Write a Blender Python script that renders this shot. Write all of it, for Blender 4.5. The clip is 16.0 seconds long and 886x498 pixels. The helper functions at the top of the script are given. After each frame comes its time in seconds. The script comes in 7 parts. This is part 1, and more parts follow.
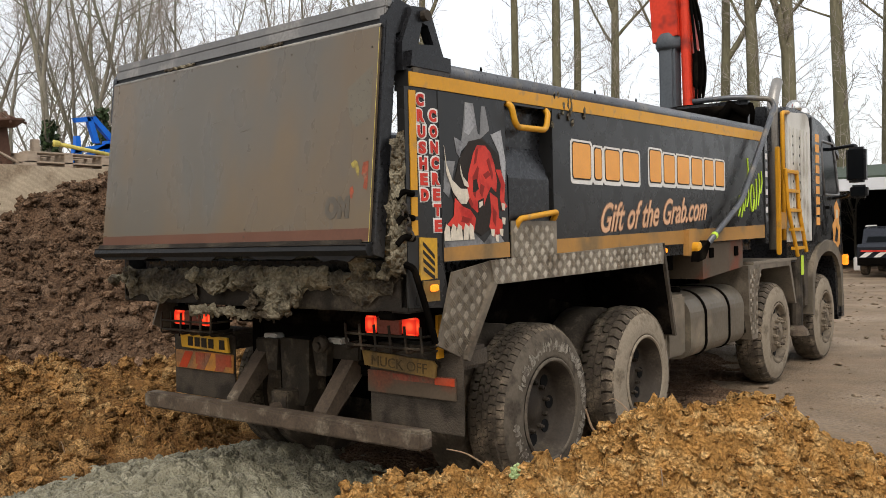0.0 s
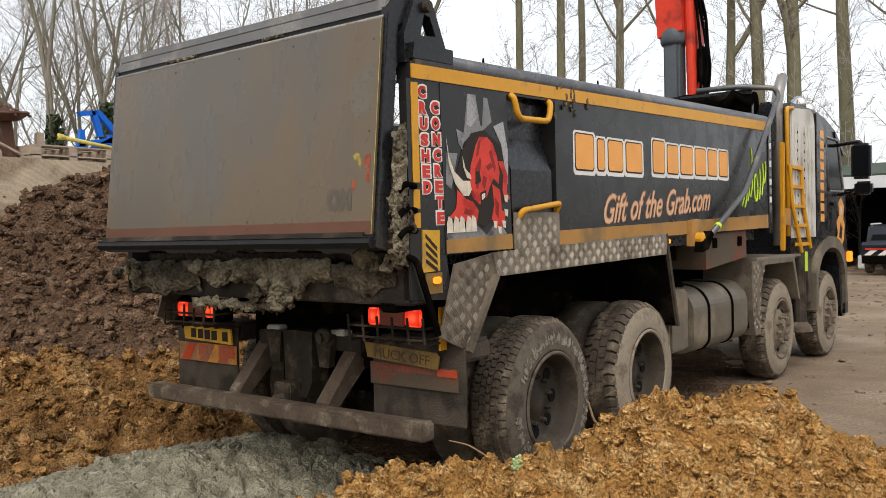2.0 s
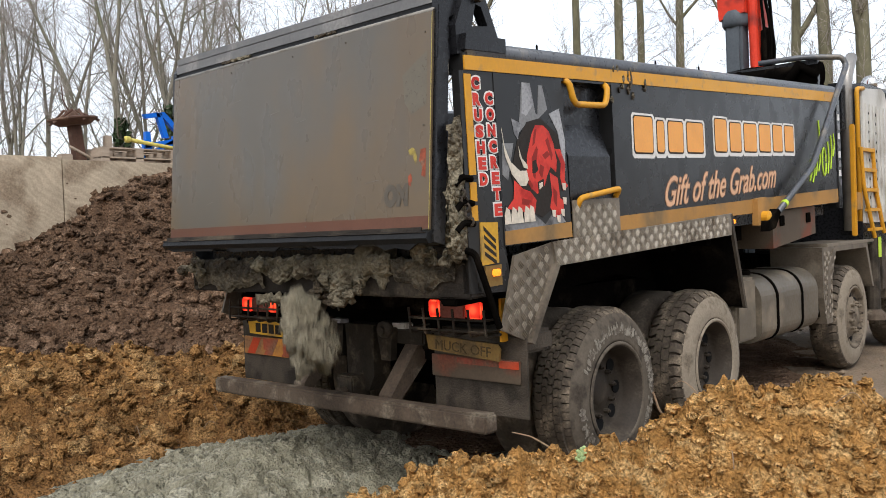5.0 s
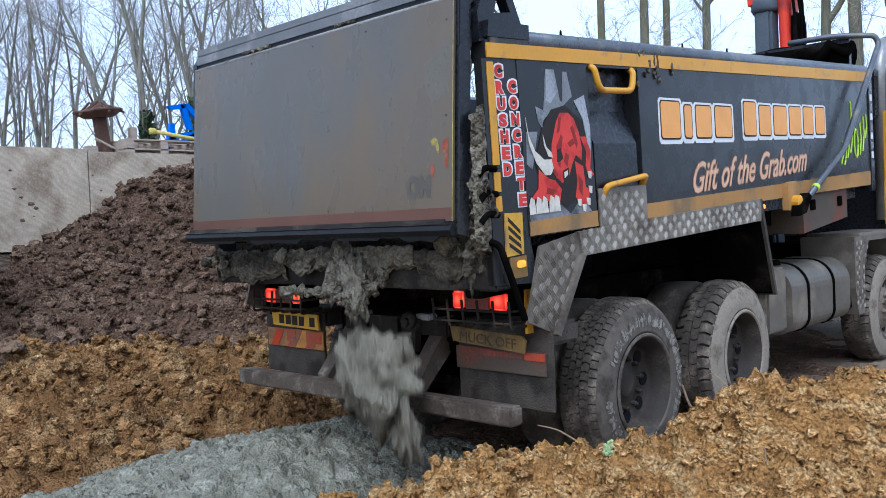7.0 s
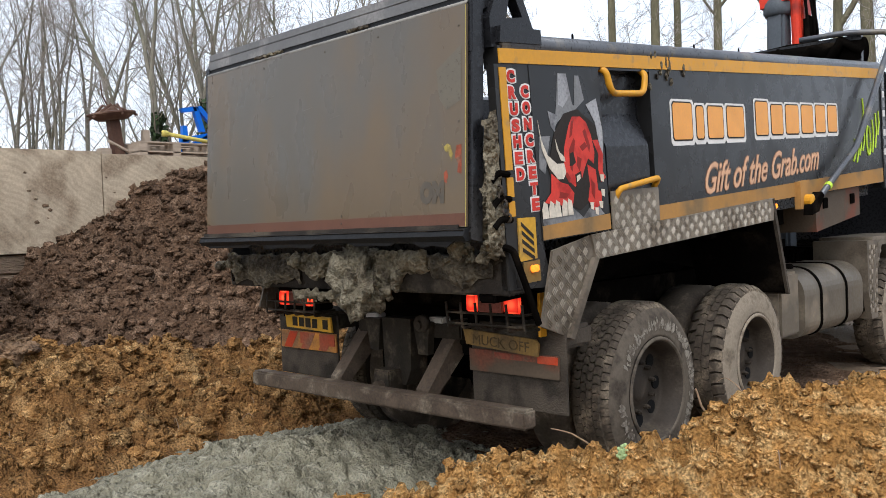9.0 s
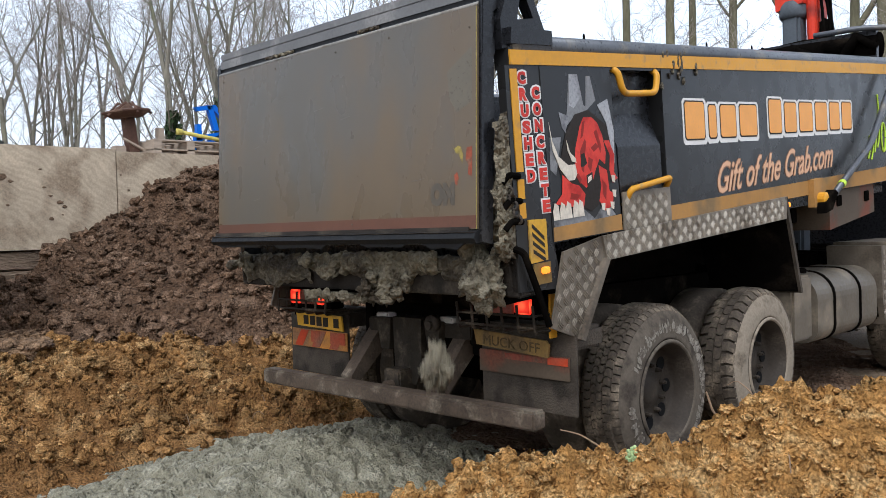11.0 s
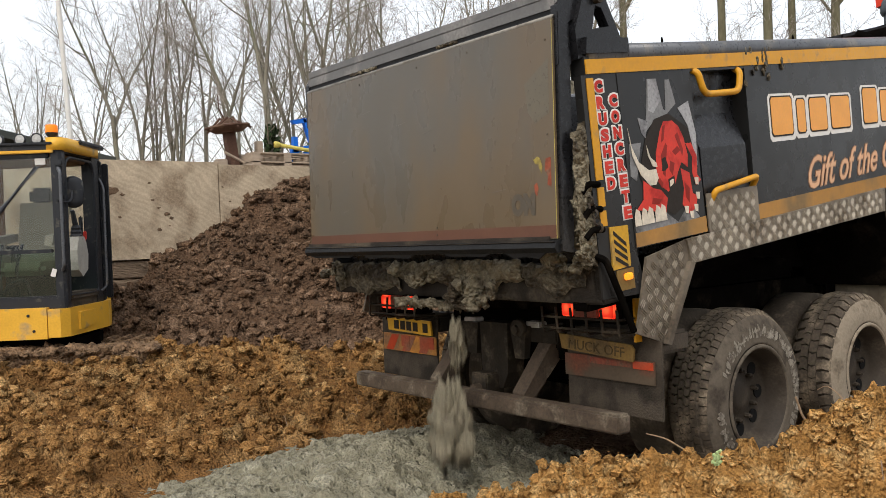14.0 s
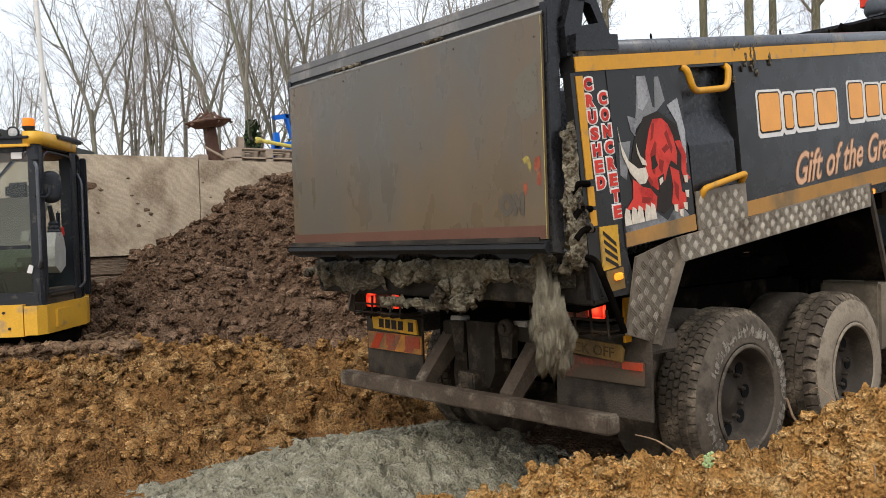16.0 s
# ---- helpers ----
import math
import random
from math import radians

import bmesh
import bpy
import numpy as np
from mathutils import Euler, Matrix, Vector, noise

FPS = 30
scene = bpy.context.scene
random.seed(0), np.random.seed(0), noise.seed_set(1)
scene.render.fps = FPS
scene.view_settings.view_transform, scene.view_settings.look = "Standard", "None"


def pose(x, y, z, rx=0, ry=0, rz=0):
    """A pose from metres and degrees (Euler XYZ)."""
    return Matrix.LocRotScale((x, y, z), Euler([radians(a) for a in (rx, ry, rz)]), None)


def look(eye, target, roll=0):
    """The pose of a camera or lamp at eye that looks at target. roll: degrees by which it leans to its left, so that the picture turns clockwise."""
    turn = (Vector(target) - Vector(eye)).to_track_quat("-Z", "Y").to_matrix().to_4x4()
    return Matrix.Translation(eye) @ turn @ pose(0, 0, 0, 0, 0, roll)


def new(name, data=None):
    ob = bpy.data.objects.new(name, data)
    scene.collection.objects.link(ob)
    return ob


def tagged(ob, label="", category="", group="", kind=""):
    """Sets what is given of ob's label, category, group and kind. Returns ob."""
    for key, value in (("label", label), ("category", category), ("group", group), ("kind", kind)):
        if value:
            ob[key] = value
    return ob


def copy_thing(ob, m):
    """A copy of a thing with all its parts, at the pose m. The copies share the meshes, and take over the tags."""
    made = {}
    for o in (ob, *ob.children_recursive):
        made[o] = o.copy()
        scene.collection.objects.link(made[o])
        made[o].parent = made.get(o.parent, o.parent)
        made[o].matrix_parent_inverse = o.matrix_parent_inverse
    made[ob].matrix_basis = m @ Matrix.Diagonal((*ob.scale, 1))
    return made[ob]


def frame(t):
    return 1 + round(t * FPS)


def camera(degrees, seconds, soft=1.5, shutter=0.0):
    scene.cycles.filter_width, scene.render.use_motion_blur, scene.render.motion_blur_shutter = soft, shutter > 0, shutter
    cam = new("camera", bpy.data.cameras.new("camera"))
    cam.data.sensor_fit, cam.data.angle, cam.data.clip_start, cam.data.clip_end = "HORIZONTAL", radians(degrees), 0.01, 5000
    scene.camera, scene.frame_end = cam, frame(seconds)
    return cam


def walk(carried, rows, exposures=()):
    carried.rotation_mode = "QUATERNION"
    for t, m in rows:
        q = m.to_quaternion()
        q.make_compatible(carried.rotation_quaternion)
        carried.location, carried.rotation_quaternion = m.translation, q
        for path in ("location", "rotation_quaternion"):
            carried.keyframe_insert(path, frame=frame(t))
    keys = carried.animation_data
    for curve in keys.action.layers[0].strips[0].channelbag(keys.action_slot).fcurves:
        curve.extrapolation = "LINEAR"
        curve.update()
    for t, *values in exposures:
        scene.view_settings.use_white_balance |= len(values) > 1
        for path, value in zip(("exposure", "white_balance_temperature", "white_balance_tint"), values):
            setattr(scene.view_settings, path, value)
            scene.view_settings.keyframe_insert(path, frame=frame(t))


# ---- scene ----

# camera: t, x, y, z, yaw, pitch, roll
PATH = [
    (0, 3.930, -3.542, 1.610, 37.88, -0.75, -1.31),
    (0.5, 3.924, -3.538, 1.600, 37.93, -0.81, -1.26),
    (1, 3.930, -3.549, 1.599, 37.92, -0.86, -0.77),
    (1.5, 3.926, -3.536, 1.585, 37.99, -0.93, -0.87),
    (2, 3.933, -3.542, 1.584, 38.13, -0.96, -1.05),
    (2.5, 3.927, -3.543, 1.583, 38.24, -1.00, -1.24),
    (3, 3.928, -3.538, 1.575, 38.66, -1.01, -1.47),
    (3.5, 3.929, -3.540, 1.576, 39.08, -1.04, -1.77),
    (4, 3.925, -3.543, 1.578, 40.15, -1.05, -2.03),
    (4.5, 3.929, -3.539, 1.572, 41.31, -1.09, -2.11),
    (7, 3.881, -3.485, 1.571, 43.81, -1.85, -2.39),
    (7.5, 3.884, -3.494, 1.579, 44.01, -1.92, -2.40),
    (8, 3.881, -3.504, 1.579, 44.21, -1.83, -2.40),
    (8.5, 3.879, -3.517, 1.581, 44.32, -1.72, -2.34),
    (11, 3.884, -3.517, 1.575, 45.23, -1.60, -1.68),
    (11.5, 3.921, -3.532, 1.577, 46.25, -1.48, -1.79),
    (12, 3.959, -3.531, 1.571, 48.38, -1.40, -1.88),
    (12.5, 3.999, -3.557, 1.566, 49.76, -1.16, -1.99),
    (13, 3.994, -3.550, 1.567, 50.72, -0.93, -2.12),
    (13.5, 3.994, -3.558, 1.567, 51.31, -0.89, -2.20),
    (14, 3.996, -3.557, 1.567, 51.52, -0.88, -2.28),
    (14.5, 3.986, -3.551, 1.568, 51.29, -0.96, -2.28),
    (15, 3.959, -3.547, 1.570, 51.02, -0.97, -2.17),
    (15.5, 3.927, -3.540, 1.573, 50.67, -1.05, -2.14),
    (16, 3.916, -3.544, 1.573, 50.19, -1.12, -2.00),
]
cam = camera(55.2, 16.0, soft=0.6, shutter=0.38)
walk(cam, [(t, pose(x, y, z, 90 + p, 0, w) @ pose(0, 0, 0, 0, 0, r)) for t, x, y, z, w, p, r in PATH],
     exposures=[(0, 0.0, 6350, 10), (3.0, 0.12, 6250, 10), (4.5, 0.18, 6250, 10), (5.5, 0.18, 5350, 10), (6.6, 0.22, 4700, 9), (7.4, 0.22, 4700, 9), (8.1, 0.2, 5180, 10),
                (8.7, 0.18, 5750, 10), (10.8, 0.17, 5480, 10), (12.0, 0.1, 6150, 10), (13.0, 0.06, 6300, 10), (14.5, 0.08, 6250, 10), (16, 0.1, 6050, 10)])
# tilt of the tipper body: t, degrees
TILT = [(0, 0.00), (0.5, 0.15), (1, 0.35), (1.5, 0.48), (2, 0.65), (2.5, 0.83), (3, 1.06), (3.5, 1.19), (4, 1.36), (4.5, 1.59), (7, 2.42), (7.5, 2.58), (8, 2.80), (8.5, 2.97), (11, 3.97), (11.5, 4.19), (12, 4.46), (12.5, 4.84), (13, 5.03), (13.5, 5.32), (14, 5.60), (14.5, 5.75), (15, 6.01), (15.5, 6.12), (16, 6.32)]
HINGE = Vector((0, 0.085, 1.145))

# ---- world and sun (overcast) ----
world = bpy.data.worlds.new("overcast_sky")
scene.world = world
world.use_nodes = True
wn = world.node_tree.nodes
sky = wn.new("ShaderNodeTexSky")
sky.sky_type, sky.sun_disc, sky.sun_elevation, sky.sun_rotation = "NISHITA", False, radians(48), radians(150)
sky.dust_density, sky.air_density = 6.0, 1.0
bg_sky = wn["Background"]
bg_sky.inputs[1].default_value = 0.06
bg_cloud = wn.new("ShaderNodeBackground")
bg_cloud.inputs[0].default_value, bg_cloud.inputs[1].default_value = (1.0, 0.99, 0.97, 1), 0.92
w_add = wn.new("ShaderNodeAddShader")
wl = world.node_tree.links
wl.new(sky.outputs[0], bg_sky.inputs[0])
wl.new(bg_sky.outputs[0], w_add.inputs[0])
wl.new(bg_cloud.outputs[0], w_add.inputs[1])
wl.new(w_add.outputs[0], wn["World Output"].inputs[0])
sun = new("sun", bpy.data.lights.new("sun", "SUN"))
sun.data.energy, sun.data.angle, sun.data.color = 1.4, radians(25), (1, 0.95, 0.88)
sun.matrix_world = look((6, -8, 14), (0, 0, 0))


# ---- materials ----
def mat(name, col, rough=0.7, metal=0.0, var=0.25, scale=6.0, fine=60.0, bump=0.15, col2=None, patch=0.0, patch_scale=1.5,
        island=0.0, stretch=(1, 1, 1), emit=0.0, gloss=0.16, dist=0.01, crumb=0.0, grain=0.0):
    """Base colour varied at two scales, a second colour in worn patches, fine relief."""
    m = bpy.data.materials.new(name)
    m.use_nodes = True
    nt, L = m.node_tree, m.node_tree.links
    b = nt.nodes["Principled BSDF"]
    b.inputs["Roughness"].default_value, b.inputs["Metallic"].default_value = rough, metal
    b.inputs["Specular IOR Level"].default_value = gloss
    tc = nt.nodes.new("ShaderNodeTexCoord")
    mp = nt.nodes.new("ShaderNodeMapping")
    mp.inputs["Scale"].default_value = stretch
    L.new(tc.outputs["Object"], mp.inputs[0])

    def noise_node(s, detail=4.0):
        n = nt.nodes.new("ShaderNodeTexNoise")
        n.inputs["Scale"].default_value, n.inputs["Detail"].default_value = s, detail
        L.new(mp.outputs[0], n.inputs["Vector"])
        return n

    def mixed(fac, a, c, kind="MIX"):
        n = nt.nodes.new("ShaderNodeMix")
        n.data_type, n.blend_type = "RGBA", kind
        for sock, v in ((n.inputs[0], fac), (n.inputs[6], a), (n.inputs[7], c)):
            if isinstance(v, (int, float)):
                sock.default_value = v
            elif isinstance(v, tuple):
                sock.default_value = (*v[:3], 1)
            else:
                L.new(v, sock)
        return n.outputs[2]

    def ramp(sock, lo, hi, a=0.0, c=1.0):
        n = nt.nodes.new("ShaderNodeMapRange")
        for k, v in ((1, lo), (2, hi), (3, a), (4, c)):
            n.inputs[k].default_value = v
        L.new(sock, n.inputs[0])
        return n.outputs[0]

    big, small = noise_node(scale), noise_node(fine, 6.0)
    out = mixed(1.0, tuple(col), mixed(0.5, ramp_grey(nt, L, big, var), ramp_grey(nt, L, small, var)), "MULTIPLY")
    if col2:
        pn = noise_node(patch_scale, 7.0)
        out = mixed(ramp(pn.outputs[0], 0.62 - 0.3 * patch, 0.72 - 0.2 * patch), out, mixed(1.0, tuple(col2), ramp_grey(nt, L, small, var), "MULTIPLY"))
    if grain:
        wv = nt.nodes.new("ShaderNodeTexWave")
        wv.bands_direction = "Z"
        for k, v in (("Scale", 3.0), ("Distortion", 22.0), ("Detail", 3.0), ("Detail Scale", 0.35)):
            wv.inputs[k].default_value = v
        gm = nt.nodes.new("ShaderNodeMapping")
        gm.inputs["Scale"].default_value = (1, 1.1, 1.5)
        gm.inputs["Rotation"].default_value = (0.7, 0, 0)
        L.new(tc.outputs["Object"], gm.inputs[0])
        L.new(gm.outputs[0], wv.inputs["Vector"])
        out = mixed(1.0, out, ramp_grey(nt, L, wv, grain), "MULTIPLY")
        kn = noise_node(2.3, 3.0)
        out = mixed(ramp(kn.outputs[0], 0.66, 0.74, 0.0, 0.55), out, (0.11, 0.08, 0.055))
    if island:
        g = nt.nodes.new("ShaderNodeNewGeometry")
        out = mixed(1.0, out, grey_of(nt, L, g.outputs["Random Per Island"], island), "MULTIPLY")
    L.new(out, b.inputs["Base Color"])
    rr = ramp(small.outputs[0], 0.3, 0.7, max(0.05, rough - 0.12), min(1, rough + 0.12))
    L.new(rr, b.inputs["Roughness"])
    if bump:
        bp = nt.nodes.new("ShaderNodeBump")
        bp.inputs["Strength"].default_value, bp.inputs["Distance"].default_value = bump, dist
        height = small.outputs[0]
        if crumb:
            vo = nt.nodes.new("ShaderNodeTexVoronoi")
            vo.inputs["Scale"].default_value = crumb
            warp = nt.nodes.new("ShaderNodeMix")
            warp.data_type, warp.inputs[0].default_value = "VECTOR", 0.06
            L.new(mp.outputs[0], warp.inputs[4])
            L.new(big.outputs["Color"], warp.inputs[5])
            L.new(warp.outputs[1], vo.inputs["Vector"])
            ma = nt.nodes.new("ShaderNodeMath")
            ma.operation = "SUBTRACT"
            L.new(small.outputs[0], ma.inputs[0])
            L.new(vo.outputs["Distance"], ma.inputs[1])
            height = ma.outputs[0]
        L.new(height, bp.inputs["Height"])
        L.new(bp.outputs[0], b.inputs["Normal"])
    if emit:
        L.new(out, b.inputs["Emission Color"])
        b.inputs["Emission Strength"].default_value = emit
    return m


def grey_of(nt, L, sock, amount):
    n = nt.nodes.new("ShaderNodeMapRange")
    for k, v in ((1, 0.0), (2, 1.0), (3, 1 - amount), (4, 1 + amount)):
        n.inputs[k].default_value = v
    L.new(sock, n.inputs[0])
    c = nt.nodes.new("ShaderNodeCombineColor")
    for k in range(3):
        L.new(n.outputs[0], c.inputs[k])
    return c.outputs[0]


def ramp_grey(nt, L, tex, amount):
    n = nt.nodes.new("ShaderNodeMapRange")
    for k, v in ((1, 0.3), (2, 0.7), (3, 1 - amount), (4, 1 + amount)):
        n.inputs[k].default_value = v
    L.new(tex.outputs[0], n.inputs[0])
    c = nt.nodes.new("ShaderNodeCombineColor")
    for k in range(3):
        L.new(n.outputs[0], c.inputs[k])
    return c.outputs[0]


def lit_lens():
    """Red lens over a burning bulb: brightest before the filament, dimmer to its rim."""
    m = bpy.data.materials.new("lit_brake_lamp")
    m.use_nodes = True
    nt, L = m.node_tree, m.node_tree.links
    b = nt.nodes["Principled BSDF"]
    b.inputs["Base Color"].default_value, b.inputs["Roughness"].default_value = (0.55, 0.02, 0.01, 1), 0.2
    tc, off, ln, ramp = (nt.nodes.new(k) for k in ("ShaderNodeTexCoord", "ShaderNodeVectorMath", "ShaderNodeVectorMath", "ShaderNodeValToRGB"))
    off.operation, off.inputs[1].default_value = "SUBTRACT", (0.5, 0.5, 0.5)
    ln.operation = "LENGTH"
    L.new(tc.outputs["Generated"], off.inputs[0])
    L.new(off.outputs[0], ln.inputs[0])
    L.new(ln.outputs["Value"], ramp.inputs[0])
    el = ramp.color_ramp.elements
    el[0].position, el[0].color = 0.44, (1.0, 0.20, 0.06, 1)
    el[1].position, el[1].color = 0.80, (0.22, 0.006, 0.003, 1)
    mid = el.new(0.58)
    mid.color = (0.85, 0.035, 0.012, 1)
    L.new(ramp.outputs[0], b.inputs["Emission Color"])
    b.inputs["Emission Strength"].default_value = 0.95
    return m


M_DIRT = mat("yard_dirt", (0.205, 0.150, 0.098), 0.75, var=0.4, scale=1.6, fine=30, bump=0.8, col2=(0.275, 0.212, 0.148), patch=0.3, patch_scale=0.6, dist=0.05, gloss=0.2)
# Heap sheets darker than their loose lumps: crevice shade put into the colour.
CLAY = dict(var=0.6, bump=1.0, dist=0.055, gloss=0.1, crumb=48.0)
M_CLAY = mat("tan_clay", (0.47, 0.242, 0.070), 0.9, scale=11, fine=75, col2=(0.68, 0.425, 0.17), patch=0.40, patch_scale=9, **CLAY)
M_CLAY_LUMP = mat("tan_clay_lump", (0.55, 0.292, 0.090), 0.9, scale=12, fine=85, col2=(0.70, 0.44, 0.18), patch=0.42, patch_scale=10, island=0.28, **CLAY)
M_BANK_LUMP = mat("brown_clay_lump", (0.345, 0.183, 0.062), 0.9, scale=10, fine=75, col2=(0.52, 0.32, 0.132), patch=0.42, patch_scale=3, island=0.42, **CLAY)
SOILK = dict(var=0.55, bump=0.95, dist=0.06, gloss=0.1, crumb=30.0)
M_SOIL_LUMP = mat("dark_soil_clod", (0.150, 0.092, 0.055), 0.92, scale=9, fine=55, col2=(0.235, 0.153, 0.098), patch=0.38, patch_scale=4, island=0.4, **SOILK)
M_SHED_ROOF = mat("green_sheet_roof", (0.05, 0.065, 0.045), 0.7, var=0.2, scale=2, bump=0.05)
M_BEACON = mat("orange_beacon", (0.85, 0.20, 0.01), 0.3, var=0.1, bump=0, emit=0.3)
M_CLAY_DARK = mat("brown_clay", (0.265, 0.135, 0.046), 0.9, scale=9, fine=70, col2=(0.47, 0.275, 0.108), patch=0.42, patch_scale=2.5, **CLAY)
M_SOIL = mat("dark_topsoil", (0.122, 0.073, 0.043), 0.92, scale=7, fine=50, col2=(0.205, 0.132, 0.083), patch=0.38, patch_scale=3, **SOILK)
M_CONC = mat("wet_concrete", (0.235, 0.216, 0.150), 0.5, var=0.4, scale=9, fine=60, bump=0.9, col2=(0.32, 0.298, 0.218), patch=0.4, patch_scale=7, dist=0.04, gloss=0.14)
M_CRUST = mat("caked_concrete", (0.228, 0.196, 0.132), 0.7, var=0.5, scale=9, fine=55, bump=1.0, col2=(0.070, 0.054, 0.035), patch=0.5, patch_scale=5, dist=0.04, crumb=30.0)
M_FALL = mat("falling_wet_concrete", (0.245, 0.215, 0.148), 0.6, var=0.45, scale=9, fine=55, bump=1.0, col2=(0.12, 0.10, 0.068), patch=0.38, patch_scale=8, dist=0.05)
M_BLACK = mat("dirty_black_paint", (0.010, 0.0102, 0.0115), 0.30, var=0.15, scale=3, fine=40, bump=0.02, col2=(0.020, 0.0185, 0.017), patch=0.22, patch_scale=1.2, gloss=0.28)
# Near-black grime: the shade of the underbody is put into this colour.
M_CHASSIS = mat("shade_dark_grime", (0.0042, 0.0036, 0.003), 0.9, var=0.4, scale=6, fine=50, bump=0.3, col2=(0.018, 0.014, 0.010), patch=0.12, patch_scale=3, gloss=0.0)
M_RAIL = mat("scuffed_rail", (0.095, 0.10, 0.108), 0.36, metal=0.4, var=0.25, scale=8, fine=60, bump=0.06, col2=(0.17, 0.155, 0.13), patch=0.22, patch_scale=5, gloss=0.4)
M_YELLOW = mat("scuffed_yellow_paint", (0.56, 0.27, 0.014), 0.45, var=0.12, scale=5, fine=50, bump=0.05, col2=(0.38, 0.21, 0.05), patch=0.10, patch_scale=12, gloss=0.3)
M_OCHRE = mat("dusty_ochre_stripe", (0.36, 0.19, 0.055), 0.65, var=0.18, scale=3, fine=40, bump=0.05, col2=(0.20, 0.13, 0.06), patch=0.4, patch_scale=2.5)
M_GATE = mat("dusty_tailgate_panel", (0.092, 0.080, 0.060), 0.32, var=0.10, scale=1.1, fine=4, bump=0, col2=(0.112, 0.080, 0.044), patch=0.62, patch_scale=1.1, stretch=(1.5, 1, 0.7), gloss=0.5)
M_EDGE = mat("worn_pale_steel_edge", (0.235, 0.222, 0.195), 0.5, metal=0.1, var=0.3, scale=8, fine=60, bump=0.08, col2=(0.15, 0.13, 0.105), patch=0.35, patch_scale=9)
M_LINE = mat("thin_yellow_line", (0.50, 0.42, 0.10), 0.5, var=0.3, scale=20, bump=0)
M_RUBBER = mat("black_rubber_lip", (0.009, 0.009, 0.009), 0.55, var=0.4, scale=12, fine=60, bump=0.2, gloss=0.2)
M_SCARYELLOW = mat("peeled_yellow_mark", (0.30, 0.235, 0.055), 0.5, var=0.5, scale=16, bump=0, col2=(0.125, 0.095, 0.062), patch=0.5, patch_scale=18)
M_SCAR = mat("peeled_olive_mark", (0.108, 0.091, 0.060), 0.36, var=0.2, scale=9, bump=0, gloss=0.45)
M_SCARRED = mat("peeled_red_mark", (0.24, 0.062, 0.032), 0.5, var=0.5, scale=16, bump=0, col2=(0.125, 0.095, 0.062), patch=0.5, patch_scale=18)
M_GATE_RED = mat("red_brown_dust_band", (0.115, 0.055, 0.036), 0.55, var=0.2, scale=5, fine=50, bump=0.05)
M_SIDE = mat("dusty_black_side_panel", (0.0172, 0.0172, 0.0172), 0.27, var=0.08, scale=1.2, fine=5, bump=0, col2=(0.0225, 0.021, 0.019), patch=0.3, patch_scale=0.8, gloss=0.24)
M_TREAD = mat("worn_tread_bars", (0.35, 0.312, 0.25), 0.55, metal=0.25, var=0.35, scale=6, fine=60, bump=0.1, col2=(0.22, 0.185, 0.138), patch=0.38, patch_scale=4, gloss=0.3)
M_TREAD_BASE = mat("dirty_aluminium_plate", (0.215, 0.182, 0.138), 0.5, metal=0.3, var=0.35, scale=6, fine=60, bump=0.1, col2=(0.12, 0.097, 0.07), patch=0.42, patch_scale=4, gloss=0.35)
M_TYRE = mat("dusty_tyre_rubber", (0.078, 0.063, 0.047), 0.85, var=0.45, scale=7, fine=60, bump=0.25, col2=(0.18, 0.145, 0.103), patch=0.40, patch_scale=7, gloss=0.12)
# Darker than the tread blocks: groove shade put into the rubber colour.
M_GROOVE = mat("shaded_tyre_groove", (0.042, 0.034, 0.026), 0.9, var=0.4, scale=9, fine=60, bump=0.2, gloss=0.05)
M_RIM_MUD = mat("mud_dried_rim", (0.17, 0.138, 0.10), 0.85, var=0.35, scale=12, fine=60, bump=0.25, col2=(0.07, 0.056, 0.042), patch=0.4, patch_scale=9, gloss=0.12)
M_SIDEWALL = mat("muddy_sidewall", (0.108, 0.090, 0.068), 0.85, var=0.3, scale=9, fine=60, bump=0.25, col2=(0.058, 0.047, 0.036), patch=0.42, patch_scale=8, gloss=0.12)
M_SIDEWALL2 = mat("dried_mud_sidewall", (0.245, 0.205, 0.152), 0.9, var=0.25, scale=8, fine=60, bump=0.25, col2=(0.15, 0.122, 0.088), patch=0.32, patch_scale=8, gloss=0.12)
M_CHALK = mat("worn_pale_scuff", (0.24, 0.215, 0.172), 0.85, var=0.4, scale=30, fine=90, bump=0.2, col2=(0.12, 0.10, 0.078), patch=0.5, patch_scale=22)
M_RIM = mat("grimy_steel_rim", (0.040, 0.032, 0.024), 0.65, var=0.35, scale=10, fine=60, bump=0.15, col2=(0.062, 0.050, 0.037), patch=0.4, patch_scale=6, gloss=0.15)
M_RUST = mat("muddy_rusty_steel", (0.078, 0.058, 0.041), 0.75, var=0.45, scale=9, fine=60, bump=0.5, col2=(0.155, 0.128, 0.092), patch=0.30, patch_scale=7)
M_SMEAR = mat("dark_cement_smear", (0.135, 0.114, 0.078), 0.75, var=0.5, scale=9, fine=55, bump=0.9, col2=(0.048, 0.039, 0.028), patch=0.5, patch_scale=6, dist=0.04, crumb=30.0)
M_FLAP = mat("dusty_rubber_flap", (0.068, 0.055, 0.041), 0.75, var=0.35, scale=6, fine=90, bump=0.6, col2=(0.028, 0.023, 0.017), patch=0.42, patch_scale=5)
M_REFL = mat("dirty_red_reflector", (0.42, 0.055, 0.02), 0.4, var=0.25, scale=5, fine=60, bump=0.05, col2=(0.20, 0.11, 0.07), patch=0.75, patch_scale=2.0)
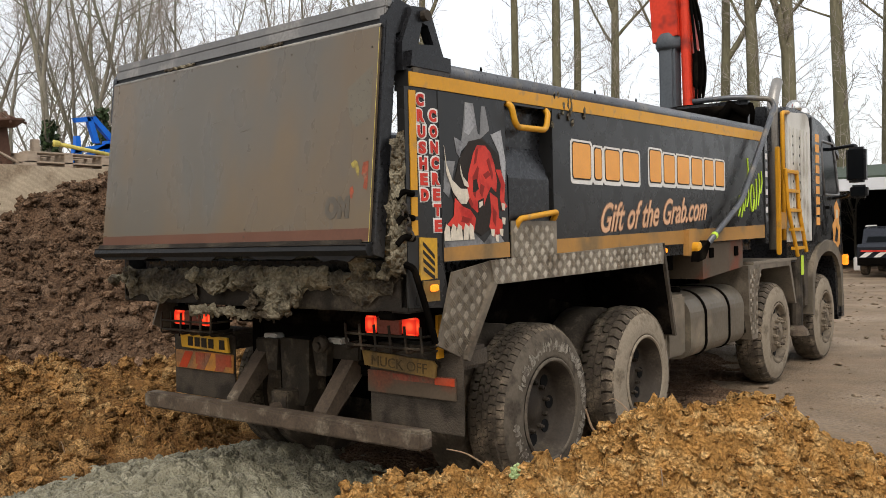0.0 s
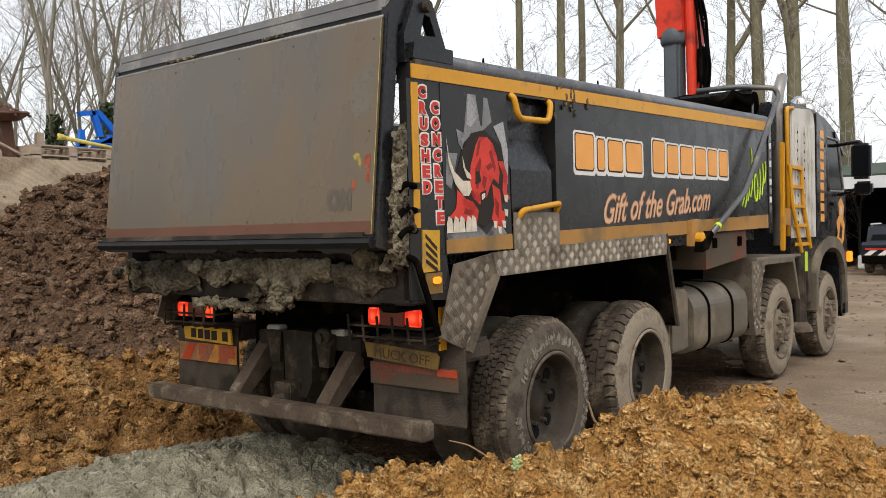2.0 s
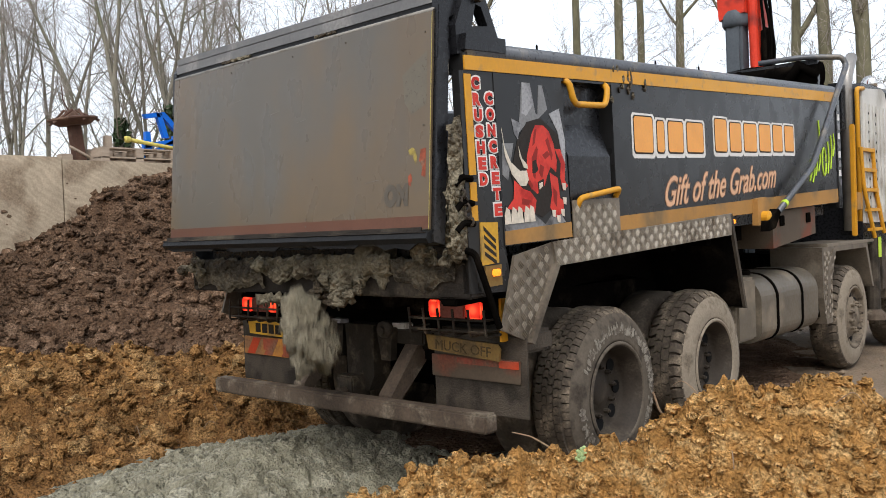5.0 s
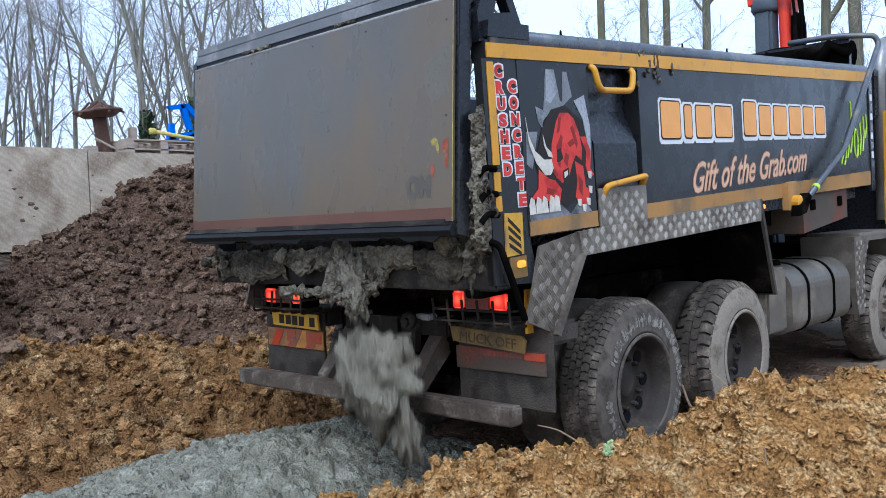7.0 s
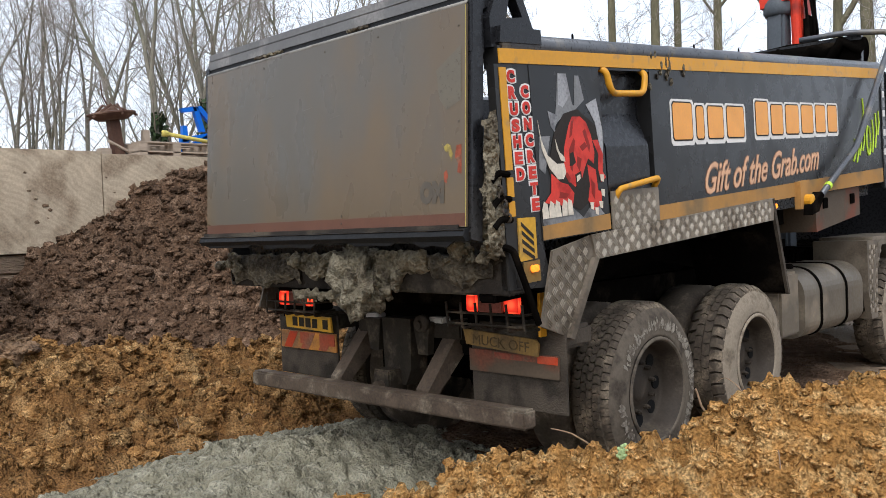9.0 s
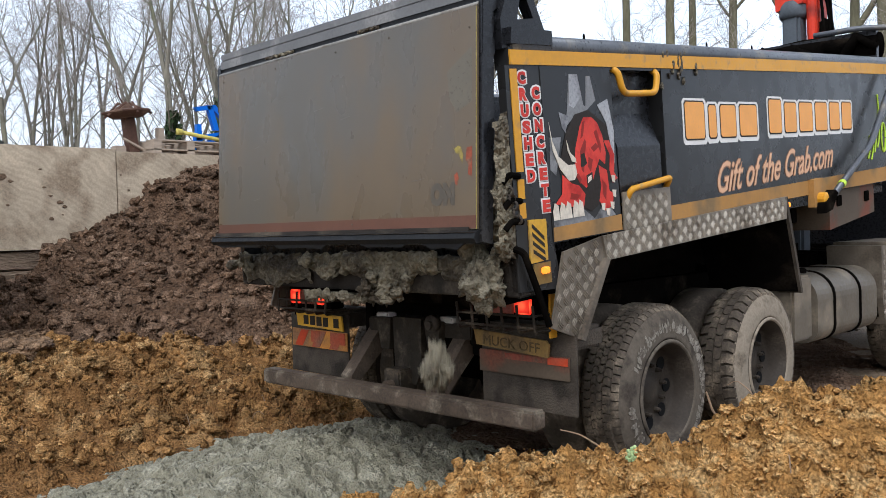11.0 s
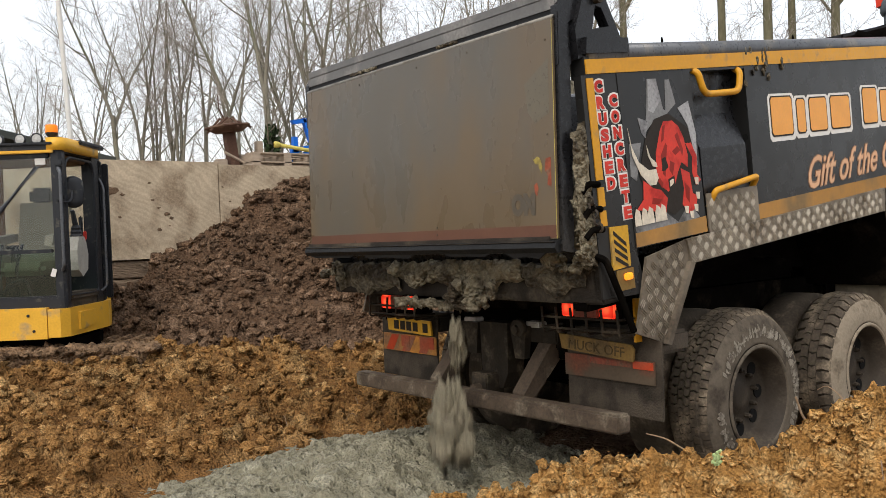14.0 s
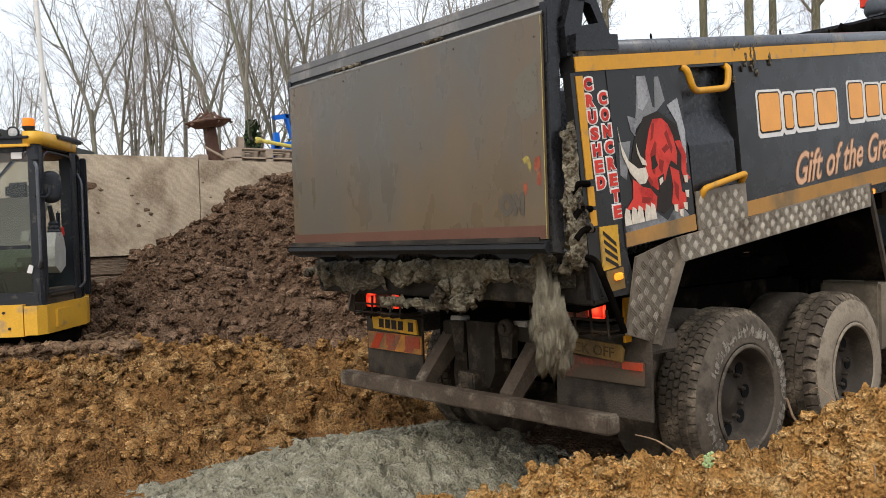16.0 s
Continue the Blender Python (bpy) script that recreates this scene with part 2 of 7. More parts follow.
M_REFLY = mat("dirty_amber_reflector", (0.55, 0.24, 0.04), 0.4, var=0.25, scale=5, fine=60, bump=0.05, col2=(0.22, 0.12, 0.06), patch=0.55, patch_scale=3.0)
M_LAMP = mat("red_lamp_lens", (0.35, 0.02, 0.01), 0.25, var=0.15, scale=10, fine=60, bump=0.02, emit=0.5)
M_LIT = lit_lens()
M_AMBER = mat("lit_amber_lamp", (1.0, 0.30, 0.02), 0.25, var=0.2, scale=30, fine=60, bump=0.0, emit=0.9)
M_PLATE = mat("dirty_yellow_plate", (0.55, 0.31, 0.03), 0.5, var=0.2, scale=6, fine=60, bump=0.05, col2=(0.34, 0.21, 0.06), patch=0.3, patch_scale=5)
M_PLATE2 = mat("mud_coated_plate", (0.20, 0.125, 0.038), 0.65, var=0.3, scale=6, fine=60, bump=0.1, col2=(0.115, 0.078, 0.034), patch=0.45, patch_scale=6)
M_INK = mat("black_lettering", (0.025, 0.02, 0.016), 0.6, var=0.2, bump=0)
M_INK_FADED = mat("faded_black_lettering", (0.078, 0.053, 0.024), 0.7, var=0.4, scale=14, bump=0)
M_GOLD = mat("orange_gold_lettering", (0.72, 0.33, 0.08), 0.45, var=0.1, scale=6, bump=0)
M_WHITE = mat("dusty_white_vinyl", (0.66, 0.64, 0.60), 0.5, var=0.1, scale=6, bump=0)
M_SALMON = mat("peach_script_lettering", (0.62, 0.37, 0.22), 0.5, var=0.12, scale=6, bump=0)
M_SCRIPT = mat("brown_script_edge", (0.26, 0.145, 0.085), 0.5, var=0.15, scale=6, bump=0)
M_RED = mat("red_vinyl", (0.55, 0.045, 0.03), 0.45, var=0.2, scale=5, bump=0, col2=(0.35, 0.02, 0.015), patch=0.3, patch_scale=9)
M_IVORY = mat("ivory_vinyl", (0.58, 0.52, 0.42), 0.45, var=0.25, scale=14, bump=0)
M_GREYV = mat("grey_vinyl", (0.20, 0.20, 0.20), 0.4, var=0.35, scale=5, bump=0, col2=(0.07, 0.07, 0.07), patch=0.4, patch_scale=5)
M_LIME = mat("lime_script_lettering", (0.45, 0.62, 0.05), 0.5, var=0.1, bump=0)
M_CABW = mat("dusty_white_cab_panel", (0.55, 0.53, 0.48), 0.5, var=0.15, scale=3, fine=40, bump=0.05, col2=(0.36, 0.33, 0.28), patch=0.3, patch_scale=2)
M_GLASS = mat("dark_window_glass", (0.005, 0.006, 0.007), 0.1, var=0.05, bump=0, gloss=0.04)
M_CRANE_RED = mat("red_crane_paint", (0.58, 0.045, 0.02), 0.42, var=0.15, scale=4, fine=40, bump=0.04, col2=(0.25, 0.03, 0.02), patch=0.25, patch_scale=5)
M_CRANE_GREY = mat("grey_crane_steel", (0.085, 0.095, 0.105), 0.45, var=0.2, scale=4, fine=40, bump=0.05)
M_TANK = mat("dusty_fuel_tank", (0.115, 0.096, 0.070), 0.5, metal=0.15, var=0.25, scale=4, fine=40, bump=0.05, col2=(0.21, 0.172, 0.122), patch=0.45, patch_scale=3, gloss=0.3)
M_RIM_STEEL = mat("dull_steel_pipe", (0.30, 0.285, 0.26), 0.4, metal=0.6, var=0.25, scale=6, bump=0.03)
M_CHROME = mat("polished_steel", (0.65, 0.64, 0.62), 0.18, metal=1.0, var=0.1, bump=0)
M_WALL = mat("board_marked_concrete_wall", (0.45, 0.365, 0.258), 0.9, var=0.26, scale=3.4, fine=40, bump=0.3, col2=(0.27, 0.205, 0.138), patch=0.42, patch_scale=2.1, dist=0.02, grain=0.055)
M_WALL_LOW = mat("stained_timber_sleepers", (0.24, 0.175, 0.12), 0.92, var=0.4, scale=4, fine=30, bump=0.9, col2=(0.12, 0.08, 0.054), patch=0.4, patch_scale=1.8, stretch=(1, 0.35, 3), dist=0.04)
M_WOOD = mat("weathered_pallet_wood", (0.36, 0.29, 0.22), 0.85, var=0.25, scale=6, fine=50, bump=0.3, stretch=(1, 1, 5))
M_BROWN = mat("rusty_brown_iron", (0.095, 0.052, 0.036), 0.8, var=0.3, scale=7, fine=50, bump=0.3, col2=(0.20, 0.13, 0.09), patch=0.25, patch_scale=4)
M_BLUE = mat("bright_blue_paint", (0.01, 0.12, 0.55), 0.4, var=0.15, scale=5, bump=0.03)
M_BARK = mat("grey_green_bark", (0.20, 0.185, 0.145), 0.95, var=0.38, scale=3, fine=18, bump=0.6, col2=(0.155, 0.155, 0.095), patch=0.42, patch_scale=1.2, stretch=(1, 1, 0.3), dist=0.03)
M_BARK_GREEN = mat("algae_green_bark", (0.135, 0.125, 0.078), 0.95, var=0.4, scale=3, fine=18, bump=0.6, col2=(0.185, 0.165, 0.115), patch=0.40, patch_scale=1.0, stretch=(1, 1, 0.3), dist=0.03)
M_TWIG = mat("bare_twigs", (0.32, 0.285, 0.25), 0.95, var=0.3, scale=1.5, fine=12, bump=0)
M_IVY = mat("dark_ivy", (0.028, 0.045, 0.018), 0.6, var=0.4, scale=2, fine=20, bump=0, island=0.35)
M_DIGGER = mat("scratched_digger_yellow", (0.68, 0.375, 0.035), 0.42, var=0.12, scale=5, fine=50, bump=0.06, col2=(0.36, 0.25, 0.13), patch=0.14, patch_scale=5, gloss=0.3)
M_DGREY = mat("dark_grey_cab_frame", (0.017, 0.019, 0.023), 0.45, var=0.2, scale=5, fine=45, bump=0.05, col2=(0.07, 0.064, 0.056), patch=0.06, patch_scale=14, gloss=0.3)
M_SEAT = mat("olive_grey_upholstery", (0.21, 0.195, 0.145), 0.7, var=0.2, scale=6, bump=0.1)
M_ROOT = mat("pale_root", (0.25, 0.17, 0.105), 0.85, var=0.3, scale=20, bump=0.3)
M_MOSS = mat("pale_green_leaf", (0.33, 0.42, 0.19), 0.7, var=0.3, scale=40, bump=0.4)
M_TOPBOARD = mat("scuffed_grey_board", (0.145, 0.145, 0.143), 0.5, var=0.25, scale=4, fine=50, bump=0.1, col2=(0.21, 0.205, 0.195), patch=0.35, patch_scale=5, gloss=0.3)
M_SILL = mat("cement_dusted_sill", (0.022, 0.018, 0.014), 0.8, var=0.45, scale=7, fine=60, bump=0.5, col2=(0.070, 0.057, 0.040), patch=0.32, patch_scale=3)
M_MUD = mat("track_mud", (0.27, 0.172, 0.098), 0.9, var=0.5, scale=8, fine=50, bump=1.0, col2=(0.14, 0.088, 0.052), patch=0.4, patch_scale=5, dist=0.05, crumb=30.0)
# Rear guard faces down and back: that shade is mixed into this mud tone.
M_TREAD_SHADE_MUD = mat("shade_and_mud_tread_plate", (0.150, 0.124, 0.092), 0.55, metal=0.2, var=0.35, scale=6, fine=60, bump=0.1, col2=(0.085, 0.068, 0.049), patch=0.42, patch_scale=4, gloss=0.3)
M_TREAD_SHADE_MUD_BAR = mat("shade_and_mud_tread_bars", (0.215, 0.182, 0.138), 0.55, metal=0.2, var=0.35, scale=6, fine=60, bump=0.1, col2=(0.14, 0.115, 0.083), patch=0.42, patch_scale=5, gloss=0.3)
M_GRIME = mat("oily_black_steel", (0.0075, 0.0062, 0.005), 0.7, var=0.4, scale=9, fine=60, bump=0.3, col2=(0.026, 0.021, 0.015), patch=0.2, patch_scale=6, gloss=0.1)
M_TOW = mat("muddy_black_steel", (0.026, 0.021, 0.015), 0.7, var=0.5, scale=9, fine=60, bump=0.4, col2=(0.085, 0.066, 0.045), patch=0.35, patch_scale=7, gloss=0.15)
M_REFL_DULL = mat("mud_dulled_reflector", (0.20, 0.052, 0.030), 0.6, var=0.4, scale=12, fine=60, bump=0.1, col2=(0.115, 0.078, 0.050), patch=0.5, patch_scale=9)
M_BOARD = mat("dusty_brown_board", (0.088, 0.066, 0.045), 0.6, var=0.25, scale=5, fine=60, bump=0.1, col2=(0.15, 0.05, 0.028), patch=0.3, patch_scale=3)
M_FADE = mat("faded_dark_lettering", (0.080, 0.066, 0.047), 0.4, var=0.2, scale=20, bump=0, gloss=0.4)
M_LENS = mat("dull_red_lens", (0.26, 0.085, 0.06), 0.35, var=0.3, scale=14, fine=60, bump=0.02)
M_CONSOLE = mat("pale_grey_plastic", (0.34, 0.33, 0.29), 0.6, var=0.2, scale=8, bump=0.05)
M_INNER = mat("brown_cab_trim", (0.16, 0.085, 0.045), 0.8, var=0.3, scale=6, bump=0.05)
M_LIGHT = mat("dusty_lamp_glass", (0.42, 0.42, 0.40), 0.25, var=0.3, scale=20, bump=0.05, gloss=0.5)
M_SHED = mat("shed_cladding", (0.05, 0.055, 0.05), 0.8, var=0.2, scale=2, bump=0.1)
# Shade inside the shed, holes and pipe mouth, put into one near-black.
M_SHADE_IN = mat("shade_black_inside", (0.007, 0.007, 0.007), 0.95, var=0.2, bump=0)
M_SHED_TOP = mat("pale_shed_fascia", (0.62, 0.63, 0.64), 0.6, var=0.1, scale=2, bump=0.05)
M_CAR = mat("dark_grey_car_paint", (0.03, 0.033, 0.04), 0.2, metal=0.4, var=0.1, bump=0)


def pane_material(name="clear_pane", tint=(0.93, 0.95, 0.94, 1), gloss=0.035):
    m = bpy.data.materials.new(name)
    m.use_nodes = True
    nt = m.node_tree
    tr, gl, mx = nt.nodes.new("ShaderNodeBsdfTransparent"), nt.nodes.new("ShaderNodeBsdfGlossy"), nt.nodes.new("ShaderNodeMixShader")
    tr.inputs[0].default_value = tint
    gl.inputs["Roughness"].default_value = 0.04
    mx.inputs[0].default_value = gloss
    nt.links.new(tr.outputs[0], mx.inputs[1])
    nt.links.new(gl.outputs[0], mx.inputs[2])
    nt.links.new(mx.outputs[0], nt.nodes["Material Output"].inputs[0])
    return m


M_PANE = pane_material()
M_PANE_GREEN = pane_material("green_tinted_pane", (0.60, 0.74, 0.66, 1), 0.08)


# ---- mesh helpers ----
ORG = {}


def part(name, bm, material, parent=None, label="", smooth=False, origin=None, bevel=0.0):
    """Links a bmesh, in world coordinates, as one mesh object under a thing or a part."""
    if bevel:
        bmesh.ops.bevel(bm, geom=[e for e in bm.edges if e.is_manifold and e.calc_face_angle(0) > 0.5], offset=bevel, segments=2, affect="EDGES", clamp_overlap=True)
    base = ORG[parent] if parent else Vector((0, 0, 0))
    own = Vector(origin) if origin is not None else base
    bmesh.ops.translate(bm, verts=bm.verts, vec=-own)
    bmesh.ops.recalc_face_normals(bm, faces=bm.faces)
    me = bpy.data.meshes.new(name)
    bm.to_mesh(me)
    bm.free()
    for m in (material if isinstance(material, (list, tuple)) else (material,)):
        me.materials.append(m)
    if smooth:
        me.polygons.foreach_set("use_smooth", [True] * len(me.polygons))
    ob = new(name, me)
    if parent:
        ob.parent = parent
    ob.location = own - base
    ORG[ob] = own
    if label:
        tagged(ob, label)
    return ob


def thing(name, at, label, category, group="", kind=""):
    ob = new(name)
    ob.location = at
    ORG[ob] = Vector(at)
    return tagged(ob, label, category, group, kind)


def box(bm, x0, x1, y0, y1, z0, z1, turn=None):
    r = bmesh.ops.create_cube(bm, size=1)
    c = Vector(((x0 + x1) / 2, (y0 + y1) / 2, (z0 + z1) / 2))
    for v in r["verts"]:
        v.co = Vector((v.co.x * (x1 - x0), v.co.y * (y1 - y0), v.co.z * (z1 - z0)))
        if turn is not None:
            v.co = turn @ v.co
        v.co += c
    return bm


def prism(bm, pts, axis, a, b):
    """A polygon drawn in the two other axes, pushed from a to b along axis."""
    k = "xyz".index(axis)

    def full(p, w):
        q = list(p)
        q.insert(k, w)
        return Vector(q)
    lo = [bm.verts.new(full(p, a)) for p in pts]
    hi = [bm.verts.new(full(p, b)) for p in pts]
    n = len(pts)
    bm.faces.new(lo)
    bm.faces.new(hi[::-1])
    for i in range(n):
        bm.faces.new((lo[i], hi[i], hi[(i + 1) % n], lo[(i + 1) % n]))
    return bm


def tube(bm, pts, r, seg=8, r2=None, cap=True):
    pts = [Vector(p) for p in pts]
    rings = []
    for i, p in enumerate(pts):
        d = (pts[min(i + 1, len(pts) - 1)] - pts[max(i - 1, 0)]).normalized()
        u = d.orthogonal().normalized() if i == 0 else (u - d * u.dot(d)).normalized()
        w = d.cross(u)
        rad = r if r2 is None else r + (r2 - r) * i / (len(pts) - 1)
        rings.append([bm.verts.new(p + (u * math.cos(2 * math.pi * k / seg) + w * math.sin(2 * math.pi * k / seg)) * rad) for k in range(seg)])
    for a, b in zip(rings, rings[1:]):
        for k in range(seg):
            bm.faces.new((a[k], a[(k + 1) % seg], b[(k + 1) % seg], b[k]))
    if cap:
        bm.faces.new(rings[0][::-1])
        bm.faces.new(rings[-1])
    return bm


def rounded(pts, r=0.06, n=4):
    """Rounds the corners of an open line of points."""
    pts = [Vector(p) for p in pts]
    out = [pts[0]]
    for a, b, c in zip(pts, pts[1:], pts[2:]):
        k = min(r, (a - b).length * 0.45, (c - b).length * 0.45)
        p, q = b + (a - b).normalized() * k, b + (c - b).normalized() * k
        for i in range(n + 1):
            t = i / n
            out.append(p * (1 - t) ** 2 + b * 2 * t * (1 - t) + q * t * t)
    return out + [pts[-1]]


def lathe(bm, profile, c, axis="x", seg=48, side=1):
    """Turns a line of (along, radius) about an axis through c."""
    c = Vector(c)
    rings = []
    for a, r in profile:
        ring = []
        for k in range(seg):
            t = 2 * math.pi * k / seg
            p = (side * a, r * math.cos(t), r * math.sin(t)) if axis == "x" else ((r * math.cos(t), r * math.sin(t), a) if axis == "z" else (r * math.cos(t), a, r * math.sin(t)))
            ring.append(bm.verts.new(c + Vector(p)))
        rings.append(ring)
    for a, b in zip(rings, rings[1:]):
        for k in range(seg):
            bm.faces.new((a[k], a[(k + 1) % seg], b[(k + 1) % seg], b[k]))
    return bm, rings


def B():
    return bmesh.new()


def text_mesh(name, body, size, material, parent, origin, right, up, label="", depth=0.002, width=None, shear=0.0, offset=0.0, height=None):
    """Lettering in the built-in font as a thin mesh: origin is its lower left corner, right and up its directions."""
    cu = bpy.data.curves.new(name, "FONT")
    cu.body, cu.size, cu.extrude, cu.shear, cu.offset, cu.resolution_u = body, size, depth, shear, offset, 3
    tmp = new(name, cu)
    me = bpy.data.meshes.new_from_object(tmp.evaluated_get(bpy.context.evaluated_depsgraph_get()))
    bpy.data.objects.remove(tmp)
    bpy.data.curves.remove(cu)
    xs = [v.co.x for v in me.vertices]
    ys = [v.co.y for v in me.vertices]
    right, up = Vector(right).normalized(), Vector(up).normalized()
    sx = width / (max(xs) - min(xs)) if width else 1
    sy = height / (max(ys) - min(ys)) if height else 1
    base = ORG[parent]
    nrm = right.cross(up)
    for v in me.vertices:
        v.co = Vector(origin) - base + right * (v.co.x - min(xs)) * sx + up * (v.co.y - min(ys)) * sy + nrm * v.co.z
    me.materials.clear()
    me.materials.append(material)
    ob = new(name, me)
    ob.parent = parent
    ORG[ob] = base
    return tagged(ob, label) if label else ob


# ---- ground and heaps ----
def fbm(x, y, s, octaves=5, seed=0.0):
    v, a = 0.0, 1.0
    for k in range(octaves):
        v += a * noise.noise(Vector((x * s, y * s, seed + k * 7.3)))
        s *= 2.07
        a *= 0.52
    return v


def ridge(x, y, poly):
    """Height of a heap whose crest runs through (x, y, height, half width) points."""
    best = -9.0
    for (ax, ay, az, aw), (bx, by, bz, bw) in zip(poly, poly[1:]):
        dx, dy = bx - ax, by - ay
        t = max(0.0, min(1.0, ((x - ax) * dx + (y - ay) * dy) / (dx * dx + dy * dy)))
        d = math.hypot(x - ax - dx * t, y - ay - dy * t) / (aw + (bw - aw) * t)
        best = max(best, (az + (bz - az) * t) * (1 - d) if d > 0.25 else (az + (bz - az) * t) * (0.75 + 0.25 * (1 - (d / 0.25) ** 2)))
    return best


def sheet(name, x0, x1, y0, y1, step, height, material, label, category, kind="", keep=None, swell=0.0):
    nx, ny = int((x1 - x0) / step) + 1, int((y1 - y0) / step) + 1
    vs, idx = [], {}
    hs = {}
    for j in range(ny):
        for i in range(nx):
            x, y = x0 + i * step, y0 + j * step
            hs[i, j] = height(x, y)
    fs = []

    def vert(i, j):
        if (i, j) not in idx:
            idx[i, j] = len(vs)
            x, y = x0 + i * step, y0 + j * step
            if swell:
                q = Vector((x * 9, y * 9, 3.1))
                x += swell * noise.noise(q)
                y += swell * noise.noise(q + Vector((41, 17, 5)))
            vs.append((x, y, hs[i, j]))
        return idx[i, j]
    for j in range(ny - 1):
        for i in range(nx - 1):
            if keep is None or max(hs[i, j], hs[i + 1, j], hs[i, j + 1], hs[i + 1, j + 1]) > keep(x0 + i * step, y0 + j * step):
                fs.append((vert(i, j), vert(i + 1, j), vert(i + 1, j + 1), vert(i, j + 1)))
    me = bpy.data.meshes.new(name)
    me.from_pydata(vs, [], fs)
    me.materials.append(material)
    me.polygons.foreach_set("use_smooth", [True] * len(fs))
    ob = new(name, me)
    return tagged(ob, label, category, kind=kind)


def clods(x, y, size, seed):
    """Lumps: rounded cells of uneven height with sharp gaps between them."""
    d, p = noise.voronoi(Vector((x / size, y / size, seed)))
    tall = 0.25 + 0.75 * noise.cell(p[0] * 7.31)
    return tall * math.sqrt(max(0.0, 1 - (d[0] / 0.8) ** 2)) - 0.45


def wander(x, y, s, amount, seed):
    return (x + amount * noise.noise(Vector((x * s, y * s, seed))), y + amount * noise.noise(Vector((x * s, y * s, seed + 9.7))))


def ground_height(x, y):
    return 0.03 * fbm(x, y, 0.35, 3) + 0.012 * fbm(x, y, 2.5, 3)


FRONT = [(0.85, -1.05, 0.33, 0.85), (1.20, -0.75, 0.48, 0.9), (1.39, -0.59, 0.55, 0.9), (1.66, -0.38, 0.60, 0.95), (2.05, -0.07, 0.65, 1.0), (2.19, 0.05, 0.82, 1.0), (2.40, 0.2, 0.86, 1.05), (2.66, 0.41, 0.90, 1.1), (2.89, 0.59, 0.72, 1.1), (3.09, 0.74, 0.54, 1.1), (3.6, 1.1, 0.25, 1.0)]
BAND = [(-6.4, -3.7, 0.52, 2.6), (-4.3, -2.0, 0.56, 2.7), (-3.95, -0.4, 0.57, 2.6), (-3.1, 1.0, 0.50, 2.2), (-2.6, 2.4, 0.48, 1.4)]
SOIL = [(-6.6, -0.6, 0.9, 2.4), (-6.0, 1.6, 2.25, 3.0), (-5.4, 4.0, 3.3, 3.6), (-5.2, 9.0, 3.3, 3.6)]
POOL = [(0.5, -2.9, 0.14, 1.1), (-0.05, -1.7, 0.21, 1.42), (-0.50, -0.6, 0.28, 1.5), (-0.55, 0.15, 0.22, 1.15), (0.4, 0.25, 0.08, 0.9)]


def front_height(x, y):
    h = ridge(x, y, FRONT)
    near = 0.34 * max(0.0, 1 - math.hypot((x - 2.6) / 2.4, (y + 1.5) / 1.6))
    h = max(h, near)
    u, v = wander(x, y, 9.0, 0.035, 5.0)
    rough = 0.06 * fbm(x, y, 2.2, 3, 3.0) + 0.085 * clods(u, v, 0.20, 1.5) + 0.065 * clods(u + 3, v, 0.095, 4.5) + 0.035 * clods(u, v + 5, 0.045, 6.5) + 0.03 * fbm(x, y, 18, 3, 9.0)
    return h - 0.01 + rough * (1 if h > 0.02 else 0.5)


def band_height(x, y):
    h = ridge(x, y, BAND)
    h = max(h, 0.32 * max(0.0, 1 - math.hypot((x + 2.95) / 2.6, (y + 2.8) / 2.3)))
    h = max(h, 0.22 * max(0.0, 1 - math.hypot((x + 2.15) / 1.0, (y + 1.5) / 1.7)))
    u, v = wander(x, y, 7.0, 0.05, 25.0)
    return h + 0.01 + 0.09 * fbm(x, y, 1.3, 3, 13.0) + 0.13 * clods(u, v, 0.32, 21.5) + 0.09 * clods(u, v, 0.16, 24.5) + 0.04 * clods(u, v, 0.08, 26.5) + 0.03 * fbm(x, y, 14, 3, 29.0)


def soil_height(x, y):
    h = ridge(x, y, SOIL)
    u, v = wander(x, y, 5.0, 0.08, 35.0)
    calm = 0.55 + 0.6 * noise.noise(Vector((x * 1.3, y * 1.3, 2)))
    return h + 0.02 + 0.10 * fbm(x, y, 1.1, 3, 33.0) + 0.20 * clods(u, v, 0.38, 31.5) * calm + 0.11 * clods(u, v, 0.18, 34.5) * (calm + 0.25) + 0.05 * clods(u, v, 0.1, 36.5) + 0.03 * fbm(x, y, 12, 3, 39.0)


def crease(n, w):
    return math.exp(-(n / w) ** 2)


def pool_height(x, y):
    h = ridge(x, y, POOL)
    u, v = wander(x, y, 5.0, 0.06, 61.0)
    n1 = noise.noise(Vector((u * 9, v * 4.5, 55.0)))
    n2 = noise.noise(Vector((u * 21, v * 11, 57.0)))
    n3 = noise.noise(Vector((u * 40, v * 24, 59.0)))
    return h + 0.05 * fbm(x, y, 1.6, 3, 43.0) + 0.035 * fbm(u, v, 6, 2, 45.0) - 0.072 * crease(n1, 0.075) - 0.040 * crease(n2, 0.10) + 0.010 * n2 - 0.007 * crease(n3, 0.2)


def flat(x, y):
    return -0.06


# the yard: fine near the camera, coarse to the horizon
sheet("ground", -14, 14, -10, 34, 0.25, ground_height, M_DIRT, "wet brown earth yard with tyre marks", "ground", "structure")
far_bm = B()
for x0, x1, y0, y1 in ((-600, -14, -600, 600), (14, 600, -600, 600), (-14, 14, -600, -10), (-14, 14, 34, 600)):
    vs_ = [far_bm.verts.new(p) for p in ((x0, y0, -0.01), (x1, y0, -0.01), (x1, y1, -0.01), (x0, y1, -0.01))]
    far_bm.faces.new(vs_)
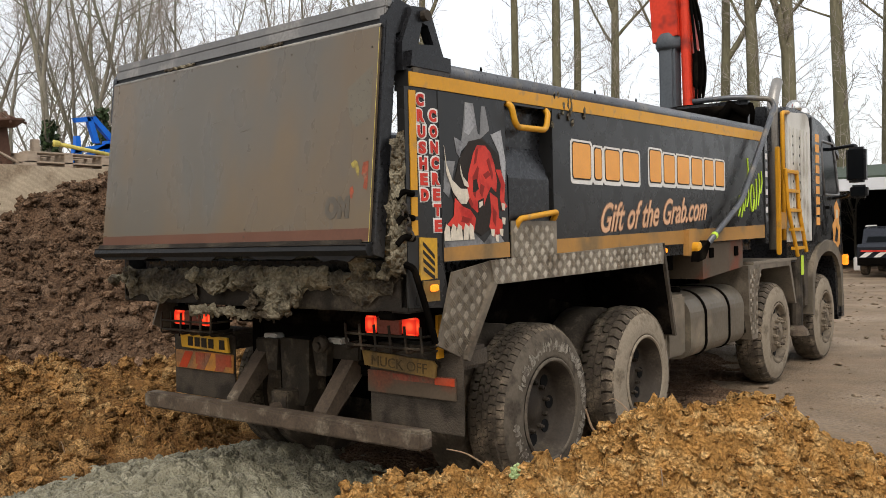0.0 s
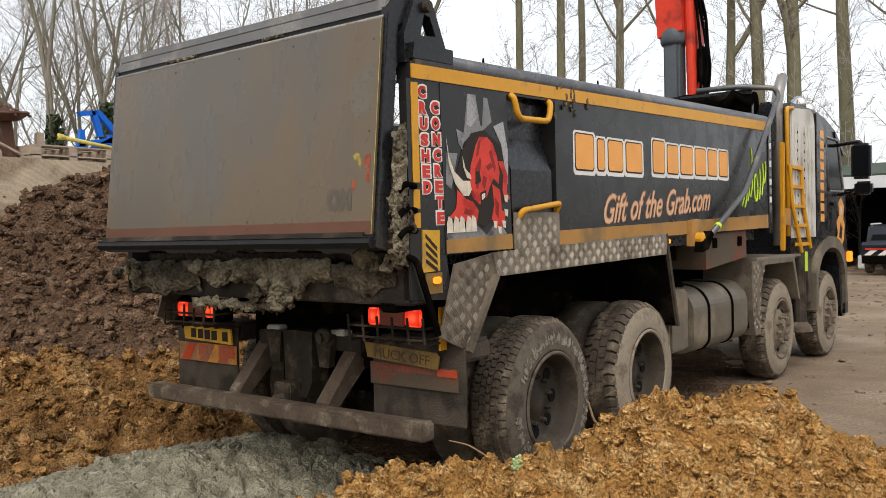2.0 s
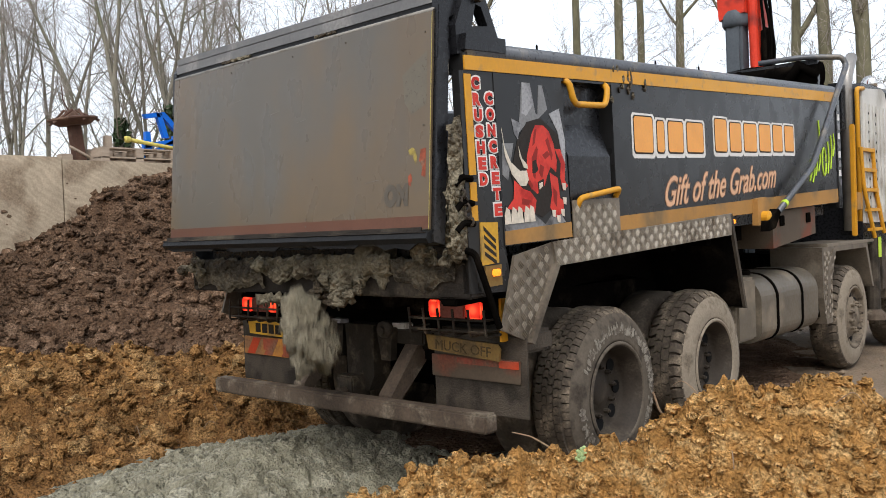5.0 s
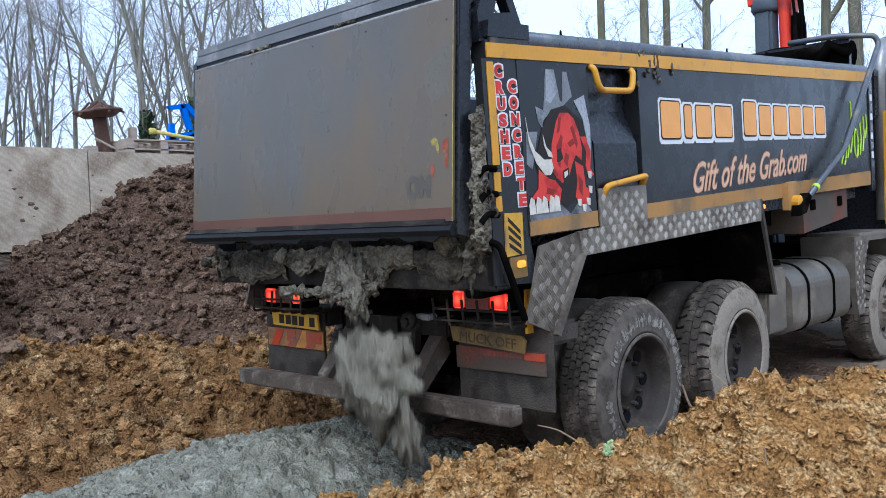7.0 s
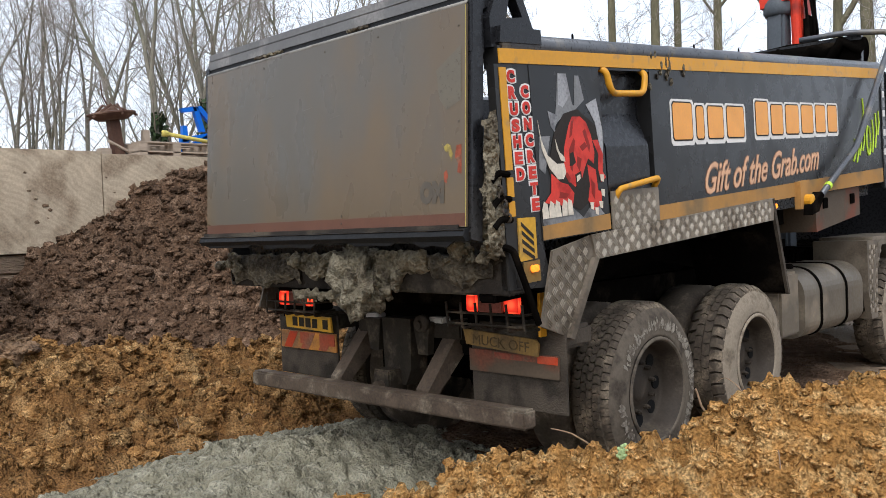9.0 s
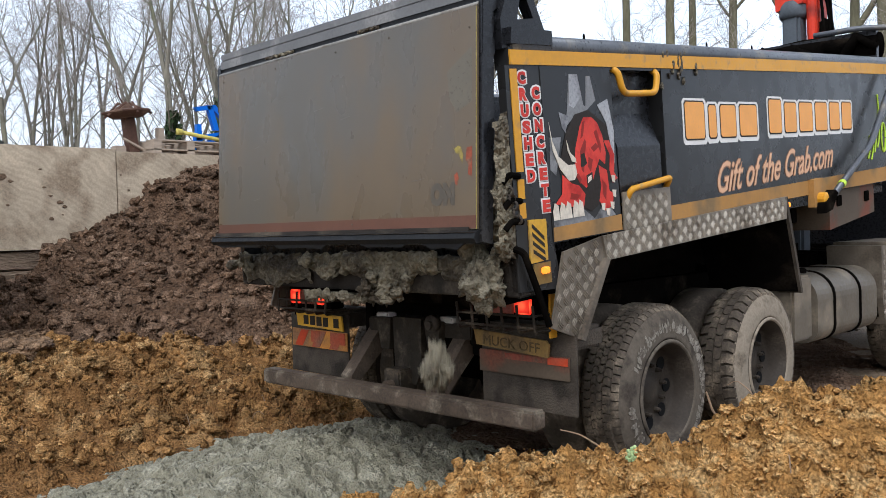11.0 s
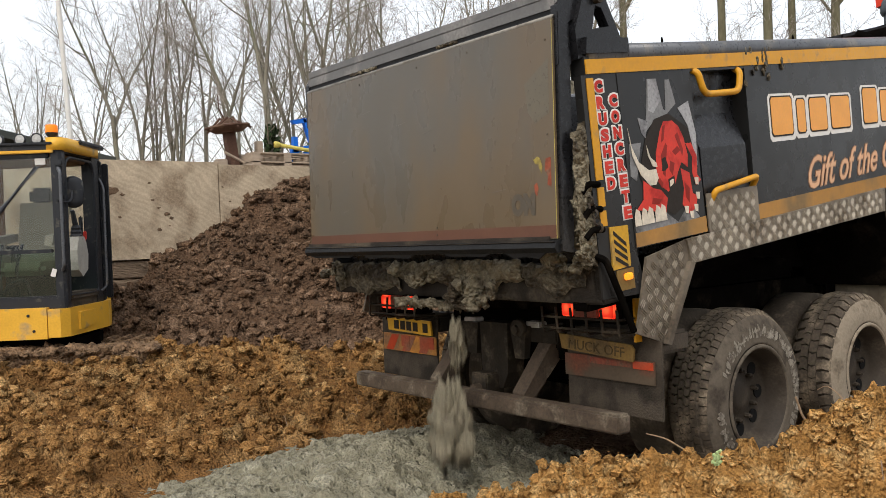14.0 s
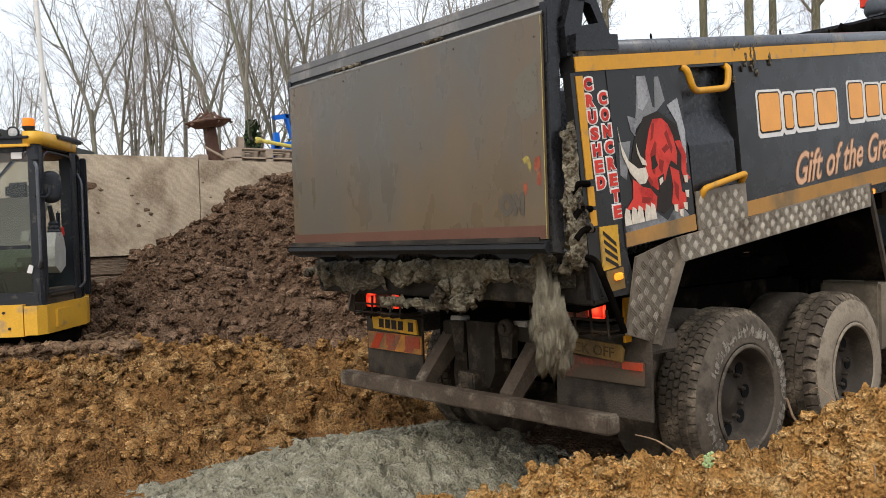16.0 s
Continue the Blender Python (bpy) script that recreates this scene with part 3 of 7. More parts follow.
tagged(part("ground_far", far_bm, M_DIRT), "brown earth reaching to the horizon", "ground", kind="structure")
clay_heap = sheet("clay_heap", 0.2, 4.9, -3.2, 2.2, 0.0155, front_height, M_CLAY, "freshly dug heap of crumbly orange tan clay", "heap", keep=flat, swell=0.03)
clay_bank = sheet("clay_bank", -8.6, -0.6, -4.6, 3.6, 0.03, band_height, M_CLAY_DARK, "lumpy bank of brown clay behind the truck", "heap", keep=flat, swell=0.05)
soil_heap = sheet("soil_heap", -6.98, -1.5, -3.2, 11.0, 0.034, soil_height, M_SOIL, "tall dark brown topsoil heap against the wall", "heap", keep=flat, swell=0.05)
sheet("concrete_pool", -2.2, 1.7, -4.2, 1.4, 0.0145, pool_height, M_CONC, "spread of wet grey concrete on the ground", "concrete", keep=lambda x, y: 0.0, swell=0.02)
sheet("clay_floor", -4.6, 0.4, -5.0, -0.5, 0.06, lambda x, y: ground_height(x, y) + min(0.05, 0.6 * (1 - math.hypot((x + 2.1) / 2.4, (y + 2.75) / 2.15)) + 0.12 * fbm(x, y, 1.5, 3, 83.0)) + 0.012 * fbm(x, y, 6, 3, 81.0), M_CLAY_DARK, "trodden tan clay beside the concrete", "ground", "structure")
# Unseen bank beyond the truck, added to keep light from under it.
SHADE_BANK = [(-2.5, 2.6, 0.75, 1.2), (-2.4, 5.0, 1.0, 1.2), (-2.4, 9.5, 1.0, 1.2)]
sheet("unseen_bank", -4.0, -1.2, 2.4, 10.6, 0.07, lambda x, y: ridge(x, y, SHADE_BANK) + 0.10 * fbm(x, y, 1.6, 4, 91.0), M_CLAY_DARK, "unseen bank added to shut out light under the truck", "heap", keep=flat, swell=0.05)
# Dark sheet standing in for the truck's shade on the ground.
sheet("truck_shade_sheet", -2.2, 1.3, 0.2, 7.4, 0.07, lambda x, y: ground_height(x, y) + min(0.04, 0.35 * (1 - math.hypot((x + 0.5) / 1.5, (y - 3.8) / 3.5)) + 0.10 * fbm(x, y, 1.8, 3, 73.0)) + 0.012 * fbm(x, y, 7, 3, 71.0), M_SOIL, "dark sheet put down for the shade under the truck", "ground", "structure", keep=lambda x, y: ground_height(x, y) - 0.03)
upper = B()
box(upper, -160, -7.16, -60, 160, 0.02, 2.5)
tagged(part("ground_upper", upper, M_DIRT), "raised earth yard held by the wall", "ground", kind="structure")

# ---- retaining wall ----
wall = thing("wall_west", (-7.1, 0, 0), "beige board-marked concrete retaining wall with a split course", "wall", kind="structure")
for y0, y1, top in ((-14.6, -10.4, 2.72), (-10.4, -6.4, 2.72), (-6.4, -2.5, 2.73), (-2.49, 1.30, 2.70), (1.31, 5.1, 2.67), (5.11, 9.0, 2.67), (9.01, 13.0, 2.67)):
    part("panel", box(B(), -7.15, -7.0, y0 + 0.001, y1 - 0.001, 1.42, top), M_WALL, wall, bevel=0.003)
M_STAIN = mat("clay_splash", (0.16, 0.105, 0.066), 0.95, var=0.4, scale=9, fine=60, bump=0.9, dist=0.03)
rw_ = random.Random(31)
for k in range(60):
    yc, zc = rw_.uniform(-6.0, 3.0), 1.48 + 1.1 * rw_.random() ** 1.6
    big = 0.11 if k < 4 else rw_.uniform(0.012, 0.045)
    sb = B()
    n = 11
    tip_v = sb.verts.new((-7.0 + 0.012 + 0.10 * big, yc, zc))
    ring = [sb.verts.new((-6.998, yc + big * (0.7 + 0.6 * rw_.random()) * math.cos(6.283 * i / n), zc + 0.6 * big * (0.6 + 0.7 * rw_.random()) * math.sin(6.283 * i / n))) for i in range(n)]
    for i in range(n):
        sb.faces.new((tip_v, ring[i], ring[(i + 1) % n]))
    part("clay_splash", sb, M_STAIN, wall, "dried splash of clay", smooth=True)
for k, (z0, z1) in enumerate(((1.18, 1.40), (0.96, 1.17), (0.72, 0.95), (0.4, 0.71), (-0.1, 0.39))):
    part("sleeper", box(B(), -7.16, -7.03 + 0.012 * (k % 2), -14.6, 13.0, z0, z1), M_WALL_LOW, wall, "stained horizontal timber sleeper", bevel=0.015)

# ---- tipper truck ----
truck = thing("tipper_truck", (0, 0, 0), "black eight-wheel tipper truck with muddy tailgate and gold stripes", "truck")


def make_wheel(y, side, dual, tyre_mat, wall_mat):
    """Tyre with tread blocks, rim and nuts. dual: deep-dished rear rim."""
    R, w = 0.53, 0.31
    xo = 1.22 * side
    c = (xo, y, 0.53)
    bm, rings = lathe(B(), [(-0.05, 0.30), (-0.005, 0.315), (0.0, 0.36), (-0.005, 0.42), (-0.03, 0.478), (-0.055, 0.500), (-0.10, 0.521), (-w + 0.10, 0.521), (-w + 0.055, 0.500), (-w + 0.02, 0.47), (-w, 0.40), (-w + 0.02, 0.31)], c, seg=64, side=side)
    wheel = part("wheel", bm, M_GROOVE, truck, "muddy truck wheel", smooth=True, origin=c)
    sw = lathe(B(), [(0.003, 0.325), (0.010, 0.335), (0.006, 0.348), (0.008, 0.36), (0.005, 0.40), (-0.003, 0.44), (-0.010, 0.452), (-0.010, 0.458), (-0.020, 0.478), (-0.026, 0.492)], c, seg=72, side=side)[0]
    part("sidewall", sw, wall_mat, wheel, "dusty grey sidewall", smooth=True)
    tb = B()
    rear = wall_mat is M_SIDEWALL
    # rows of blocks across the tread: from, to, inner radius, count, share of the pitch, chevron
    rows = ((-0.026, -0.066, 0.494, 0.517, 64, 0.86, 0.000), (-0.069, -0.113, 0.508, 0.532, 64, 0.88, 0.008), (-0.118, -0.153, 0.510, 0.533, 64, 0.88, -0.010),
            (-0.157, -0.192, 0.510, 0.533, 64, 0.88, 0.010), (-0.197, -0.241, 0.508, 0.532, 64, 0.88, -0.008), (-0.244, -0.284, 0.494, 0.517, 64, 0.86, 0.0)) if rear else (
            (-0.020, -0.097, 0.490, 0.526, 40, 0.78, 0.010), (-0.100, -0.152, 0.510, 0.531, 40, 0.96, -0.010), (-0.158, -0.210, 0.510, 0.531, 40, 0.96, 0.010), (-0.213, -0.290, 0.490, 0.526, 40, 0.78, -0.010))
    for row, (a0, a1, r_in, r_out, n, share, chev) in enumerate(rows):
        for k in range(n):
            m = Matrix.Translation(c) @ Matrix.Rotation(2 * math.pi * (k + 0.5 * (row % 2)) / n, 4, "X")
            hw = share * math.pi * 0.53 / n
            am = (a0 + a1) / 2
            edge = row in (0, len(rows) - 1)
            ro = {a0: (0.497 if rear else 0.494) if row == 0 else r_out, am: 0.512 if edge and rear else r_out - 0.004 * edge, a1: (0.497 if rear else 0.494) if row == len(rows) - 1 else r_out}
            flat_ = [(a0, -hw), (am, -hw + chev), (a1, -hw), (a1, hw), (am, hw + chev), (a0, hw)]
            top = [tb.verts.new(m @ Vector((side * a, b * 0.95, ro[a]))) for a, b in flat_]
            low = [tb.verts.new(m @ Vector((side * a, b, ro[a] - 0.026))) for a, b in flat_]
            tb.faces.new((top[0], top[1], top[4], top[5]))
            tb.faces.new((top[1], top[2], top[3], top[4]))
            for i in range(6):
                tb.faces.new((low[i], low[(i + 1) % 6], top[(i + 1) % 6], top[i]))
    part("tread", tb, tyre_mat, wheel, "worn tread blocks")
    if dual:
        prof = [(0.004, 0.318), (0.012, 0.305), (0.004, 0.292), (-0.03, 0.285), (-0.05, 0.268), (-0.11, 0.262), (-0.135, 0.25), (-0.145, 0.12), (-0.13, 0.11), (-0.13, 0.0)]
    else:
        prof = [(0.004, 0.318), (0.012, 0.305), (0.0, 0.29), (-0.03, 0.282), (-0.06, 0.268), (-0.055, 0.225), (-0.02, 0.180), (-0.012, 0.165), (-0.010, 0.118), (0.012, 0.110), (0.020, 0.095), (0.022, 0.06), (0.03, 0.05), (0.032, 0.0)]
    part("rim", lathe(B(), prof, c, seg=48, side=side)[0], M_RIM if dual else M_RIM_MUD, wheel, "grimy steel rim", smooth=True)
    if dual:
        part("rim_flange", lathe(B(), [(0.006, 0.322), (0.016, 0.312), (0.016, 0.303), (0.006, 0.295), (-0.012, 0.290)], c, seg=48, side=side)[0], wall_mat, wheel, "dusty rim flange", smooth=True)
    if dual:
        inner = lathe(B(), [(-0.33, 0.30), (-0.33, 0.40), (-0.345, 0.47), (-0.38, 0.515), (-0.60, 0.515), (-0.64, 0.45), (-0.64, 0.3)], c, seg=48, side=side)[0]
        part("inner_tyre", inner, tyre_mat, wheel, "inner twin tyre", smooth=True)
        hb = lathe(B(), [(-0.118, 0.0), (-0.118, 0.05), (-0.124, 0.085), (-0.14, 0.095)], c, seg=24, side=side)[0]
        part("hub", hb, M_RIM, wheel, smooth=True)
    for k in range(10):
        t = 2 * math.pi * (k + 0.3) / 10
        a, r = (-0.125, 0.150) if dual else (0.0, 0.142)
        nb = lathe(B(), [(-0.02, 0.016), (0.012, 0.015), (0.016, 0.009), (0.026, 0.009), (0.026, 0.0)] if dual else [(-0.02, 0.021), (0.022, 0.020), (0.026, 0.012), (0.045, 0.012), (0.045, 0.0)], (c[0] + side * a, y + r * math.cos(t), 0.53 + r * math.sin(t)), seg=8, side=side)[0]
        part("wheel_nut", nb, M_RIM if dual else M_RIM_MUD, wheel)
    for k in range(8):
        t = 2 * math.pi * k / 8
        a, r = (-0.142, 0.205) if dual else (-0.046, 0.212)
        nb = lathe(B(), [(0.008, 0.0), (0.008, 0.042), (-0.004, 0.046)] if dual else [(0.008, 0.0), (0.008, 0.034), (-0.004, 0.038)], (c[0] + side * a, y + r * math.cos(t), 0.53 + r * math.sin(t)), seg=14, side=side)[0]
        part("hand_hole", nb, M_SHADE_IN, wheel, "near-black disc for a shaded hole in the rim")
    if wall_mat is M_SIDEWALL and side > 0:
        lb = B()
        rs = random.Random(44)
        for k in range(300):
            t = radians(rs.uniform(-95, 265))
            if noise.noise(Vector((t * 1.1, 3, 0))) < -0.22:
                continue
            m = Matrix.Translation(c) @ Matrix.Rotation(t, 4, "X")
            hw, r0 = rs.uniform(0.004, 0.013), rs.uniform(0.358, 0.398)
            r1 = r0 + rs.uniform(0.015, 0.06)
            sk = rs.uniform(-0.012, 0.012)
            dx = 0.0105 if r1 < 0.42 else 0.0085
            pts = ((0.0115, -hw, r0), (0.0115, hw * rs.uniform(0.4, 1), r0 + 0.004), (dx, hw + sk, (r0 + r1) / 2), (dx, hw * 0.6 + sk, r1), (dx, -hw * 0.7 + sk, r1 - 0.006), (dx, -hw * rs.uniform(0.6, 1.3), (r0 + r1) / 2))
            lb.faces.new([lb.verts.new(m @ Vector(p)) for p in pts])
        tagged(part("tyre_marking", lb, M_CHALK, wheel, "pale scuffs worn into the rubber"), kind="stuff")
    return wheel


for wy, du in ((1.0, True), (2.37, True), (5.68, False), (7.62, False)):
    for sd in (1, -1):
        make_wheel(wy, sd, du, M_TYRE, M_SIDEWALL if wy == 1.0 else M_SIDEWALL2)

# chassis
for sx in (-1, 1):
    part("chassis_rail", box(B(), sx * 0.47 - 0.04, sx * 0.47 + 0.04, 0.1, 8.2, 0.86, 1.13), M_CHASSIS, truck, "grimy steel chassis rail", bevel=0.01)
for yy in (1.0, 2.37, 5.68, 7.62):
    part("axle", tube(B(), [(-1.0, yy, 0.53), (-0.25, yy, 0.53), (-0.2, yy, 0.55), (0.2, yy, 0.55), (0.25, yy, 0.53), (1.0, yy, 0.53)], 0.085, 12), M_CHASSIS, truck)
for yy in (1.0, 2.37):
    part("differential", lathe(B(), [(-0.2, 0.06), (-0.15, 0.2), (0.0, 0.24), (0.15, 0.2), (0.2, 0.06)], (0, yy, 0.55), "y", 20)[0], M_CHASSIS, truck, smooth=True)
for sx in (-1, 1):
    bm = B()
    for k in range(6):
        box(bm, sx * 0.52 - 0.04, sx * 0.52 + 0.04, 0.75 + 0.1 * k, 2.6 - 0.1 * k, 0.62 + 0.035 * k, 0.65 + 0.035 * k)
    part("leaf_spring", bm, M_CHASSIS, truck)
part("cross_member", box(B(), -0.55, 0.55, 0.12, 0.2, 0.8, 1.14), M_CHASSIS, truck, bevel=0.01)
part("tow_block", prism(B(), [(-0.13, 1.01), (0.13, 1.01), (0.12, 0.70), (0.07, 0.60), (-0.08, 0.60), (-0.12, 0.70)], "y", 0.0, 0.14), M_TOW, truck, "grimy black tow coupling block", bevel=0.012)
part("tow_beam", box(B(), -0.43, 0.50, 0.05, 0.12, 0.90, 0.99), M_TOW, truck, "grimy black cross beam", bevel=0.01)
for xx in (-0.22, 0.22):
    part("tow_bracket", prism(B(), [(xx - 0.07, 1.0), (xx + 0.07, 1.0), (xx + 0.05, 0.80), (xx - 0.03, 0.80)], "y", 0.0, 0.05), M_TOW, truck, bevel=0.006)
part("coupling_jaw", lathe(B(), [(-0.02, 0.02), (-0.02, 0.05), (0.02, 0.055), (0.02, 0.02), (-0.02, 0.02)], (0.24, -0.01, 0.99), "y", 16)[0], M_RIM, truck, "round coupling jaw", smooth=True)
part("coupling_bracket", box(B(), -0.12, 0.03, -0.1, 0.05, 0.52, 0.70), M_TOW, truck, bevel=0.01)
part("coupling_pin", lathe(B(), [(0, 0.0), (0, 0.035), (-0.05, 0.035), (-0.05, 0.0)], (-0.045, -0.1, 0.6), "y", 12)[0], M_RUST, truck)
part("air_coupling", lathe(B(), [(0, 0.0), (0, 0.02), (-0.05, 0.026), (-0.05, 0.0)], (0.24, 0.0, 0.98), "y", 12)[0], M_RIM, truck)
for xx in (-0.28, 0.3):
    part("work_lamp", box(B(), xx - 0.06, xx + 0.06, 0.04, 0.12, 0.99, 1.025), M_CABW, truck, "small pale lamp", bevel=0.008)
# under-run bumper
bb = box(B(), -1.215, 1.215, -0.27, -0.17, 0.525, 0.625)
for v in bb.verts:
    v.co.z += 0.008 * v.co.x - 0.002
part("under_run_bumper", bb, M_RUST, truck, "muddy square steel bumper bar", bevel=0.012)
for xx in (-0.40, 0.39):
    bm = prism(B(), [(-0.17, 0.53), (-0.17, 0.635), (0.11, 0.955), (0.21, 0.955), (0.21, 0.87)], "x", xx - 0.052, xx + 0.052)
    part("bumper_arm", bm, M_RUST, truck, "muddy bumper support arm", bevel=0.008)
# mudguards, flaps and lamps
for sx in (-1, 1):
    def X(a, b):
        return (min(sx * a, sx * b), max(sx * a, sx * b))
    x0, x1 = X(0.61, 1.27)
    fl = B()
    for v0, v1, d in ((0.56, 0.99, 0.0),):
        box(fl, x0, x1, 0.02 + d * 0.3, 0.035 + d * 0.3, v0, v1)
    part("mud_flap", fl, M_FLAP, truck, "dusty black rubber mud flap", bevel=0.003)
    x0, x1 = X(0.605, 1.235)
    part("reflector_board", box(B(), x0, x1, 0.002, 0.014, 0.745, 0.87), (M_REFLY if sx < 0 else M_BOARD), truck, "muddy red and amber marker board", bevel=0.003)
    for rx0, rx1 in (((0.62, 0.78), (0.9, 1.0)) if sx < 0 else ((1.10, 1.23),)):
        a0, a1 = X(rx0, rx1)
        part("reflector", box(B(), a0, a1, -0.004, 0.006, 0.785 if sx < 0 else 0.825, 0.865), M_REFL, truck, "dirty red reflector")
    if sx > 0:
        part("reflector", box(B(), 0.80, 1.097, -0.002, 0.006, 0.828, 0.862), M_REFL_DULL, truck, "mud-dulled red reflector")
    # Added dark plate: stands in for the shade behind the flap.
    part("blackout_plate", box(B(), *X(0.34, 0.62), 0.42, 0.44, 0.55, 1.0), M_CHASSIS, truck, "dark plate added to black out the view under the truck", bevel=0.006)
    if sx < 0:
        for a in (-1.20, -1.0, -0.80):
            part("diagonal_stripe", prism(B(), [(a, 0.75), (a + 0.09, 0.75), (a + 0.17, 0.865), (a + 0.08, 0.865)], "y", -0.001, 0.003), M_REFL, truck, "dirty red diagonal stripe")
    part("guard_panel", box(B(), *X(0.62, 1.25), 0.04, 0.30, 0.9, 1.02), M_FLAP, truck, bevel=0.02)
    # lamp cluster
    x0, x1 = X(0.64, 1.12)
    up = 0.03 if sx > 0 else 0.0
    hs_ = part("lamp_housing", box(B(), x0, x1, -0.09, 0.02, 1.035 + up, 1.185 + up), M_CHASSIS, truck, "grimy tail lamp housing", bevel=0.008)
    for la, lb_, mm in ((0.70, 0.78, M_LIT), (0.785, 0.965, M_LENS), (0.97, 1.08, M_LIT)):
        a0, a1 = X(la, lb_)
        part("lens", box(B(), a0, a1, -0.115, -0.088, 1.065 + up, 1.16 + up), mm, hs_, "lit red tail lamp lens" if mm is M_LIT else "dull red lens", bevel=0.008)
    cage = B()
    for xx in np.linspace(0.60, 1.14, 6):
        tube(cage, rounded([(sx * xx, 0.0, 1.012), (sx * (xx + 0.012), -0.165, 1.008), (sx * xx, -0.165, 1.15)], 0.02), 0.0075, 6)
    for zz in (1.035, 1.095):
        tube(cage, rounded([(sx * 0.60, 0.0, zz), (sx * 0.60, -0.17, zz), (sx * 1.14, -0.17, zz), (sx * 1.14, 0.0, zz)], 0.03), 0.007, 6)
    part("lamp_cage", cage, M_TOW, truck, "muddy bent wire lamp guard")
    part("lamp_bracket", box(B(), *X(1.135, 1.15), -0.03, 0.02, 0.97, 1.2), M_YELLOW if sx > 0 else M_CHASSIS, truck)

# plates
pl = part("sign_plate", prism(B(), [(0.60, 0.985), (1.115, 0.955), (1.135, 0.93), (1.125, 0.865), (0.62, 0.90)], "y", -0.035, -0.02), M_PLATE2, truck, "mud-coated yellow plate with black words", bevel=0.003)
text_mesh("lettering", "MUCK OFF", 0.09, M_INK_FADED, pl, (0.675, -0.0375, 0.905), (1, 0, -0.055), (0.02, 0, 1), "faded black words", width=0.40, height=0.055, depth=0.001)
pl = part("number_plate", prism(B(), [(-1.125, 1.0), (-0.615, 0.985), (-0.60, 0.885), (-1.11, 0.90)], "y", -0.035, -0.02), M_PLATE, truck, "dirty yellow number plate", bevel=0.003)
for k in range(5):
    a = -1.035 + 0.075 * k + (0.04 if k == 4 else 0)
    part("plate_bar", box(B(), a, a + 0.055, -0.038, -0.034, 0.912 - 0.002 * k, 0.975 - 0.002 * k), M_INK, pl, "black bar")

# tanks and lockers
part("tool_box", box(B(), 0.75, 1.2, 2.86, 3.22, 0.6, 1.1), M_TANK, truck, "dusty grey box", bevel=0.02)
TANK = [(0.7, 1.10), (0.7, 0.54)] + [(1.08 + 0.13 * math.sin(t), 0.67 - 0.13 * math.cos(t)) for t in np.linspace(0, math.pi / 2, 7)] + [(1.0 + 0.21 * math.cos(t), 0.89 + 0.21 * math.sin(t)) for t in np.linspace(0, math.pi / 2, 9)]
part("fuel_tank", prism(B(), TANK, "y", 3.3, 4.64), M_TANK, truck, "dusty dark grey fuel tank", bevel=0.03)
for yy in (3.62, 4.2):
    part("tank_strap", prism(B(), [(0.7 + (a - 0.7) * 1.016, 0.82 + (b - 0.82) * 1.03) for a, b in TANK], "y", yy, yy + 0.04), M_CHASSIS, truck)
# Unseen far-side shapes, added to block light coming under the truck.
part("far_light_block", prism(B(), [(-a, b) for a, b in TANK], "y", 2.95, 4.9), M_TANK, truck, "unseen tank shape added to keep the underside dark", bevel=0.03)
part("far_block_box", box(B(), -1.2, -0.7, 4.95, 5.1, 0.5, 1.1), M_CHASSIS, truck, bevel=0.02)
# Added plates that keep the gap under the raised body dark.
for sx in (-1, 1):
    part("gap_blackout", box(B(), sx * 0.30 - 0.02, sx * 0.30 + 0.02, 0.4, 5.1, 1.12, 1.29), M_CHASSIS, truck, "dark plate added to black out the gap under the body")
part("propeller_shaft", tube(B(), [(0, 1.0, 0.60), (0, 2.37, 0.62), (0, 5.2, 0.80)], 0.06, 12), M_CHASSIS, truck, smooth=True)
part("tank_cap", lathe(B(), [(1.1, 0.06), (1.13, 0.06), (1.14, 0.045), (1.14, 0)], (1.0, 3.45, 0), "z", 16)[0], M_CHASSIS, truck)
part("battery_box", box(B(), 0.7, 1.18, 4.72, 5.05, 0.6, 1.05), M_CHASSIS, truck, bevel=0.02)
part("wheel_arch", prism(B(), [(4.80, 0.72), (4.86, 1.10), (5.06, 1.275), (6.10, 1.275), (6.30, 0.80), (6.25, 0.80), (6.05, 1.225), (5.10, 1.225), (4.92, 1.08), (4.86, 0.72)], "x", 0.85, 1.24), M_TREAD_SHADE_MUD, truck, "boxy tread plate wheel arch")
bm = B()
outer, inner = [], []
for k in range(13):
    t = math.pi * k / 12
    outer.append((7.70 - 0.76 * math.cos(t), 0.62 + 0.86 * math.sin(t) ** 0.5))
    inner.append((7.70 - 0.66 * math.cos(t), 0.60 + 0.74 * math.sin(t) ** 0.5))
prism(bm, outer + inner[::-1], "x", 0.85, 1.245)
part("wheel_arch", bm, M_TANK, truck, "dusty grey wheel arch guard")
part("arch_side", prism(B(), [(4.70, 1.275), (5.12, 1.275), (4.98, 0.98), (4.96, 0.55), (4.80, 0.55), (4.72, 0.80)], "x", 0.75, 1.235), M_TREAD_SHADE_MUD, truck, "aluminium tread plate side")
part("step_plate", box(B(), 0.75, 1.24, 4.85, 6.35, 1.275, 1.305), M_TREAD_BASE, truck, "aluminium tread plate step", bevel=0.006)
for yy in np.linspace(3.0, 5.8, 6):
    part("gearbox_clutter", box(B(), -0.4, 0.6, yy, yy + 0.3, 0.7, 1.2), M_CHASSIS, truck, bevel=0.03)

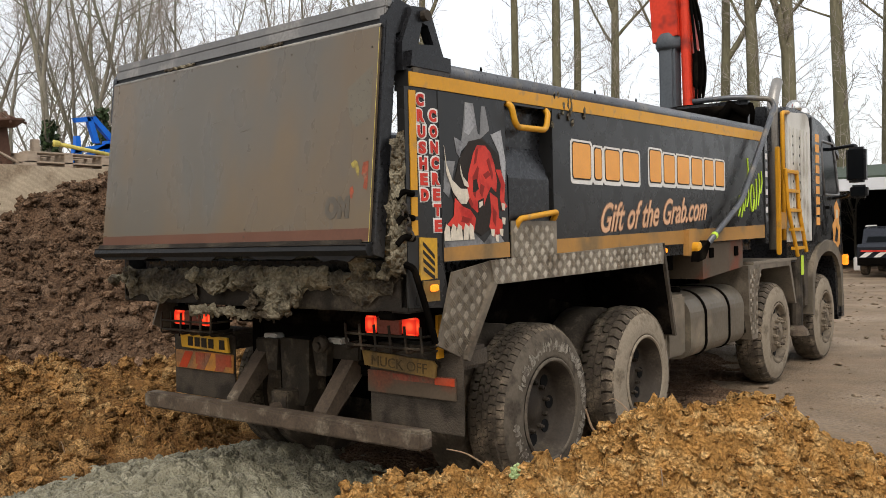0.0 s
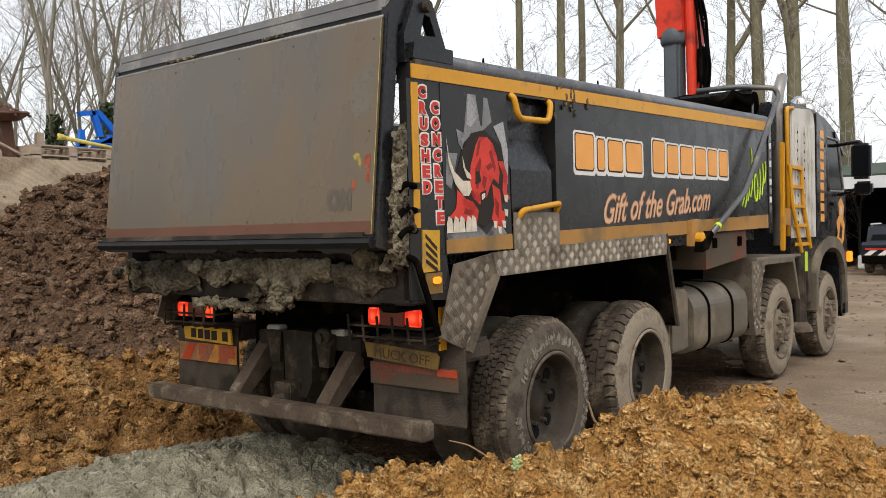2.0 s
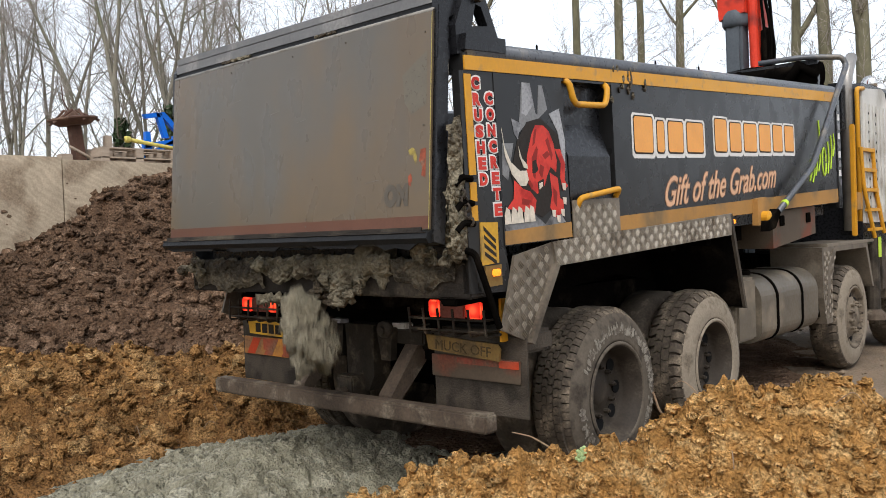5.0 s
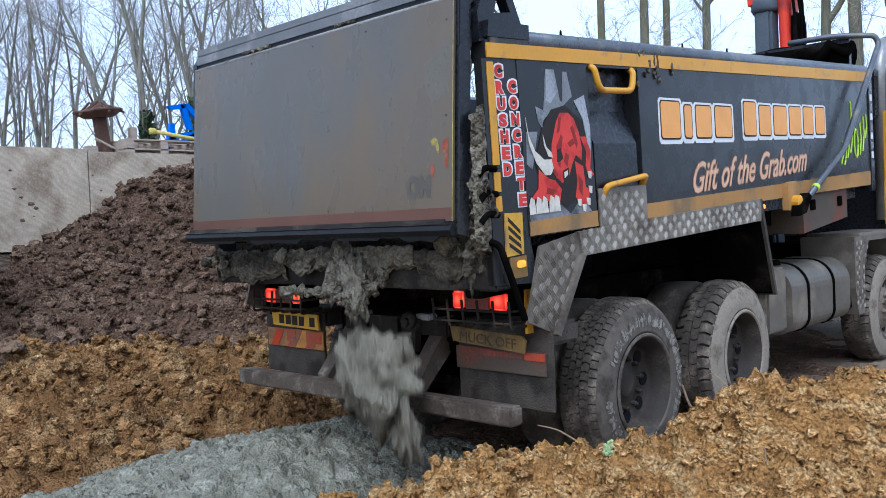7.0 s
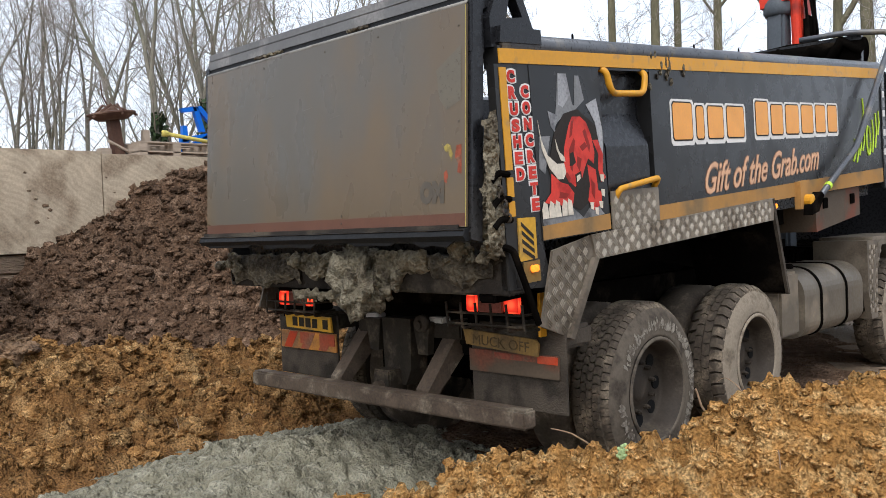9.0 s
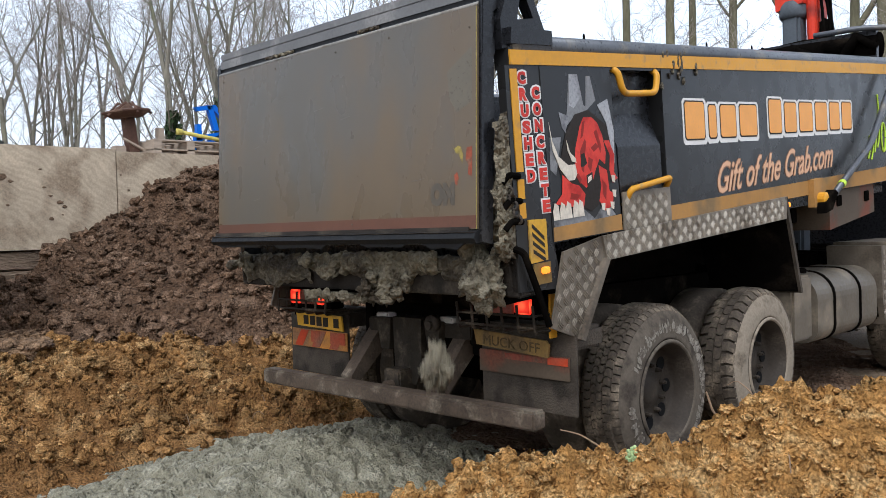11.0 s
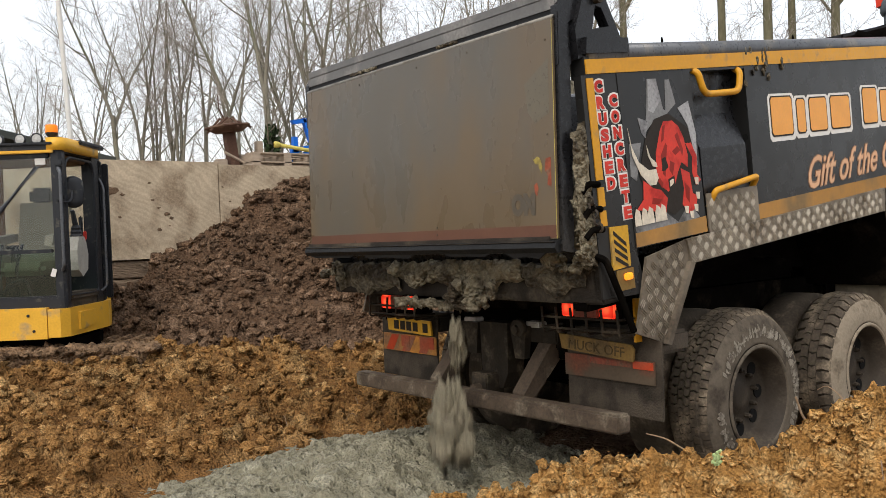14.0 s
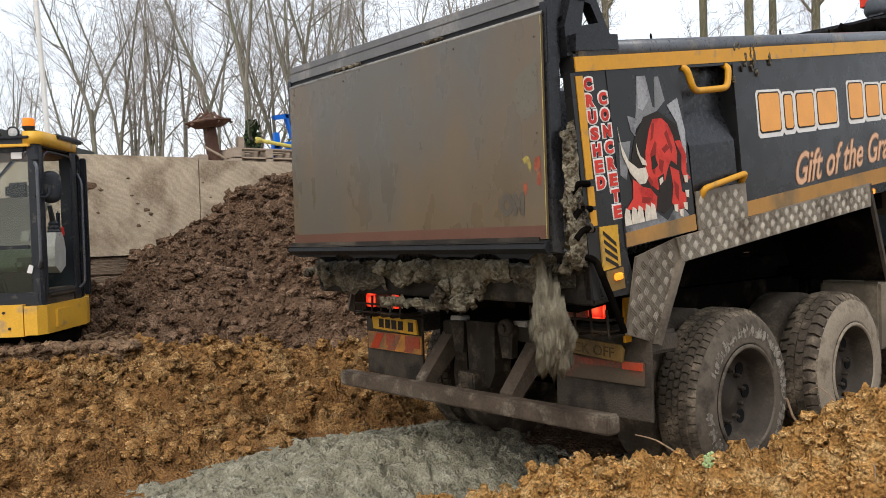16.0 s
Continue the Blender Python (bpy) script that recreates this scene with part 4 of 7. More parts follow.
# ---- cab ----
cab_prof = [(6.10, 1.25), (6.10, 2.90), (6.2, 2.97), (7.1, 2.98), (7.6, 2.93), (8.1, 2.81), (8.36, 2.56), (8.55, 2.03), (8.62, 1.4), (8.64, 0.55), (8.3, 0.5), (8.2, 1.1), (7.95, 1.42), (7.3, 1.42), (7.0, 1.25)]
cab = part("cab", prism(B(), cab_prof, "x", -1.2, 1.2), M_BLACK, truck, "black cab with white rear fairing", bevel=0.03)
fair = part("side_fairing", prism(B(), [(6.12, 1.48), (7.04, 1.48), (7.02, 2.80), (6.96, 2.92), (6.84, 2.955), (6.12, 2.90)], "x", 1.17, 1.225), M_CABW, cab, "perforated off-white fairing panel", bevel=0.03)
for yy in np.linspace(6.22, 6.88, 6):
    part("fairing_rib", box(B(), 1.222, 1.236, yy - 0.02, yy + 0.02, 1.58, 2.75), M_CABW, cab, bevel=0.005)
for yy in (6.31, 6.57):
    hb = B()
    for zz in np.linspace(1.65, 2.65, 11):
        lathe(hb, [(0.0, 0.0), (0.0, 0.018)], (1.228, yy, zz), "x", 10)
    part("fairing_holes", hb, M_SHADE_IN, cab, "row of near-black discs for shaded round holes")
part("side_trim", prism(B(), [(7.07, 1.46), (7.56, 1.46), (7.50, 2.84), (7.10, 2.94)], "x", 1.2, 1.228), M_SIDE, cab, "black cab corner panel", bevel=0.008)
for k in range(9):
    part("name_bar", box(B(), 1.226, 1.231, 7.24, 7.40, 2.66 - 0.125 * k, 2.755 - 0.125 * k), M_GOLD, cab, "gold bar with worn edge")
part("door_window", prism(B(), [(7.72, 2.06), (7.60, 2.68), (8.14, 2.68), (8.40, 2.06)], "x", 1.2, 1.206), M_GLASS, cab, "dark side window")
part("window_frame", tube(B(), rounded([(1.208, 7.70, 2.04), (1.208, 7.575, 2.70), (1.208, 8.17, 2.70), (1.208, 8.44, 2.05), (1.208, 7.70, 2.04)], 0.06), 0.016, 8), M_GREYV, cab, "grey window seal", smooth=True)
part("door_panel", prism(B(), [(7.62, 1.48), (7.62, 2.03), (8.48, 2.01), (8.54, 1.48)], "x", 1.2, 1.215), M_SIDE, cab, "black cab door", bevel=0.006)
part("sun_visor", prism(B(), [(8.0, 2.80), (8.42, 2.62), (8.46, 2.52), (8.40, 2.54), (8.02, 2.74)], "x", -1.15, 1.22), M_BLACK, cab, "black sun visor", bevel=0.006)
part("door_handle", box(B(), 1.215, 1.235, 7.70, 7.86, 1.86, 1.90), M_CHASSIS, cab, bevel=0.006)
for pts, mm in (([(8.02, 1.36), (8.20, 1.30), (8.42, 1.42), (8.46, 1.62), (8.38, 1.70), (8.44, 1.86), (8.28, 1.98), (8.14, 1.90), (8.18, 1.74), (8.04, 1.66), (8.10, 1.52)], M_GOLD), ([(8.16, 1.46), (8.28, 1.44), (8.34, 1.58), (8.24, 1.64)], M_BLACK), ([(8.24, 1.74), (8.34, 1.76), (8.32, 1.86), (8.24, 1.86)], M_IVORY), ([(8.08, 1.40), (8.18, 1.36), (8.20, 1.42)], M_IVORY)):
    part("door_emblem", prism(B(), pts, "x", 1.214, 1.2165 if mm is M_GOLD else 1.2185), mm, cab, "gold painted emblem patch")
part("mirror_arm", tube(B(), rounded([(1.2, 8.0, 2.62), (1.55, 7.85, 2.64), (1.58, 7.75, 2.5)], 0.05), 0.022, 8), M_BLACK, cab)
part("mirror", box(B(), 1.47, 1.69, 7.66, 7.80, 2.17, 2.60), M_BLACK, cab, "large black wing mirror", bevel=0.03)
part("mirror_glass", box(B(), 1.495, 1.67, 7.652, 7.66, 2.20, 2.57), M_GLASS, cab, bevel=0.0)
part("wide_mirror", box(B(), 1.50, 1.70, 7.68, 7.80, 1.98, 2.14), M_BLACK, cab, bevel=0.03)
part("wide_mirror_glass", box(B(), 1.52, 1.68, 7.672, 7.68, 2.005, 2.115), M_GLASS, cab)
part("mirror_arm", tube(B(), rounded([(1.2, 8.1, 2.0), (1.42, 7.95, 2.02), (1.52, 7.76, 2.08)], 0.05), 0.02, 8), M_BLACK, cab)
part("indicator", box(B(), 1.2, 1.26, 8.60, 8.70, 1.13, 1.27), M_AMBER, cab, "orange indicator lamp", bevel=0.01)
for xx, dy in ((1.08, 0.0), (1.06, 0.42)):
    part("roof_lamp", lathe(B(), [(0, 0.0), (0.0, 0.09), (0.1, 0.07), (0.14, 0.0)], (xx, 6.90 + dy, 3.05 - 0.06 * dy), "y", 18)[0], M_CHROME, cab, "chrome spotlight", smooth=True)
part("roof_bar", tube(B(), [(-1.0, 6.95, 2.985), (1.1, 6.95, 2.985)], 0.02, 8), M_CHROME, cab)
part("bumper", box(B(), -1.22, 1.22, 8.4, 8.62, 0.42, 0.8), M_BLACK, cab, bevel=0.04)
# exhaust, ladder, stabiliser
part("exhaust_stack", tube(B(), rounded([(1.08, 6.08, 1.4), (1.08, 6.08, 3.0), (1.08, 6.15, 3.12), (1.08, 6.28, 3.27)], 0.08), 0.06, 14), M_RIM_STEEL, truck, "dull steel exhaust stack", smooth=True)
# Disc over the pipe end, coloured as the shade inside it.
part("exhaust_mouth", tube(B(), [(1.08, 6.277, 3.267), (1.08, 6.286, 3.277)], 0.055, 14), M_SHADE_IN, truck, "near-black disc for the shaded pipe mouth")
part("exhaust_shield", box(B(), 0.95, 1.1, 5.82, 5.98, 2.45, 2.95), M_BLACK, truck, bevel=0.02)
lad = part("ladder", tube(tube(B(), rounded([(1.25, 5.92, 2.27), (1.25, 6.0, 1.85), (1.27, 6.27, 1.32)], 0.05), 0.022, 8), rounded([(1.25, 6.34, 2.27), (1.25, 6.42, 1.85), (1.27, 6.62, 1.36)], 0.05), 0.022, 8), M_YELLOW, truck, "yellow steel access ladder")
for k in range(5):
    o = 0.055 * k + 0.01 * max(0, k - 2)
    part("rung", box(B(), 1.23, 1.27, 5.92 + o, 6.36 + o, 2.23 - 0.21 * k, 2.265 - 0.21 * k), M_YELLOW, lad)
part("ladder_post", box(B(), 1.19, 1.24, 5.76, 5.80, 1.35, 2.50), M_YELLOW, truck, bevel=0.01)
part("ladder_post", tube(B(), rounded([(1.22, 5.95, 1.5), (1.22, 5.95, 2.88), (1.22, 6.16, 2.90)], 0.04), 0.024, 8), M_YELLOW, truck, smooth=True)
part("ladder_plate", box(B(), 1.2, 1.24, 5.80, 6.0, 1.62, 1.80), M_OCHRE, truck, bevel=0.008)
stab = part("stabiliser_leg", tube(B(), [(1.18, 6.50, 1.45), (1.18, 6.50, 0.5)], 0.07, 12), M_FLAP, truck, "muddy crane stabiliser leg")
part("foot", lathe(B(), [(0.42, 0.0), (0.42, 0.14), (0.48, 0.12), (0.53, 0.07)], (1.18, 6.50, 0), "z", 16)[0], M_RUST, stab)
part("hazard_tape", box(B(), 1.25, 1.256, 6.46, 6.56, 1.1, 1.32), M_LIME, stab, "yellow hazard tape")
part("mudguard_rear", box(B(), 0.9, 1.2, 6.75, 6.95, 0.7, 1.3), M_FLAP, truck, bevel=0.03)
# loader crane
crane = part("crane_column", box(B(), 0.01, 0.20, 5.51, 5.73, 1.1, 3.70), M_CRANE_GREY, truck, "grey crane column", bevel=0.03)
part("collar", lathe(B(), [(3.66, 0.0), (3.66, 0.13), (3.70, 0.15), (3.78, 0.15), (3.84, 0.12)], (0.1, 5.62, 0), "z", 20)[0], M_CRANE_GREY, crane, smooth=True)
part("main_boom", prism(B(), [(-0.05, 3.75), (0.24, 3.8), (0.22, 4.4), (0.12, 5.6), (-0.12, 5.6), (-0.08, 4.3)], "y", 5.51, 5.73), M_CRANE_RED, crane, "red crane boom", bevel=0.02)
part("boom_ram", tube(B(), [(0.31, 5.62, 2.9), (0.27, 5.62, 4.6)], 0.055, 12), M_CRANE_RED, crane, "red hydraulic ram")
part("second_boom", prism(B(), [(0.25, 2.85), (0.37, 2.85), (0.34, 4.6), (0.2, 4.6), (0.22, 3.8)], "y", 5.66, 5.86), M_CRANE_RED, crane, "red crane boom", bevel=0.02)
for k in range(5):
    part("hose", tube(B(), rounded([(0.39, 5.6 + 0.05 * k, 2.9), (0.43 + 0.05 * (k % 2), 5.6 + 0.05 * k, 3.4), (0.38 + 0.04 * (k % 3), 5.62 + 0.04 * k, 3.9), (0.33, 5.62, 4.5)], 0.2), 0.017, 6), M_CHASSIS, crane, "black hydraulic hose")
part("valve_bank", box(B(), 0.36, 0.45, 5.6, 5.82, 3.2, 3.62), M_CHASSIS, crane, bevel=0.03)

# ---- tipper body (moves about its rear hinge) ----
body_bm = B()


def rail_z(y):
    return 2.518 + 0.0276 * y


def foot_z(y):
    return 1.484 + 0.0098 * y


for sx in (-1, 1):
    prism(body_bm, [(-0.19, foot_z(0)), (5.2, foot_z(5.2)), (5.2, rail_z(5.2) - 0.03), (-0.19, rail_z(-0.37) - 0.03)], "x", *sorted((sx * 1.10, sx * 1.15)))
box(body_bm, -1.1, 1.1, -0.3, 5.2, 1.42, 1.50)
prism(body_bm, [(5.14, 1.48), (5.2, 1.48), (5.26, 2.95), (5.2, 2.95)], "x", -1.1, 1.1)
tip = part("tipper_body", body_bm, M_BLACK, truck, "black tipping body with gold stripes, rising slowly", origin=HINGE)
for sx in (-1, 1):
    part("subframe", box(B(), sx * 0.42 - 0.05, sx * 0.42 + 0.05, -0.15, 5.0, 1.15, 1.42), M_CHASSIS, tip)
for yy in np.linspace(0.3, 4.9, 9):
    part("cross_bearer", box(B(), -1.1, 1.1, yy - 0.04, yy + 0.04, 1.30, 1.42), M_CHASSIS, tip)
part("hinge_tube", tube(B(), [(-0.6, HINGE.y, HINGE.z), (0.6, HINGE.y, HINGE.z)], 0.06, 12), M_CHASSIS, tip)
for sx in (-1, 1):
    part("top_rail", tube(B(), [(sx * 1.20, -0.30, rail_z(-0.30) - 0.05), (sx * 1.20, 5.24, rail_z(5.24) - 0.05)], 0.055, 12), M_RAIL, tip, "scuffed dark steel top rail", smooth=True)
    part("upper_stripe", prism(B(), [(-0.335, rail_z(-0.37) - 0.145), (5.16, rail_z(5.16) - 0.155), (5.16, rail_z(5.16) - 0.062), (-0.335, rail_z(-0.37) - 0.075)], "x", *sorted((sx * 1.244, sx * 1.253))), M_YELLOW, tip, "scuffed yellow stripe", bevel=0.002)
    part("header", prism(B(), [(-0.335, rail_z(-0.37) - 0.16), (5.16, rail_z(5.16) - 0.17), (5.16, rail_z(5.16) - 0.05), (-0.335, rail_z(-0.37) - 0.06)], "x", *sorted((sx * 1.15, sx * 1.2435))), M_SIDE, tip, "black header beam", bevel=0.004)
    part("side_skin", prism(B(), [(1.04, foot_z(1.04)), (5.2, foot_z(5.2)), (5.2, rail_z(5.2) - 0.165), (1.04, rail_z(1.04) - 0.15)], "x", *sorted((sx * 1.15, sx * 1.245))), M_SIDE, tip, "dusty black side panel", bevel=0.006)
    part("lower_stripe", prism(B(), [(1.06, foot_z(1.04) + 0.004), (5.19, foot_z(5.2) + 0.004), (5.19, foot_z(5.2) + 0.135), (1.06, foot_z(1.04) + 0.092)], "x", *sorted((sx * 1.24, sx * 1.249))), M_OCHRE, tip, "dusty ochre stripe")
    part("rear_skin", prism(B(), [(-0.09, foot_z(-0.1)), (0.53, foot_z(0.5)), (0.50, rail_z(0.5) - 0.155), (-0.11, rail_z(-0.1) - 0.15)], "x", *sorted((sx * 1.15, sx * 1.247))), M_SIDE, tip, "black rear side panel", bevel=0.004)
    part("corner_post", prism(B(), [(-0.37, 1.27), (-0.09, 1.25), (-0.055, 1.34), (-0.09, 1.50), (-0.11, rail_z(-0.1) - 0.15), (-0.37, rail_z(-0.37) - 0.15)], "x", *sorted((sx * 1.195, sx * 1.243))), M_SIDE, tip, "black corner post", bevel=0.006)
    part("recess", prism(B(), [(1.16, 1.50), (1.235, 1.70), (1.235, 1.95), (1.16, 2.14), (1.16, 2.36), (1.10, 2.36), (1.10, 1.50)] if sx > 0 else [(-1.16, 1.50), (-1.235, 1.70), (-1.235, 1.95), (-1.16, 2.14), (-1.16, 2.36), (-1.10, 2.36), (-1.10, 1.50)], "y", 0.55, 1.00), M_BLACK, tip, "glossy black folded recess", bevel=0.004)
part("rear_stripe", prism(B(), [(-0.085, foot_z(0) + 0.004), (0.528, foot_z(0.5) + 0.004), (0.526, foot_z(0.5) + 0.09), (-0.085, foot_z(0) + 0.075)], "x", 1.244, 1.251), M_OCHRE, tip, "dusty ochre stripe")
part("corner_stripe", prism(B(), [(-0.338, 1.85), (-0.288, 1.85), (-0.288, rail_z(-0.3) - 0.165), (-0.338, rail_z(-0.37) - 0.165)], "x", 1.24, 1.248), M_YELLOW, tip, "yellow vertical stripe")
for z0, z1 in ((1.72, 1.815), (1.625, 1.70)):
    part("corner_stripe", box(B(), 1.24, 1.248, -0.338, -0.290, z0, z1), M_YELLOW, tip)
rm = random.Random(8)
for k in range(16):
    yc, zc, r = rm.gauss(1.22, 0.09), rail_z(1.2) - 0.10 + rm.uniform(-0.07, 0.05), rm.uniform(0.008, 0.024)
    if k > 11:
        yc, zc = rm.uniform(1.0, 1.3), rail_z(1.2) - rm.uniform(0.18, 0.26)
    pts = [(yc + r * 0.7 * (0.6 + 0.6 * rm.random()) * math.cos(6.283 * i / 9), zc + r * 1.5 * (0.5 + 0.8 * rm.random()) * math.sin(6.283 * i / 9)) for i in range(9)]
    part("mud_splash", prism(B(), pts, "x", 1.2445, 1.2555), M_SMEAR if k % 3 else M_CRUST, tip, "dried mud splash")
for yy in (0.35, 1.7, 2.35, 3.1):
    part("rail_stud", lathe(B(), [(0.0, 0.007), (0.022, 0.006), (0.03, 0.003), (0.03, 0.0)], (1.20, yy, rail_z(yy) + 0.003), "z", 10)[0], M_CHASSIS, tip, "black rail stud")
# lock hooks and chain by the corner
for zz in (1.83, 1.71, 1.61):
    part("gate_lock", tube(B(), rounded([(1.25, -0.33, zz), (1.26, -0.42, zz + 0.01), (1.25, -0.46, zz - 0.03)], 0.03), 0.016, 8), M_CHASSIS, tip, "black gate lock hook")
for k in range(5):
    part("chain_link", lathe(B(), [(0.007, 0.020), (0.0, 0.027), (-0.007, 0.020), (0.0, 0.013), (0.007, 0.020)], (1.265, -0.42 + 0.012 * k, 1.76 - 0.034 * k), "x" if k % 2 else "y", 12)[0], M_RIM, tip)
# lettering down the corner post
for word, y0, z_top, z_bot in (("CRUSHED", -0.285, 2.345, 1.79), ("CONCRETE", -0.185, 2.275, 1.635)):
    n = len(word)
    h = (z_top - z_bot) / n
    for k, ch in enumerate(word):
        zz = z_top - h * (k + 1) + 0.006
        yy = y0 + 0.004 * k
        text_mesh("letter_outline", ch, 0.1, M_WHITE, tip, (1.2445, yy - 0.008, zz - 0.006), (0, 1, 0.01), (0, 0, 1), depth=0.0012, width=0.082, height=h * 0.97, offset=0.011)
        text_mesh("letter", ch, 0.1, M_RED, tip, (1.2475, yy, zz), (0, 1, 0.01), (0, 0, 1), depth=0.0012, width=0.060, height=h * 0.78, offset=0.006)
# hazard plate and amber marker
hz = part("hazard_plate", prism(B(), [(-0.285, 1.40), (-0.15, 1.405), (-0.145, 1.61), (-0.28, 1.615)], "x", 1.243, 1.252), M_PLATE, tip, "dirty yellow hazard plate with black bars", bevel=0.002)
for k in range(4):
    part("hazard_bar", prism(B(), [(-0.262, 1.575 - 0.042 * k), (-0.262, 1.595 - 0.042 * k), (-0.172, 1.525 - 0.036 * k), (-0.172, 1.505 - 0.036 * k)], "x", 1.2525, 1.2545), M_INK, tip)
part("marker_plate", box(B(), 1.243, 1.25, -0.26, -0.13, 1.29, 1.395), M_PLATE2, tip)
part("side_marker", box(B(), 1.25, 1.268, -0.215, -0.155, 1.34, 1.375), M_AMBER, tip, "lit amber side marker", bevel=0.006)
part("side_marker", box(B(), 1.25, 1.275, 2.665, 2.71, 1.455, 1.49), M_AMBER, tip, "lit amber side marker", bevel=0.006)
# painted panel: plain patches in the picture's colours


def patch(name, pts, material, x, label):
    part(name, prism(B(), pts, "x", x, x + 0.0015), material, tip, label)


M_RED_DARK = mat("dark_red_vinyl", (0.22, 0.018, 0.012), 0.45, var=0.2, scale=8, bump=0)
M_SILVER = mat("pale_grey_vinyl", (0.33, 0.33, 0.335), 0.35, var=0.4, scale=4, bump=0, col2=(0.14, 0.14, 0.145), patch=0.45, patch_scale=6)


def art(u, v):
    """A spot on the painted panel: u along its length, v down from its top."""
    return (-0.10 + 0.62 * u + 0.004 * v, 2.345 + 0.012 * u - 0.80 * v)


def paint(name, material, layer, label, *spots):
    patch(name, [art(u, v) for u, v in spots], material, 1.2475 + 0.0007 * layer, label)


paint("grey_patch", M_GREYV, 0, "grey painted tear", (0.36, 0.02), (0.48, 0.02), (0.54, 0.22), (0.57, 0.23), (0.60, 0.03), (0.66, 0.03), (0.72, 0.19), (0.55, 0.27), (0.40, 0.29), (0.27, 0.36), (0.31, 0.24))
paint("grey_patch", M_SILVER, 1, "pale painted tear", (0.37, 0.02), (0.47, 0.03), (0.52, 0.16), (0.40, 0.24), (0.34, 0.22))
paint("grey_patch", M_SILVER, 1, "pale painted tear", (0.19, 0.26), (0.32, 0.29), (0.27, 0.38), (0.30, 0.42), (0.22, 0.36))
paint("grey_patch", M_SILVER, 1, "pale painted tear", (0.74, 0.22), (0.90, 0.18), (0.97, 0.40), (0.95, 0.62), (0.86, 0.34))
paint("grey_patch", M_GREYV, 0, "grey painted tear", (0.05, 0.42), (0.20, 0.42), (0.10, 0.66), (0.03, 0.62))
paint("grey_patch", M_GREYV, 0, "grey painted tear", (0.02, 0.94), (0.46, 0.90), (0.60, 0.97), (0.78, 0.86), (0.92, 0.97), (0.40, 1.0), (0.04, 1.0))
paint("dark_patch", M_INK, 2, "black painted patch", (0.40, 0.28), (0.60, 0.25), (0.86, 0.36), (0.94, 0.60), (0.80, 0.84), (0.56, 0.92), (0.24, 0.82), (0.14, 0.62), (0.26, 0.40))
paint("red_patch", M_RED, 3, "red painted patch", (0.46, 0.36), (0.52, 0.30), (0.64, 0.30), (0.72, 0.34), (0.78, 0.42), (0.82, 0.54), (0.80, 0.62), (0.72, 0.58), (0.66, 0.64), (0.60, 0.72), (0.50, 0.76), (0.42, 0.72), (0.36, 0.62), (0.38, 0.50))
paint("red_patch", M_RED, 3, "red painted patch", (0.80, 0.46), (0.88, 0.46), (0.95, 0.56), (0.93, 0.68), (0.98, 0.72), (0.90, 0.75), (0.86, 0.66), (0.88, 0.56))
paint("red_patch", M_RED, 3, "red painted patch", (0.70, 0.62), (0.82, 0.66), (0.84, 0.80), (0.90, 0.82), (0.88, 0.90), (0.76, 0.93), (0.68, 0.86), (0.72, 0.76))
paint("red_patch", M_RED, 3, "red painted patch", (0.18, 0.66), (0.30, 0.72), (0.40, 0.74), (0.48, 0.80), (0.44, 0.90), (0.34, 0.88), (0.24, 0.86), (0.06, 0.84), (0.16, 0.78))
for spots in (((0.44, 0.52), (0.52, 0.44), (0.54, 0.46), (0.50, 0.58), (0.48, 0.66), (0.45, 0.64)), ((0.60, 0.50), (0.68, 0.47), (0.72, 0.50), (0.64, 0.53)), ((0.66, 0.40), (0.70, 0.38), (0.76, 0.50), (0.74, 0.54)), ((0.56, 0.56), (0.62, 0.58), (0.58, 0.66), (0.54, 0.62)),
              ((0.28, 0.78), (0.40, 0.80), (0.36, 0.83), (0.26, 0.82)), ((0.74, 0.72), (0.80, 0.76), (0.78, 0.86), (0.74, 0.82)), ((0.40, 0.66), (0.44, 0.70), (0.42, 0.73), (0.37, 0.68)), ((0.50, 0.33), (0.54, 0.32), (0.50, 0.42), (0.46, 0.44))):
    paint("dark_patch", M_RED_DARK, 4, "dark red painted shade", *spots)
paint("dark_patch", M_INK, 5, "black painted patch", (0.45, 0.54), (0.50, 0.53), (0.53, 0.60), (0.48, 0.62), (0.44, 0.62))
paint("dark_patch", M_INK, 5, "black painted patch", (0.51, 0.68), (0.60, 0.66), (0.60, 0.74), (0.52, 0.78))
paint("ivory_patch", M_IVORY, 6, "ivory painted bar", (0.53, 0.69), (0.58, 0.68), (0.58, 0.71), (0.53, 0.73))
paint("ivory_crescent", M_IVORY, 6, "ivory painted crescent", (0.04, 0.32), (0.07, 0.44), (0.14, 0.54), (0.26, 0.60), (0.36, 0.60), (0.38, 0.66), (0.34, 0.70), (0.26, 0.70), (0.15, 0.62), (0.07, 0.50))
paint("ivory_crescent", M_IVORY, 6, "ivory painted crescent", (0.26, 0.44), (0.30, 0.52), (0.37, 0.56), (0.38, 0.59), (0.32, 0.58), (0.27, 0.51))
for a in (0.02, 0.11, 0.19, 0.29, 0.36):
    wide = 0.045
    paint("ivory_patch", M_IVORY, 6, "ivory painted patch", (a, 0.88), (a + wide * 0.6, 0.83), (a + wide * 1.6, 0.85), (a + wide * 1.9, 0.94), (a, 0.94))
for a, b in ((0.70, 0.90), (0.77, 0.94), (0.84, 0.90), (0.88, 0.82), (0.88, 0.72)):
    paint("ivory_patch", M_IVORY, 6, "ivory painted patch", (a, b - 0.025), (a + 0.06, b - 0.02), (a + 0.05, b + 0.03), (a + 0.01, b + 0.02))
